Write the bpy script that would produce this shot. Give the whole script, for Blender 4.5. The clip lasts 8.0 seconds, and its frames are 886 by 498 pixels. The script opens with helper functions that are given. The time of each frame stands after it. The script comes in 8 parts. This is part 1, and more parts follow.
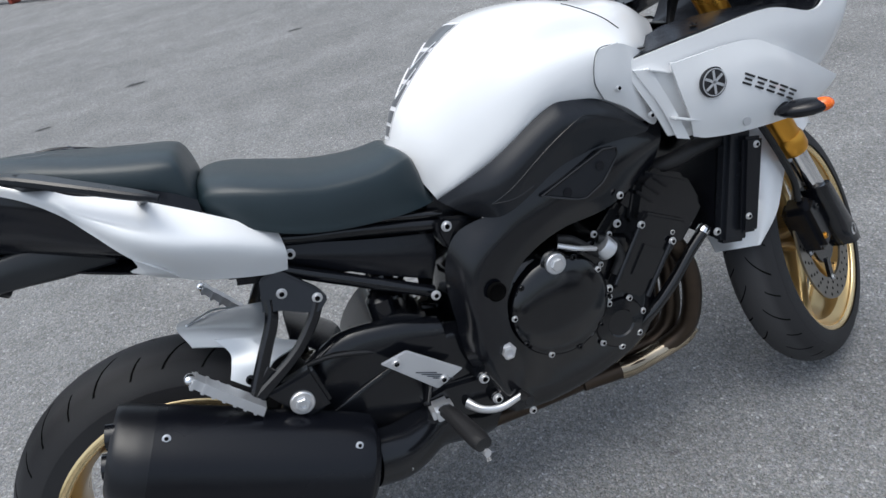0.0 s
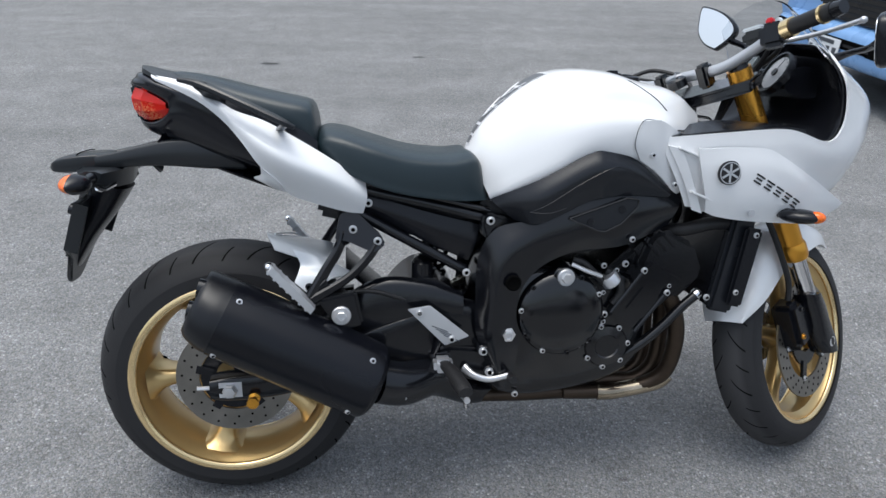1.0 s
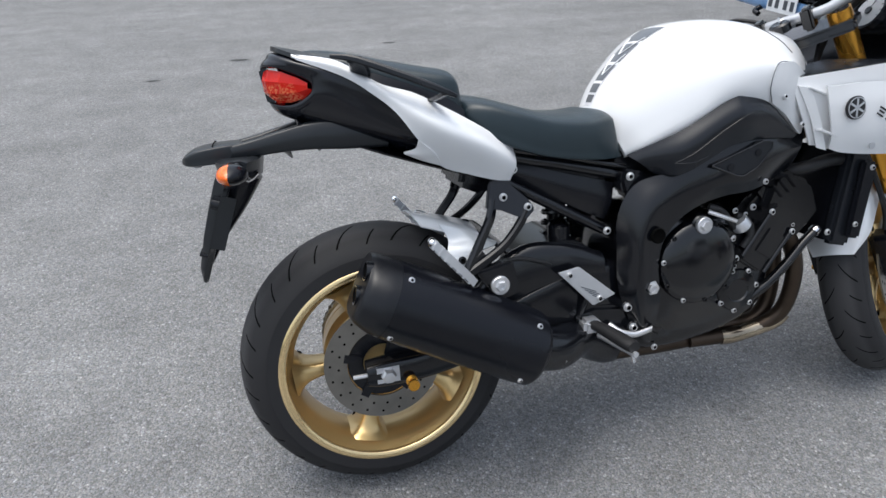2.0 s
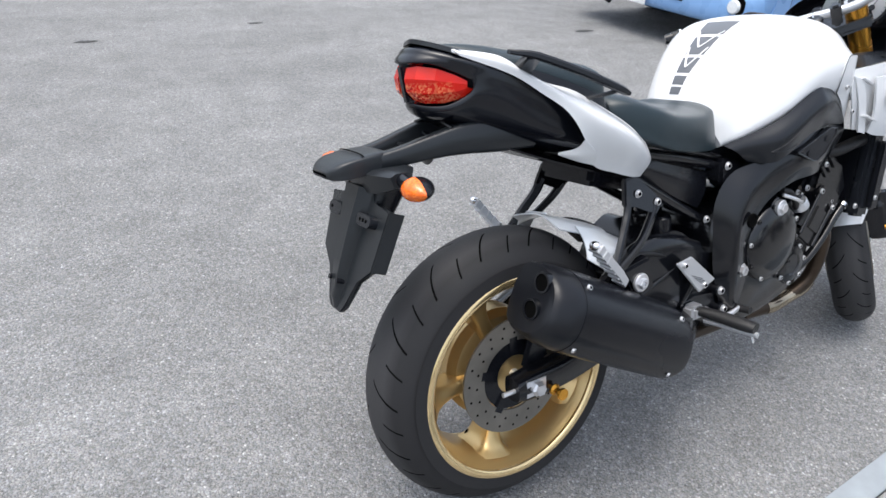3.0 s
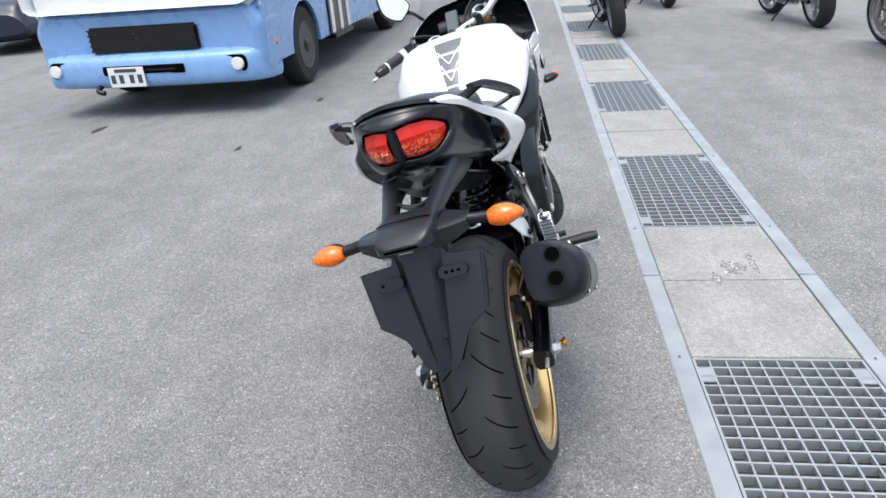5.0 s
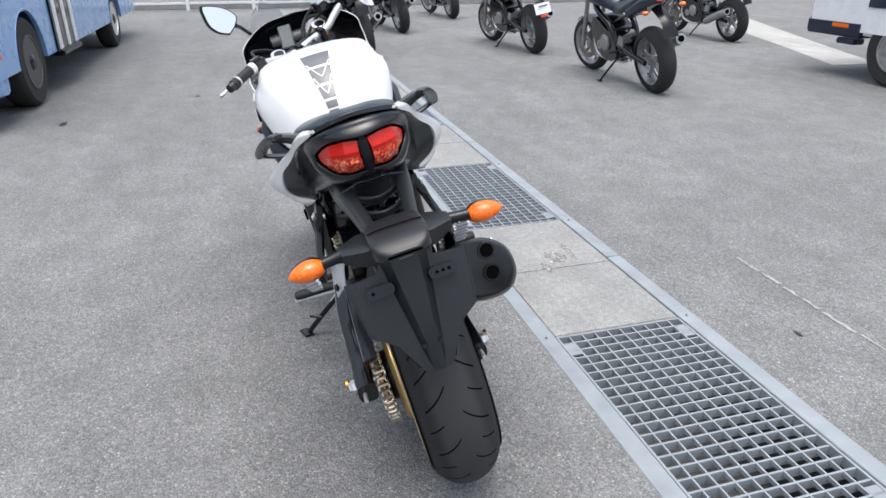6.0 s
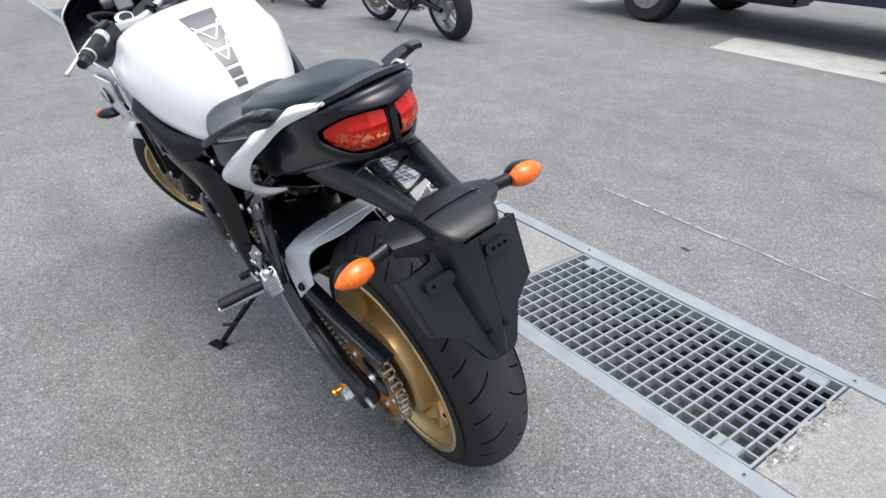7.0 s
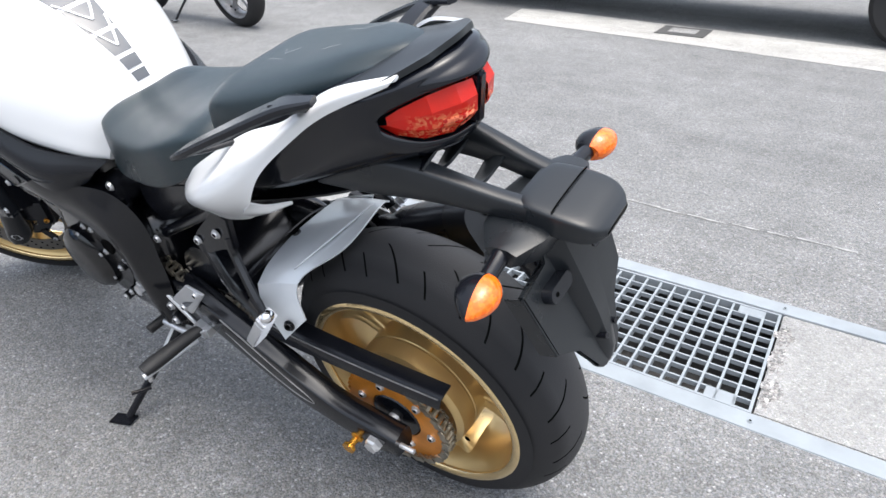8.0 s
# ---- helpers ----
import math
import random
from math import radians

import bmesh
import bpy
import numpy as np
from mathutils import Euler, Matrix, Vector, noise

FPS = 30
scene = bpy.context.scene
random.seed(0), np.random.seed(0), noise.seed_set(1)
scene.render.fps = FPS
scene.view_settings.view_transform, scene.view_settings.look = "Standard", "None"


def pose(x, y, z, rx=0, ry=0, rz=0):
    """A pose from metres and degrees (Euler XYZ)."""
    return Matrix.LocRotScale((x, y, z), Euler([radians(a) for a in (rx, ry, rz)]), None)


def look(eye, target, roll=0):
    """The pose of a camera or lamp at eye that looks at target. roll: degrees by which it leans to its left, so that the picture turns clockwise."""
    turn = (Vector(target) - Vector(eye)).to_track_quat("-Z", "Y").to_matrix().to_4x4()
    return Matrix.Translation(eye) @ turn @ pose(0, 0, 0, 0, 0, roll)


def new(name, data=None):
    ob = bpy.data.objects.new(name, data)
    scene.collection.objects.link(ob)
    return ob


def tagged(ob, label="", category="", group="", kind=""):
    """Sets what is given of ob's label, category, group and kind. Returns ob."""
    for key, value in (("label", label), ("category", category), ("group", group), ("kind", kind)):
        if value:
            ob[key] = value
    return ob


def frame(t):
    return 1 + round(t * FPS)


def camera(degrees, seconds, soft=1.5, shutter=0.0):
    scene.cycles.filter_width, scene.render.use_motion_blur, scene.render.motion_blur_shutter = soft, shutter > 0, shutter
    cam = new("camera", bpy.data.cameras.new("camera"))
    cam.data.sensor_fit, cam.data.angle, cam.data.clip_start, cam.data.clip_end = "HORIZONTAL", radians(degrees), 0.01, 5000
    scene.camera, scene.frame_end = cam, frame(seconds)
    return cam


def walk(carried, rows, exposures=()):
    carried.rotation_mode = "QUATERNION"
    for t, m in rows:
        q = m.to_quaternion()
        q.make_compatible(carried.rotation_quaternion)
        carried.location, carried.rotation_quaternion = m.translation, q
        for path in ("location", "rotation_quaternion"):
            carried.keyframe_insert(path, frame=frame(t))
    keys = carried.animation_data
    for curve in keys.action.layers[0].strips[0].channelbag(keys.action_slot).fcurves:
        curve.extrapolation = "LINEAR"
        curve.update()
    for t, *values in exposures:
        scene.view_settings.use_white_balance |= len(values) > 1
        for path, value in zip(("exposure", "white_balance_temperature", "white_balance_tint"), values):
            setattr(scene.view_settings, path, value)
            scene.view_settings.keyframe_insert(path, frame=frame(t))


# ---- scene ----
cam = camera(67.8, 8.0, shutter=0.0)
PATH = [
    (0, (0.336, -0.920, 1.313), (0.735, 0.691, 0.197), -12.6),
    (0.2, (0.339, -1.025, 1.331), (0.778, 0.574, 0.213), -13.4),
    (0.5, (0.351, -1.140, 1.353), (0.743, 0.522, 0.312), -8.5),
    (0.8, (0.330, -1.219, 1.361), (0.610, 0.495, 0.369), 0.8),
    (1, (0.284, -1.252, 1.350), (0.551, 0.476, 0.379), 2.4),
    (1.2, (0.227, -1.273, 1.371), (0.505, 0.432, 0.363), 2.0),
    (1.5, (0.034, -1.285, 1.338), (0.402, 0.405, 0.334), 0.2),
    (1.8, (-0.041, -1.270, 1.370), (0.280, 0.387, 0.298), -0.5),
    (2, (-0.170, -1.172, 1.294), (0.278, 0.503, 0.298), -0.5),
    (2.2, (-0.226, -1.083, 1.301), (0.239, 0.581, 0.292), -2.0),
    (3.3, (-0.924, -0.734, 1.266), (0.217, 0.555, 0.248), 2.5),
    (3.5, (-0.964, -0.683, 1.263), (0.152, 0.617, 0.232), -3.9),
    (3.8, (-1.014, -0.516, 1.274), (0.160, 0.686, 0.188), -0.1),
    (4, (-1.131, -0.467, 1.267), (0.267, 0.602, 0.316), -0.0),
    (4.2, (-1.206, -0.374, 1.280), (0.263, 0.497, 0.239), 2.8),
    (4.5, (-1.325, -0.291, 1.281), (0.312, 0.386, 0.353), 0.3),
    (4.7, (-1.346, -0.206, 1.269), (0.364, 0.329, 0.380), -2.3),
    (5.8, (-1.406, 0.339, 1.268), (0.377, -0.005, 0.430), -1.1),
    (6, (-1.380, 0.408, 1.262), (0.376, -0.068, 0.433), 0.1),
    (6.2, (-1.340, 0.471, 1.245), (0.390, -0.095, 0.415), -1.2),
    (6.5, (-1.197, 0.574, 1.243), (0.466, -0.101, 0.361), -2.1),
    (6.8, (-1.107, 0.679, 1.229), (0.480, -0.170, 0.357), 0.1),
    (7, (-1.040, 0.767, 1.224), (0.385, -0.274, 0.284), 0.1),
    (7.2, (-0.968, 0.835, 1.224), (0.368, -0.335, 0.304), -0.9),
    (7.5, (-0.861, 0.907, 1.197), (0.320, -0.415, 0.271), 0.9),
    (7.8, (-0.691, 0.909, 1.160), (0.353, -0.477, 0.166), -1.6),
    (8, (-0.573, 0.924, 1.136), (0.382, -0.542, 0.167), 0.6),
]
EXPOSURE = [(0.0, 0.06, 6150, 6), (0.5, 0.19, 6150, 6), (1.0, 0.11, 6150, 6), (1.5, 0.05, 6180, 6), (2.0, 0.22, 6280, 7), (3.5, 0.66, 6350, 8), (4.5, 0.63, 6350, 8), (6.0, 0.45, 6350, 8), (6.5, 0.38, 6400, 8), (7.0, 0.42, 6400, 8), (7.5, 0.71, 6400, 8), (8.0, 0.86, 6400, 8)]
walk(cam, [(t, look(eye, target, roll)) for t, eye, target, roll in PATH], EXPOSURE)

# ---- daylight under a bright overcast sky ----
SUN_EL, SUN_AZ = 79.0, 285.0
world = bpy.data.worlds.new("overcast_sky")
scene.world = world
world.use_nodes = True
wn, wl = world.node_tree.nodes, world.node_tree.links
wn.clear()
sky = wn.new("ShaderNodeTexSky")
sky.sky_type, sky.sun_disc = "NISHITA", False
sky.sun_elevation, sky.sun_rotation = radians(SUN_EL), radians(SUN_AZ)
sky.air_density, sky.dust_density, sky.ozone_density = 1.0, 6.0, 1.0
hazy = wn.new("ShaderNodeHueSaturation")
hazy.inputs["Saturation"].default_value = 0.60
bg = wn.new("ShaderNodeBackground")
bg.inputs["Strength"].default_value = 0.225
out = wn.new("ShaderNodeOutputWorld")
wl.new(sky.outputs[0], hazy.inputs["Color"])
wl.new(hazy.outputs[0], bg.inputs["Color"])
wl.new(bg.outputs[0], out.inputs["Surface"])
sun = new("sun", bpy.data.lights.new("sun", "SUN"))
sun.data.energy, sun.data.angle, sun.data.color = 0.55, radians(70), (0.97, 0.985, 1.0)
sun.matrix_world = pose(0, 0, 20, 90 - SUN_EL, 0, 180 - SUN_AZ)
# ---- materials ----
def material(name, color, rough=0.5, metal=0.0, spec=0.5, coat=0.0, grain=0.0, grain_scale=400.0, stain=0.0, stain_scale=6.0, rough_var=0.08, trans=0.0, ior=1.45):
    """A surface with fine grain relief, broad stains and uneven gloss."""
    m = bpy.data.materials.new(name)
    m.use_nodes = True
    n, l = m.node_tree.nodes, m.node_tree.links
    b = n["Principled BSDF"]
    b.inputs["Base Color"].default_value = (*color, 1)
    b.inputs["Roughness"].default_value = rough
    b.inputs["Metallic"].default_value = metal
    b.inputs["Specular IOR Level"].default_value = spec
    b.inputs["Coat Weight"].default_value = coat
    b.inputs["Coat Roughness"].default_value = 0.06
    b.inputs["Transmission Weight"].default_value = trans
    b.inputs["IOR"].default_value = ior
    tc = n.new("ShaderNodeTexCoord")
    big = n.new("ShaderNodeTexNoise")
    big.inputs["Scale"].default_value, big.inputs["Detail"].default_value = stain_scale, 6
    l.new(tc.outputs["Object"], big.inputs["Vector"])
    if stain:
        mx = n.new("ShaderNodeMix")
        mx.data_type, mx.blend_type = "RGBA", "MULTIPLY"
        mx.inputs["A"].default_value = (*color, 1)
        ramp = n.new("ShaderNodeMapRange")
        ramp.inputs["From Min"].default_value, ramp.inputs["From Max"].default_value = 0.3, 0.75
        ramp.inputs["To Min"].default_value, ramp.inputs["To Max"].default_value = 1 - stain, 1.0
        l.new(big.outputs["Fac"], ramp.inputs["Value"])
        mx.inputs["Factor"].default_value = 1
        l.new(ramp.outputs[0], mx.inputs["B"])
        l.new(mx.outputs["Result"], b.inputs["Base Color"])
    if rough_var:
        rr = n.new("ShaderNodeMapRange")
        rr.inputs["To Min"].default_value, rr.inputs["To Max"].default_value = max(rough - rough_var, 0.02), min(rough + rough_var, 1)
        l.new(big.outputs["Fac"], rr.inputs["Value"])
        l.new(rr.outputs[0], b.inputs["Roughness"])
    if grain:
        fine = n.new("ShaderNodeTexNoise")
        fine.inputs["Scale"].default_value, fine.inputs["Detail"].default_value = grain_scale, 3
        l.new(tc.outputs["Object"], fine.inputs["Vector"])
        bump = n.new("ShaderNodeBump")
        bump.inputs["Strength"].default_value, bump.inputs["Distance"].default_value = grain, 0.001
        l.new(fine.outputs["Fac"], bump.inputs["Height"])
        l.new(bump.outputs[0], b.inputs["Normal"])
    return m


WHITE = material("white_paint", (0.80, 0.81, 0.82), 0.22, coat=0.6, rough_var=0.05, stain=0.04)
BLACK = material("black_plastic", (0.0060, 0.0066, 0.0092), 0.22, spec=0.42, grain=0.08, grain_scale=900)
BLACK_GLOSS = material("gloss_black_plastic", (0.005, 0.005, 0.006), 0.08, spec=0.5, coat=0.3, rough_var=0.04)
GREY_PLASTIC = material("dark_grey_plastic", (0.0105, 0.012, 0.0155), 0.25, spec=0.45, grain=0.15, grain_scale=700)
TAIL_PLASTIC = material("weathered_dark_plastic", (0.015, 0.0175, 0.0205), 0.30, spec=0.48, grain=0.15, grain_scale=700, stain=0.15)
SATIN = material("satin_black_metal", (0.0050, 0.0056, 0.0078), 0.17, spec=0.60, grain=0.04, grain_scale=300, stain=0.2, rough_var=0.06)
ENGINE = material("black_engine_paint", (0.0036, 0.0039, 0.0054), 0.13, spec=0.75, grain=0.06, grain_scale=500, stain=0.3, rough_var=0.06)
TAIL_BLACK = material("tail_black_plastic", (0.0045, 0.0055, 0.009), 0.17, spec=0.5, coat=0.1, grain=0.03, grain_scale=800)
VINYL = material("seat_vinyl", (0.013, 0.024, 0.030), 0.30, spec=0.55, grain=0.35, grain_scale=1200, stain=0.15)
RUBBER = material("grip_rubber", (0.010, 0.010, 0.011), 0.5, grain=0.5, grain_scale=800)
GOLD = material("gold_wheel_paint", (0.66, 0.47, 0.21), 0.30, metal=0.75, coat=0.25, stain=0.12)
GOLD_LIP = material("polished_gold_lip", (0.84, 0.64, 0.34), 0.18, metal=0.9, coat=0.3)
FORK_GOLD = material("gold_anodised", (0.72, 0.35, 0.05), 0.28, metal=0.9)
SPROCKET = material("orange_anodised", (0.86, 0.32, 0.045), 0.30, metal=0.45, stain=0.4, stain_scale=20)
STEEL = material("steel", (0.74, 0.74, 0.75), 0.30, metal=0.75, stain=0.2)
CHROME = material("chrome", (0.75, 0.75, 0.76), 0.12, metal=1.0)
SILVER = material("brushed_aluminium", (0.62, 0.63, 0.65), 0.38, metal=0.75, grain=0.15)
SILVER_PAINT = material("silver_painted_plastic", (0.70, 0.73, 0.76), 0.22, metal=0.12, coat=0.3, stain=0.15)
CHAIN_STEEL = material("oiled_chain_steel", (0.50, 0.46, 0.38), 0.30, metal=0.95, stain=0.5, stain_scale=60)
DISC = material("brake_disc_steel", (0.27, 0.255, 0.23), 0.34, metal=0.85, stain=0.25, stain_scale=20)
EXHAUST = material("heat_tinted_steel", (0.62, 0.52, 0.38), 0.22, metal=0.95, stain=0.55, stain_scale=14)
DARK_PIPE = material("brown_scorched_steel", (0.075, 0.055, 0.040), 0.38, metal=0.8, stain=0.4, stain_scale=14)
MUFFLER = material("matt_black_muffler", (0.0035, 0.0040, 0.0065), 0.26, spec=0.4, grain=0.12, grain_scale=700, stain=0.15)
CAP_GREY = material("dark_end_cap", (0.0062, 0.0068, 0.0090), 0.30, spec=0.4, grain=0.2, grain_scale=600)
# near-black without gloss: paints the shade inside holes, recesses and seams
VOID = material("hollow_shade_black", (0.003, 0.003, 0.003), 0.9, spec=0.02, rough_var=0)
WHITE_PRINT = material("pale_print", (0.70, 0.70, 0.72), 0.35)
GREY_PRINT = material("grey_print", (0.055, 0.062, 0.074), 0.40)
TANK_GREY = material("dark_grey_tank_print", (0.105, 0.112, 0.124), 0.32, coat=0.3, stain=0.1)
BAR_GREY = material("satin_aluminium_bar", (0.46, 0.47, 0.49), 0.42, metal=0.7, grain=0.1)
BLACK_PRINT = material("black_print", (0.012, 0.012, 0.014), 0.40)
DIAL = material("dial_face", (0.36, 0.37, 0.39), 0.35)
LCD = material("lcd_glass", (0.10, 0.115, 0.12), 0.12, spec=0.6)
SCUFF = material("scuffed_vinyl", (0.26, 0.27, 0.28), 0.6)
RED_SWITCH = material("red_switch", (0.55, 0.02, 0.03), 0.4)
MIRROR = material("mirror_glass", (0.9, 0.9, 0.92), 0.02, metal=1.0, rough_var=0)


def lens_material(name, color, glint, reach=9.0, top=9.0, relief=0.25):
    """Moulded lamp lens: clear coloured plastic, the sparkle of faceted reflectors painted as brighter cells."""
    m = material(name, color, 0.12, spec=0.4, coat=0.6, rough_var=0.03)
    n, l = m.node_tree.nodes, m.node_tree.links
    b = n["Principled BSDF"]
    tc = n.new("ShaderNodeTexCoord")
    v = n.new("ShaderNodeTexVoronoi")
    v.inputs["Scale"].default_value = 260
    l.new(tc.outputs["Object"], v.inputs["Vector"])
    mx = n.new("ShaderNodeMix")
    mx.data_type = "RGBA"
    mx.inputs["A"].default_value, mx.inputs["B"].default_value = (*color, 1), (*glint, 1)
    r = n.new("ShaderNodeMapRange")
    r.inputs["From Min"].default_value, r.inputs["From Max"].default_value = 0.35, 0.9
    cell = n.new("ShaderNodeSeparateColor")
    l.new(v.outputs["Color"], cell.inputs[0])
    l.new(cell.outputs[0], r.inputs["Value"])
    patch = n.new("ShaderNodeTexNoise")
    patch.inputs["Scale"].default_value, patch.inputs["Detail"].default_value = 28, 1
    l.new(tc.outputs["Object"], patch.inputs["Vector"])
    zone = n.new("ShaderNodeMapRange")
    zone.inputs["From Min"].default_value, zone.inputs["From Max"].default_value = 0.05, 0.30
    l.new(patch.outputs["Fac"], zone.inputs["Value"])
    both = n.new("ShaderNodeMath")
    both.operation = "MULTIPLY"
    l.new(r.outputs[0], both.inputs[0])
    l.new(zone.outputs[0], both.inputs[1])
    sp = n.new("ShaderNodeSeparateXYZ")
    l.new(tc.outputs["Object"], sp.inputs[0])
    fac = both.outputs[0]
    for src, lim in ((sp.outputs[1], reach), (sp.outputs[2], top)):
        ab = n.new("ShaderNodeMath")
        ab.operation = "ABSOLUTE"
        l.new(src, ab.inputs[0])
        soft = n.new("ShaderNodeMapRange")
        soft.inputs["From Min"].default_value, soft.inputs["From Max"].default_value = lim, lim - 0.006
        l.new(ab.outputs[0], soft.inputs["Value"])
        mm = n.new("ShaderNodeMath")
        mm.operation = "MULTIPLY"
        l.new(fac, mm.inputs[0])
        l.new(soft.outputs[0], mm.inputs[1])
        fac = mm.outputs[0]
    l.new(fac, mx.inputs["Factor"])
    l.new(mx.outputs["Result"], b.inputs["Base Color"])
    bump = n.new("ShaderNodeBump")
    bump.inputs["Strength"].default_value, bump.inputs["Distance"].default_value = relief, 0.001
    l.new(v.outputs["Distance"], bump.inputs["Height"])
    l.new(bump.outputs[0], b.inputs["Normal"])
    return m


RED_LENS = lens_material("red_lamp_lens", (0.88, 0.028, 0.016), (1.0, 0.30, 0.13), 0.080, 0.942, 0.10)
RED_CELLS = lens_material("red_reflex_cells", (0.50, 0.010, 0.007), (1.0, 0.28, 0.14))
AMBER_LENS = lens_material("amber_lamp_lens", (0.72, 0.118, 0.006), (0.84, 0.18, 0.011))
CLEAR_LENS = lens_material("clear_lamp_lens", (0.62, 0.65, 0.66), (0.85, 0.87, 0.88))


def smoked_screen():
    m = bpy.data.materials.new("smoked_acrylic")
    m.use_nodes = True
    n, l = m.node_tree.nodes, m.node_tree.links
    b = n["Principled BSDF"]
    b.inputs["Base Color"].default_value = (0.84, 0.86, 0.88, 1)
    b.inputs["Roughness"].default_value = 0.03
    b.inputs["Transmission Weight"].default_value = 1.0
    b.inputs["IOR"].default_value = 1.03
    return m


SCREEN = smoked_screen()


def tyre_material(name, pitch, half):
    """Worn rubber with curved rain grooves, laid out round the wheel's own axle (y)."""
    m = material(name, (0.030, 0.030, 0.031), 0.72, rough_var=0.1, stain=0.25, stain_scale=9)
    n, l = m.node_tree.nodes, m.node_tree.links
    b = n["Principled BSDF"]

    def math_node(op, *ins):
        q = n.new("ShaderNodeMath")
        q.operation = op
        for i, x in enumerate(ins):
            if isinstance(x, (int, float)):
                q.inputs[i].default_value = x
            else:
                l.new(x, q.inputs[i])
        return q.outputs[0]
    tc = n.new("ShaderNodeTexCoord")
    sp = n.new("ShaderNodeSeparateXYZ")
    l.new(tc.outputs["Object"], sp.inputs[0])
    turn = math_node("DIVIDE", math_node("ARCTAN2", sp.outputs[2], sp.outputs[0]), 2 * math.pi)
    side = math_node("SIGN", sp.outputs[1])
    ay = math_node("DIVIDE", math_node("ABSOLUTE", sp.outputs[1]), half)
    sweep = math_node("MULTIPLY", math_node("POWER", ay, 0.6), 0.75)
    phase = math_node("ADD", math_node("MULTIPLY", turn, float(pitch)), math_node("MULTIPLY", side, 0.25))
    f = math_node("FRACT", math_node("ADD", math_node("SUBTRACT", phase, sweep), 100.0))
    d = math_node("ABSOLUTE", math_node("SUBTRACT", f, 0.5))
    line = math_node("LESS_THAN", d, 0.020)
    span = math_node("MULTIPLY", math_node("GREATER_THAN", ay, 0.12), math_node("LESS_THAN", ay, 0.72))
    f2 = math_node("FRACT", math_node("ADD", math_node("SUBTRACT", phase, math_node("MULTIPLY", sweep, 0.9)), 100.5))
    d2 = math_node("ABSOLUTE", math_node("SUBTRACT", f2, 0.5))
    line2 = math_node("LESS_THAN", d2, 0.017)
    span2 = math_node("MULTIPLY", math_node("GREATER_THAN", ay, 0.40), math_node("LESS_THAN", ay, 0.76))
    radius = math_node("SQRT", math_node("ADD", math_node("MULTIPLY", sp.outputs[0], sp.outputs[0]), math_node("MULTIPLY", sp.outputs[2], sp.outputs[2])))
    groove = math_node("MAXIMUM", math_node("MULTIPLY", line, span), math_node("MULTIPLY", line2, span2))
    groove = math_node("MULTIPLY", groove, math_node("GREATER_THAN", radius, 0.262))
    wornband = math_node("MULTIPLY", math_node("SUBTRACT", 0.64, ay), 5.0)
    mx = n.new("ShaderNodeMix")
    mx.data_type = "RGBA"
    mx.inputs["A"].default_value, mx.inputs["B"].default_value = (0.013, 0.013, 0.0145, 1), (0.032, 0.032, 0.034, 1)
    l.new(wornband, mx.inputs["Factor"])
    mg = n.new("ShaderNodeMix")
    mg.data_type = "RGBA"
    mg.inputs["B"].default_value = (0.005, 0.005, 0.005, 1)
    l.new(mx.outputs["Result"], mg.inputs["A"])
    l.new(groove, mg.inputs["Factor"])
    l.new(mg.outputs["Result"], b.inputs["Base Color"])
    l.new(math_node("MULTIPLY", math_node("SUBTRACT", 1.0, groove), 0.5), b.inputs["Specular IOR Level"])
    fine = n.new("ShaderNodeTexNoise")
    fine.inputs["Scale"].default_value = 500
    l.new(tc.outputs["Object"], fine.inputs["Vector"])
    hgt = math_node("SUBTRACT", math_node("MULTIPLY", fine.outputs["Fac"], 0.12), groove)
    bump = n.new("ShaderNodeBump")
    bump.inputs["Strength"].default_value, bump.inputs["Distance"].default_value = 1.0, 0.004
    l.new(hgt, bump.inputs["Height"])
    l.new(bump.outputs[0], b.inputs["Normal"])
    return m


TYRE_REAR = tyre_material("rear_tyre_rubber", 15, 0.090)
TYRE_FRONT = tyre_material("front_tyre_rubber", 15, 0.060)
TYRE_PLAIN = material("plain_tyre_rubber", (0.022, 0.022, 0.023), 0.75, grain=0.5, grain_scale=300, stain=0.3)


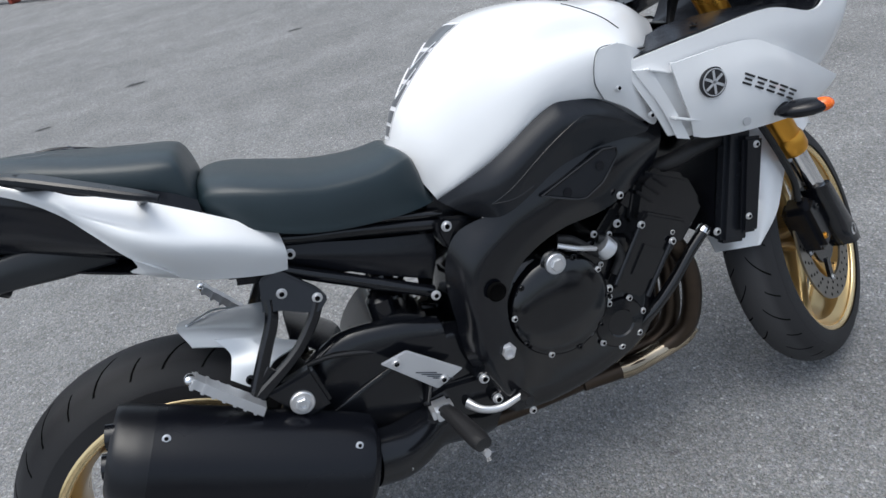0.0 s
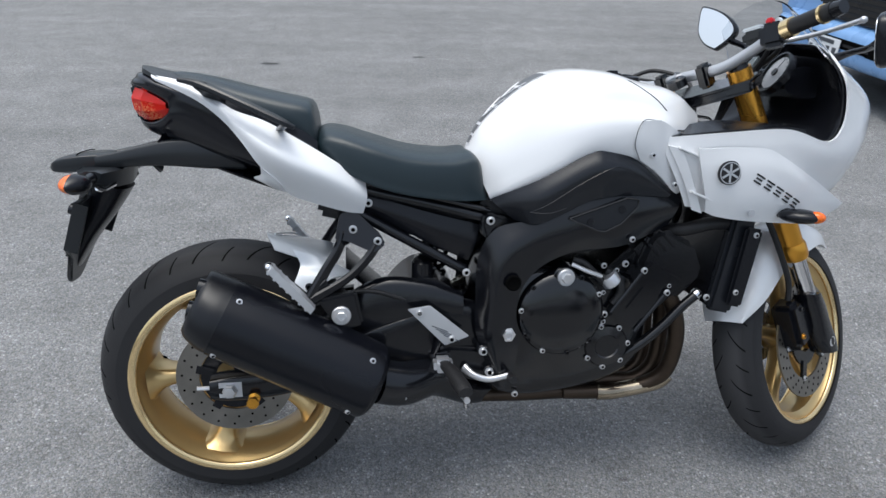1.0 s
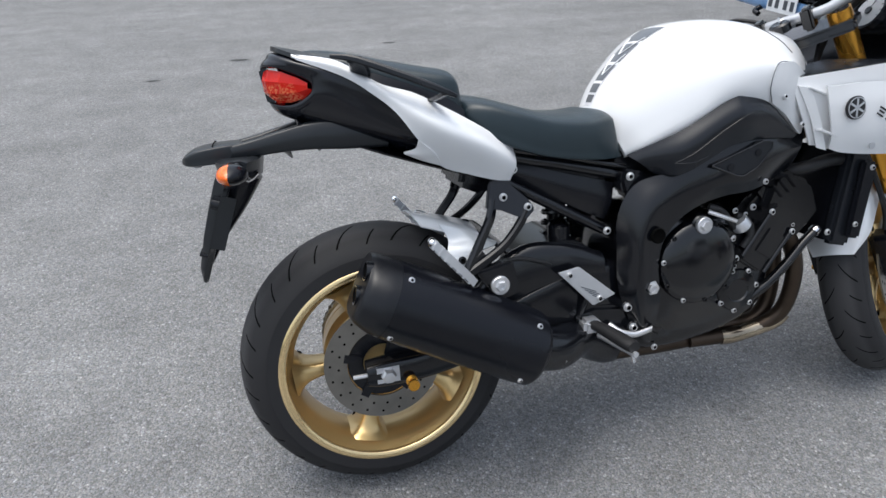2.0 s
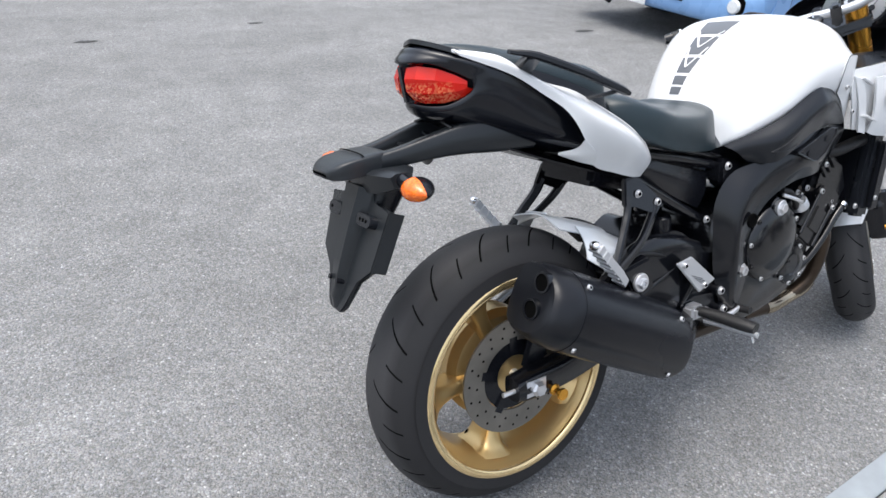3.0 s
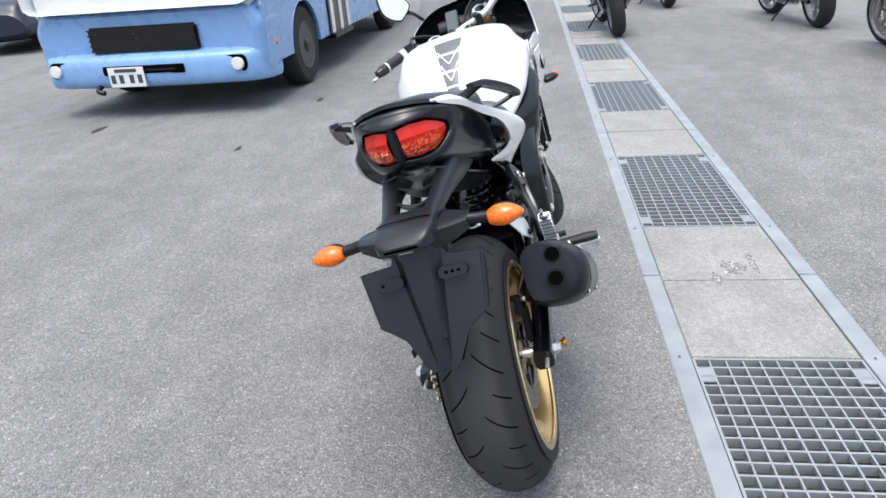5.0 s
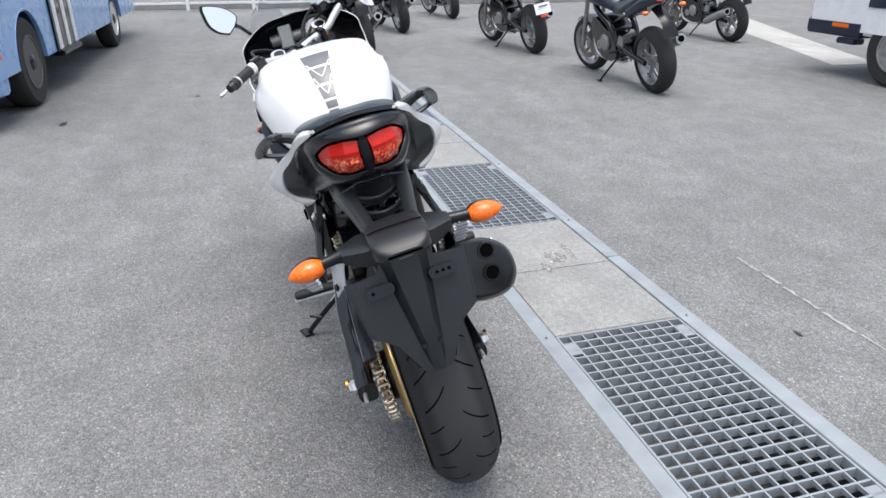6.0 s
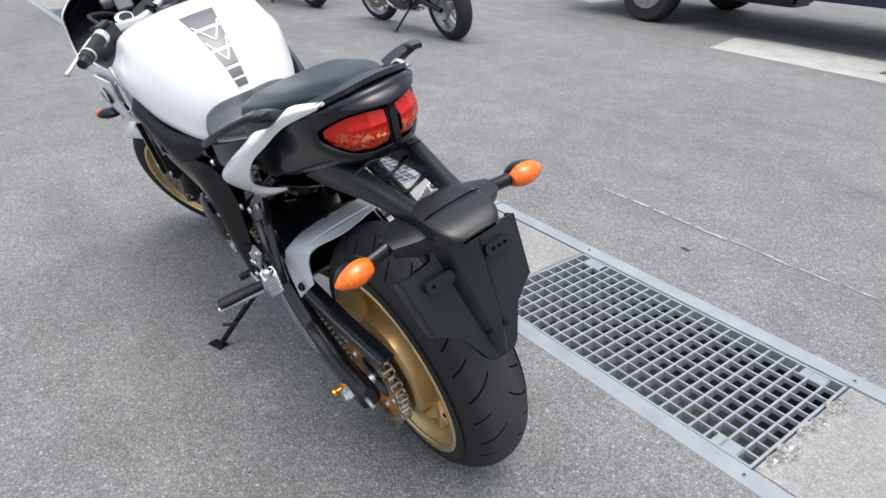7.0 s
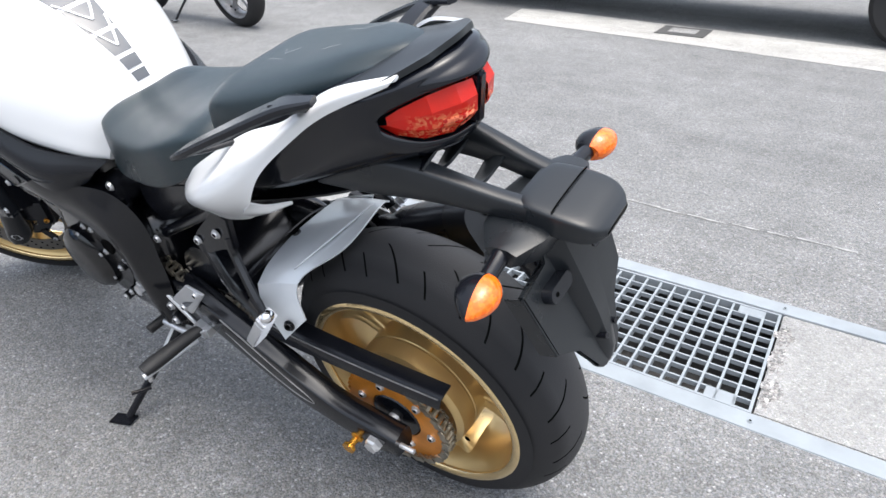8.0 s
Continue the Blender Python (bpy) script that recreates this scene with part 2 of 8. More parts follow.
def speckled(name, col_a, col_b, size=1.0, amount=1.0, streak=1.0):
    """Stone chips in a binder, blotches, scuffs and tyre-swept streaks: asphalt and washed concrete."""
    m = bpy.data.materials.new(name)
    m.use_nodes = True
    n, l = m.node_tree.nodes, m.node_tree.links
    b = n["Principled BSDF"]
    b.inputs["Specular IOR Level"].default_value = 0.35
    tc = n.new("ShaderNodeTexCoord")

    def tex(kind, scale, detail=4, stretch=None):
        q = n.new("ShaderNodeTexVoronoi" if kind == "cells" else "ShaderNodeTexNoise")
        q.inputs["Scale"].default_value = scale
        if kind != "cells":
            q.inputs["Detail"].default_value = detail
        src = tc.outputs["Object"]
        if stretch:
            mp = n.new("ShaderNodeMapping")
            mp.inputs["Scale"].default_value = stretch
            mp.inputs["Rotation"].default_value = (0, 0, 0.5)
            l.new(src, mp.inputs["Vector"])
            src = mp.outputs[0]
        l.new(src, q.inputs["Vector"])
        return q

    def rng(src, a, c, lo, hi):
        q = n.new("ShaderNodeMapRange")
        q.inputs["From Min"].default_value, q.inputs["From Max"].default_value = a, c
        q.inputs["To Min"].default_value, q.inputs["To Max"].default_value = lo, hi
        l.new(src, q.inputs["Value"])
        return q.outputs[0]

    def mul(a, c):
        q = n.new("ShaderNodeMath")
        q.operation = "MULTIPLY"
        l.new(a, q.inputs[0])
        l.new(c, q.inputs[1])
        return q.outputs[0]
    chips = tex("cells", 175 / size)
    chips2 = tex("cells", 380 / size)
    sep = n.new("ShaderNodeSeparateColor")
    l.new(chips.outputs["Color"], sep.inputs[0])
    sep2 = n.new("ShaderNodeSeparateColor")
    l.new(chips2.outputs["Color"], sep2.inputs[0])
    tone = mul(rng(sep.outputs[0], 0, 1, 1 - 0.24 * amount, 1 + 0.24 * amount), rng(sep2.outputs[1], 0, 1, 1 - 0.30 * amount, 1 + 0.30 * amount))
    tone = mul(tone, rng(chips.outputs["Distance"], 0.25, 0.75, 1 + 0.06 * amount, 1 - 0.16 * amount))
    tone = mul(tone, rng(sep.outputs[1], 0.93, 0.97, 1, 1 + 0.55 * amount))
    tone = mul(tone, rng(sep2.outputs[0], 0.04, 0.09, 1 - 0.45 * amount, 1))
    tone = mul(tone, rng(tex("noise", 0.6, 4).outputs["Fac"], 0.3, 0.7, 0.89, 1.10))
    tone = mul(tone, rng(tex("noise", 5.0, 6).outputs["Fac"], 0.3, 0.7, 0.87, 1.10))
    tone = mul(tone, rng(tex("noise", 1.3, 6, (0.3, 2.2, 1)).outputs["Fac"], 0.35, 0.7, 1 + 0.06 * streak, 1 - 0.10 * streak))
    grit = tex("noise", 40.0, 2)
    tone = mul(tone, rng(grit.outputs["Fac"], 0.3, 0.7, 0.9, 1.1))
    col = n.new("ShaderNodeMix")
    col.data_type, col.blend_type = "RGBA", "MULTIPLY"
    col.inputs["Factor"].default_value = 1
    hue = n.new("ShaderNodeMix")
    hue.data_type = "RGBA"
    hue.inputs["A"].default_value, hue.inputs["B"].default_value = (*col_a, 1), (*col_b, 1)
    l.new(rng(sep.outputs[2], 0.2, 0.8, 0, 1), hue.inputs["Factor"])
    l.new(hue.outputs["Result"], col.inputs["A"])
    l.new(tone, col.inputs["B"])
    l.new(col.outputs["Result"], b.inputs["Base Color"])
    b.inputs["Roughness"].default_value = 0.82
    bump = n.new("ShaderNodeBump")
    bump.inputs["Strength"].default_value, bump.inputs["Distance"].default_value = 0.8, 0.003
    l.new(rng(chips.outputs["Distance"], 0.1, 0.8, 1, 0), bump.inputs["Height"])
    l.new(bump.outputs[0], b.inputs["Normal"])
    return m


ASPHALT = speckled("worn_asphalt", (0.200, 0.199, 0.194), (0.183, 0.188, 0.195))
CONCRETE = speckled("weathered_concrete", (0.29, 0.288, 0.278), (0.275, 0.278, 0.28), 0.8, 0.55, 0.6)
CONCRETE_PALE = speckled("pale_concrete_apron", (0.42, 0.41, 0.385), (0.39, 0.39, 0.38), 1.0, 0.6, 1.4)
SPALL = speckled("crumbled_concrete", (0.26, 0.25, 0.24), (0.20, 0.20, 0.20), 1.6, 1.3, 0.6)
ZINC = material("galvanised_steel", (0.30, 0.332, 0.358), 0.62, metal=0.15, stain=0.25, stain_scale=10, grain=0.3)
# concrete darkened to carry the shade below the gratings
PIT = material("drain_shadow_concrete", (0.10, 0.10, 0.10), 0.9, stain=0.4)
LINE_PAINT = material("worn_white_line", (0.43, 0.43, 0.42), 0.8, stain=0.5, stain_scale=25)
SCUFFED = material("scuffed_stone", (0.30, 0.30, 0.29), 0.8, stain=0.5, stain_scale=40)
TAR = material("tar_patch", (0.035, 0.034, 0.033), 0.6, stain=0.4, stain_scale=30)
BUS_BLUE = material("light_blue_bus_paint", (0.20, 0.37, 0.66), 0.28, coat=0.5, stain=0.08)
BUS_WHITE = material("white_bus_paint", (0.74, 0.76, 0.78), 0.28, coat=0.5, stain=0.06)
NAVY = material("navy_paint", (0.012, 0.016, 0.035), 0.35, coat=0.3)
IRON = material("cast_iron_lid", (0.10, 0.10, 0.10), 0.6, metal=0.4, grain=0.6, grain_scale=120)
BARE = material("bare_engine_alloy", (0.44, 0.44, 0.45), 0.4, metal=0.8, stain=0.4, stain_scale=18)
BLUE_GREY = material("blue_grey_machine_paint", (0.06, 0.08, 0.12), 0.35, coat=0.3)
RED_PAINT = material("faded_red_paint", (0.30, 0.05, 0.03), 0.5, stain=0.3)
RENDERED = speckled("rendered_wall", (0.30, 0.29, 0.27), (0.27, 0.27, 0.26), 2.0, 0.4, 0.6)
WINDOW = material("dark_bus_glass", (0.02, 0.024, 0.028), 0.05, spec=0.6)
# ---- shape helpers ----
def part(name, bm, mat, parent, label="", at=None, smooth=True, sharp=40):
    """Links a bmesh as one mesh object under a thing or a part. at: its own origin."""
    me = bpy.data.meshes.new(name)
    if bm.faces:
        bmesh.ops.recalc_face_normals(bm, faces=bm.faces[:])
    for f in bm.faces:
        f.smooth = smooth
    if smooth:
        lim = math.radians(sharp)
        for e in bm.edges:
            if len(e.link_faces) == 2 and e.calc_face_angle(0) > lim:
                e.smooth = False
    bm.to_mesh(me)
    bm.free()
    me.materials.append(mat)
    ob = new(name, me)
    if parent is not None:
        ob.parent = parent
    if at is not None:
        ob.matrix_local = at if isinstance(at, Matrix) else Matrix.Translation(at)
    if label:
        tagged(ob, label)
    return ob


def again(name, ob, parent, m):
    """Another part on the same mesh, at the local pose m."""
    o = new(name, ob.data)
    o.parent = parent
    o.matrix_local = m
    return o


def thing(name, m, label, category, group="", kind=""):
    e = new(name)
    e.empty_display_size = 0.1
    e.matrix_world = m
    return tagged(e, label, category, group, kind)


def spline(p, n, closed=False):
    """n points evenly by parameter on a Catmull-Rom curve through p."""
    p = np.asarray(p, float)
    k = len(p)
    if k == 2 and not closed:
        t = np.linspace(0, 1, n).reshape((-1,) + (1,) * (p.ndim - 1))
        return p[0] * (1 - t) + p[1] * t
    span = k if closed else k - 1
    out = []
    for u in np.linspace(0, span, n, endpoint=not closed):
        i = min(int(u), span - 1)
        f = u - i
        if closed:
            a, b, c, d = p[(i - 1) % k], p[i % k], p[(i + 1) % k], p[(i + 2) % k]
        else:
            b, c = p[i], p[i + 1]
            a = p[i - 1] if i else 2 * b - c
            d = p[i + 2] if i + 2 < k else 2 * c - b
        out.append(0.5 * (2 * b + (c - a) * f + (2 * a - 5 * b + 4 * c - d) * f * f + (3 * b - a - 3 * c + d) * f ** 3))
    return np.array(out)


def grid_mesh(g, closed_v=False, caps=False):
    bm = bmesh.new()
    nu, nv = g.shape[:2]
    v = [[bm.verts.new(g[i, j]) for j in range(nv)] for i in range(nu)]
    for i in range(nu - 1):
        for j in range(nv if closed_v else nv - 1):
            k = (j + 1) % nv
            bm.faces.new((v[i][j], v[i + 1][j], v[i + 1][k], v[i][k]))
    if caps:
        bm.faces.new(v[0])
        bm.faces.new(v[-1][::-1])
    return bm


def skin(ctrl, nu=20, nv=10, thick=0.004, mirror=False):
    """A curved panel through a small grid of control points (rows run along it, points across it), with thickness inwards."""
    c = np.array(ctrl, float)
    if mirror:
        c[..., 1] *= -1
    g = spline(c, nu)
    g = spline(g.transpose(1, 0, 2), nv).transpose(1, 0, 2)
    du = np.gradient(g, axis=0)
    dv = np.gradient(g, axis=1)
    nrm = np.cross(du, dv)
    ln = np.linalg.norm(nrm, axis=2, keepdims=True)
    nrm = nrm / np.maximum(ln, 1e-9)
    mid = g.reshape(-1, 3).mean(0)
    outward = np.array([0.0, np.sign(mid[1]) if abs(mid[1]) > 0.02 else 0.0, 0.6])
    if (nrm.reshape(-1, 3) @ outward).sum() > 0:
        nrm = -nrm
    bm = bmesh.new()
    a = [[bm.verts.new(g[i, j]) for j in range(nv)] for i in range(nu)]
    inner = g + nrm * thick
    b = [[bm.verts.new(inner[i, j]) for j in range(nv)] for i in range(nu)]
    for i in range(nu - 1):
        for j in range(nv - 1):
            bm.faces.new((a[i][j], a[i + 1][j], a[i + 1][j + 1], a[i][j + 1]))
            bm.faces.new((b[i][j], b[i][j + 1], b[i + 1][j + 1], b[i + 1][j]))
    for i in range(nu - 1):
        for j in (0, nv - 1):
            bm.faces.new((a[i][j], a[i + 1][j], b[i + 1][j], b[i][j]))
    for j in range(nv - 1):
        for i in (0, nu - 1):
            bm.faces.new((a[i][j], a[i][j + 1], b[i][j + 1], b[i][j]))
    return bm


def loft(rings, nu=24, nv=28, caps=True):
    """A closed body through rings of control points."""
    g = spline(np.array(rings, float), nu)
    g = spline(g.transpose(1, 0, 2), nv, closed=True).transpose(1, 0, 2)
    return grid_mesh(g, True, caps)


def body(halves, nu=24, nv=32):
    """A body that is the same on both sides; each half runs from the top centre round to the bottom centre."""
    rings = []
    for h in halves:
        h = [tuple(q) for q in h]
        rings.append(h + [(x, -y, z) for x, y, z in h[-2:0:-1]])
    return loft(rings, nu, nv)


def tube(pts, r, n=10, steps=0, flat=1.0, caps=True):
    """A bar along a curve. r: radius or radii; flat: height over width of its section."""
    p = np.array(pts, float)
    rr = np.full(len(p), r) if np.isscalar(r) else np.array(r, float)
    if steps:
        q = spline(np.concatenate([p, rr[:, None]], 1), steps)
        p, rr = q[:, :3], q[:, 3]
    bm = bmesh.new()
    tang = np.gradient(p, axis=0)
    tang /= np.linalg.norm(tang, axis=1, keepdims=True)
    ref = np.array([0, 0, 1.0]) if abs(tang[0][2]) < 0.9 else np.array([0, 1.0, 0])
    rows = []
    for c, t, k in zip(p, tang, rr):
        s = np.cross(t, ref)
        s /= np.linalg.norm(s)
        u = np.cross(s, t)
        ref = u
        rows.append([bm.verts.new(c + k * (math.cos(a) * s + flat * math.sin(a) * u)) for a in np.linspace(0, 2 * math.pi, n, endpoint=False)])
    for a, b in zip(rows, rows[1:]):
        for i in range(n):
            bm.faces.new((a[i], a[(i + 1) % n], b[(i + 1) % n], b[i]))
    if caps:
        bm.faces.new(rows[0][::-1])
        bm.faces.new(rows[-1])
    return bm


def lathe(profile, n=32, axis="y", closed=False, centre=(0, 0, 0)):
    """A turned body; profile: (radius, place along the axis)."""
    bm = bmesh.new()
    rows = []
    c = Vector(centre)
    for r, h in profile:
        row = []
        for a in np.linspace(0, 2 * math.pi, n, endpoint=False):
            u, v = r * math.cos(a), r * math.sin(a)
            row.append(bm.verts.new(c + Vector((u, h, v) if axis == "y" else (h, u, v) if axis == "x" else (u, v, h))))
        rows.append(row)
    pairs = list(zip(rows, rows[1:])) + ([(rows[-1], rows[0])] if closed else [])
    for a, b in pairs:
        for i in range(n):
            bm.faces.new((a[i], a[(i + 1) % n], b[(i + 1) % n], b[i]))
    if not closed:
        bm.faces.new(rows[0][::-1])
        bm.faces.new(rows[-1])
    return bm


def prism(poly, y0, y1, bevel=0.003, plane=None):
    """A plate with the outline poly; plane maps (u, v, w) to a place, by default u = x, v = z, w = y."""
    f = plane or (lambda u, v, w: (u, w, v))
    bm = bmesh.new()
    a = [bm.verts.new(f(u, v, y0)) for u, v in poly]
    b = [bm.verts.new(f(u, v, y1)) for u, v in poly]
    k = len(poly)
    bm.faces.new(a[::-1])
    bm.faces.new(b)
    for i in range(k):
        bm.faces.new((a[i], a[(i + 1) % k], b[(i + 1) % k], b[i]))
    if bevel:
        bmesh.ops.bevel(bm, geom=bm.edges[:], offset=bevel, segments=2, affect="EDGES", clamp_overlap=True)
    return bm


def box(c, s, bevel=0.003, turn=(0, 0, 0)):
    bm = bmesh.new()
    bmesh.ops.create_cube(bm, size=1)
    bmesh.ops.scale(bm, vec=s, verts=bm.verts)
    if bevel:
        bmesh.ops.bevel(bm, geom=bm.edges[:], offset=bevel, segments=2, affect="EDGES", clamp_overlap=True)
    bmesh.ops.transform(bm, matrix=pose(*c, *turn), verts=bm.verts)
    return bm


def egg(c, s, n=16, turn=(0, 0, 0), keep=None):
    """An ellipsoid with half-axes s; keep: only vertices whose own x lies on that side are kept round (others flattened)."""
    bm = bmesh.new()
    bmesh.ops.create_uvsphere(bm, u_segments=n, v_segments=max(8, n // 2), radius=1)
    for v in bm.verts:
        if keep is not None and v.co.x > keep:
            v.co.x = keep
    bmesh.ops.scale(bm, vec=s, verts=bm.verts)
    bmesh.ops.transform(bm, matrix=pose(*c, *turn), verts=bm.verts)
    return bm


def join(*bms):
    out_bm = bms[0]
    for b in bms[1:]:
        me = bpy.data.meshes.new("tmp")
        b.to_mesh(me)
        b.free()
        out_bm.from_mesh(me)
        bpy.data.meshes.remove(me)
    return out_bm


def turned(bm, m):
    bmesh.ops.transform(bm, matrix=m, verts=bm.verts)
    return bm


def facets(rings, caps=True):
    """A body with flat facets between rings of equal count."""
    return grid_mesh(np.array(rings, float), True, caps)


def bar(pts, w, h, steps=16, cut=0.25):
    """A moulded bar of chamfered rectangular section along a curve; w, h: width and height at each point."""
    q = spline(np.array([(*p, a, b) for p, a, b in zip(pts, w, h)], float), steps)
    tang = np.gradient(q[:, :3], axis=0)
    rings = []
    for c, t in zip(q, tang):
        t = t / np.linalg.norm(t)
        s = np.cross(t, (0, 0, 1.0))
        s /= np.linalg.norm(s)
        u = np.cross(s, t)
        a, b = c[3] / 2, c[4] / 2
        k = cut * min(a, b) * 2
        rings.append([c[:3] + s * i + u * j for i, j in ((a - k, b), (a, b - k), (a, -b + k), (a - k, -b), (-a + k, -b), (-a, -b + k), (-a, b - k), (-a + k, b))])
    return facets(rings)


def rounded(w, h, r, n=4):
    """Outline of a rounded rectangle round (0, 0)."""
    pts = []
    for cx, cy, a0 in ((w / 2 - r, h / 2 - r, 0), (-w / 2 + r, h / 2 - r, 90), (-w / 2 + r, -h / 2 + r, 180), (w / 2 - r, -h / 2 + r, 270)):
        for i in range(n + 1):
            a = radians(a0 + 90 * i / n)
            pts.append((cx + r * math.cos(a), cy + r * math.sin(a)))
    return pts


BOLT_MESHES = {}


def bolt(parent, place, normal=(0, -1, 0), r=0.007, mat=None, name="bolt"):
    """A socket-head bolt; its axis points along normal."""
    mat = mat or STEEL
    key = (round(r, 4), mat.name)
    m = Vector(normal).to_track_quat("Z", "Y").to_matrix().to_4x4()
    m.translation = Vector(place)
    if key not in BOLT_MESHES:
        bm = lathe([(r * 1.15, 0), (r * 1.15, r * 0.2), (r * 0.9, r * 0.25), (r * 0.9, r * 0.60), (r * 0.8, r * 0.72), (r * 0.56, r * 0.72), (r * 0.52, -r * 0.3), (r * 0.02, -r * 0.3)], 12, "z")
        ob = part(name, bm, mat, parent)
        # socket faces go black, as shade painted into the recess
        ob.data.materials.append(VOID)
        for face in ob.data.polygons:
            if face.center.z < r * 0.5 and face.center.xy.length < r * 0.55:
                face.material_index = 1
        BOLT_MESHES[key] = ob
        ob.matrix_local = m
        return ob
    return again(name, BOLT_MESHES[key], parent, m)


# ---- wheels ----
def tyre_mesh(radius, half, bead, n=72, foot=0.78):
    """Tyre section with a round crown, bulging sidewalls and beads."""
    cr = half * 0.985
    prof = []
    for a in np.linspace(-82, 82, 17):
        prof.append((radius - cr + cr * math.cos(radians(a)), cr * math.sin(radians(a))))
    low = radius - cr + cr * math.cos(radians(82))
    side = [(low - 0.018, half * 0.985), (bead + 0.022, half * (foot * 0.35 + 0.65)), (bead + 0.006, half * (foot + 0.06)), (bead - 0.006, half * foot)]
    prof = [(r, -h) for r, h in side[::-1]] + prof + side
    prof += [(bead + 0.02, half * 0.70), (radius - 0.012, half * 0.3), (radius - 0.012, -half * 0.3), (bead + 0.02, -half * 0.70)]
    return lathe(prof, n, closed=True)


def cast_wheel(name, parent, mat, label, at, lip, half, spokes, start, hub_r, hub_half, spoke_w, depth=0.03, n=72, flare=1.0):
    """Cast wheel: a barrel with stepped lips carrying hub and tapering spokes as parts."""
    w = half
    prof = [(lip, -w), (lip, -w + 0.006), (lip - 0.016, -w + 0.011), (lip - 0.024, -w * 0.5), (lip - 0.024, w * 0.5), (lip - 0.016, w - 0.011), (lip, w - 0.006), (lip, w),
            (lip - 0.005, w + 0.001), (lip - 0.008, w - 0.004), (lip - 0.013, w - 0.004), (lip - 0.017, w - 0.012), (lip - 0.030, w * 0.62), (lip - 0.034, w * 0.2), (lip - 0.034, -w * 0.2), (lip - 0.030, -w * 0.62),
            (lip - 0.017, -w + 0.012), (lip - 0.013, -w + 0.004), (lip - 0.008, -w + 0.004), (lip - 0.005, -w - 0.001)]
    rim = part(name, lathe(prof, n, closed=True), mat, parent, label, at)
    for s in (-1, 1):
        part("rim_lip", lathe([(lip - 0.0055 + 0.0105 * math.cos(b), s * (w - 0.002) + 0.0075 * math.sin(b)) for b in np.linspace(0, 2 * math.pi, 16, endpoint=False)], n, closed=True), GOLD_LIP if mat is GOLD else mat, rim, "bright polished rim edge" if mat is GOLD else "")

    part("hub", lathe([(hub_r * 0.4, -hub_half), (hub_r * 0.75, -hub_half), (hub_r * 0.8, -hub_half * 0.5), (hub_r, -hub_half * 0.35), (hub_r, hub_half * 0.35), (hub_r * 0.8, hub_half * 0.5), (hub_r * 0.75, hub_half), (hub_r * 0.4, hub_half)], 36), mat, rim)
    for k in range(spokes):
        a = radians(start + 360 * k / spokes)
        r0, r1 = hub_r * 0.85, lip - 0.030
        rings = []
        for f, wd, dp in ((0, 1.25, 1.15), (0.25, 0.80, 1.0), (0.6, 0.72, 0.9 + 0.15 * (flare - 1)), (0.85, 0.75 + 0.20 * flare, 0.60 + 0.35 * flare), (1.0, 1.15 + 0.55 * flare, 0.35 + 0.75 * flare)):
            r = r0 + (r1 - r0) * f
            hw, hd = spoke_w * wd / 2, depth * dp / 2
            ring = []
            for s, d in ((-1, 0.55), (-0.75, 1), (0, 1.15), (0.75, 1), (1, 0.55), (1, -0.55), (0.75, -1), (0, -0.75), (-0.75, -1), (-1, -0.55)):
                t = s * hw
                ring.append((r * math.cos(a) - t * math.sin(a), -d * hd, r * math.sin(a) + t * math.cos(a)))
            rings.append(ring)
        spoke = part("spoke", loft(rings, 14, 28), mat, rim, sharp=75)
        for t in (-0.026, 0.026):
            r = lip - 0.046
            for d in (-1, 1):
                k2 = 1.8 if d > 0 else 1.0
                # black eggs paint the shade of the spoke pockets
                part("pocket", egg((r * math.cos(a) - t * math.sin(a), d * depth * 0.52, r * math.sin(a) + t * math.cos(a)), (0.006 * k2, 0.002 * k2, 0.0045 * k2), 10, (0, -math.degrees(a), 0)), VOID, spoke)
    return rim


def disc_mesh(r0, r1, y, thick=0.005, n=60):
    return lathe([(r0, y - thick / 2), (r1, y - thick / 2), (r1, y + thick / 2), (r0, y + thick / 2)], n, closed=True)


def drill_mesh(r0, r1, y, rows, count, hole, sides=6):
    """Rows of flat dark dots on both faces of a disc, painting the shade in drilled holes."""
    bms = bmesh.new()
    for j in range(rows):
        r = r0 + (r1 - r0) * (j + 0.5) / rows
        for i in range(count):
            a = 2 * math.pi * (i + 0.5 * (j % 2) + 0.2 * j) / count
            for yy in (y - 0.0029, y + 0.0029):
                bms.faces.new([bms.verts.new((r * math.cos(a) + hole * math.cos(b), yy, r * math.sin(a) + hole * math.sin(b))) for b in np.linspace(0, 2 * math.pi, sides, endpoint=False)])
    return bms


def star_mesh(radius, teeth, y, thick, inner, tooth=0.008):
    """Sprocket: toothed plate with a ring of windows between its arms."""
    bm = bmesh.new()
    ring = []
    for i in range(teeth * 4):
        a = 2 * math.pi * i / (teeth * 4)
        r = radius + (tooth * 0.5, tooth * 0.5, -tooth * 0.4, -tooth * 0.4)[i % 4]
        ring.append((r * math.cos(a), r * math.sin(a)))
    n = len(ring)
    mid = [(inner * math.cos(2 * math.pi * i / n), inner * math.sin(2 * math.pi * i / n)) for i in range(n)]
    v = {}
    for k, yy in enumerate((y - thick / 2, y + thick / 2)):
        v[k] = ([bm.verts.new((a, yy, b)) for a, b in ring], [bm.verts.new((a, yy, b)) for a, b in mid])
    for i in range(n):
        j = (i + 1) % n
        for k in (0, 1):
            bm.faces.new((v[k][0][i], v[k][0][j], v[k][1][j], v[k][1][i]))
        bm.faces.new((v[0][0][i], v[0][0][j], v[1][0][j], v[1][0][i]))
        bm.faces.new((v[0][1][i], v[0][1][j], v[1][1][j], v[1][1][i]))
    return bm


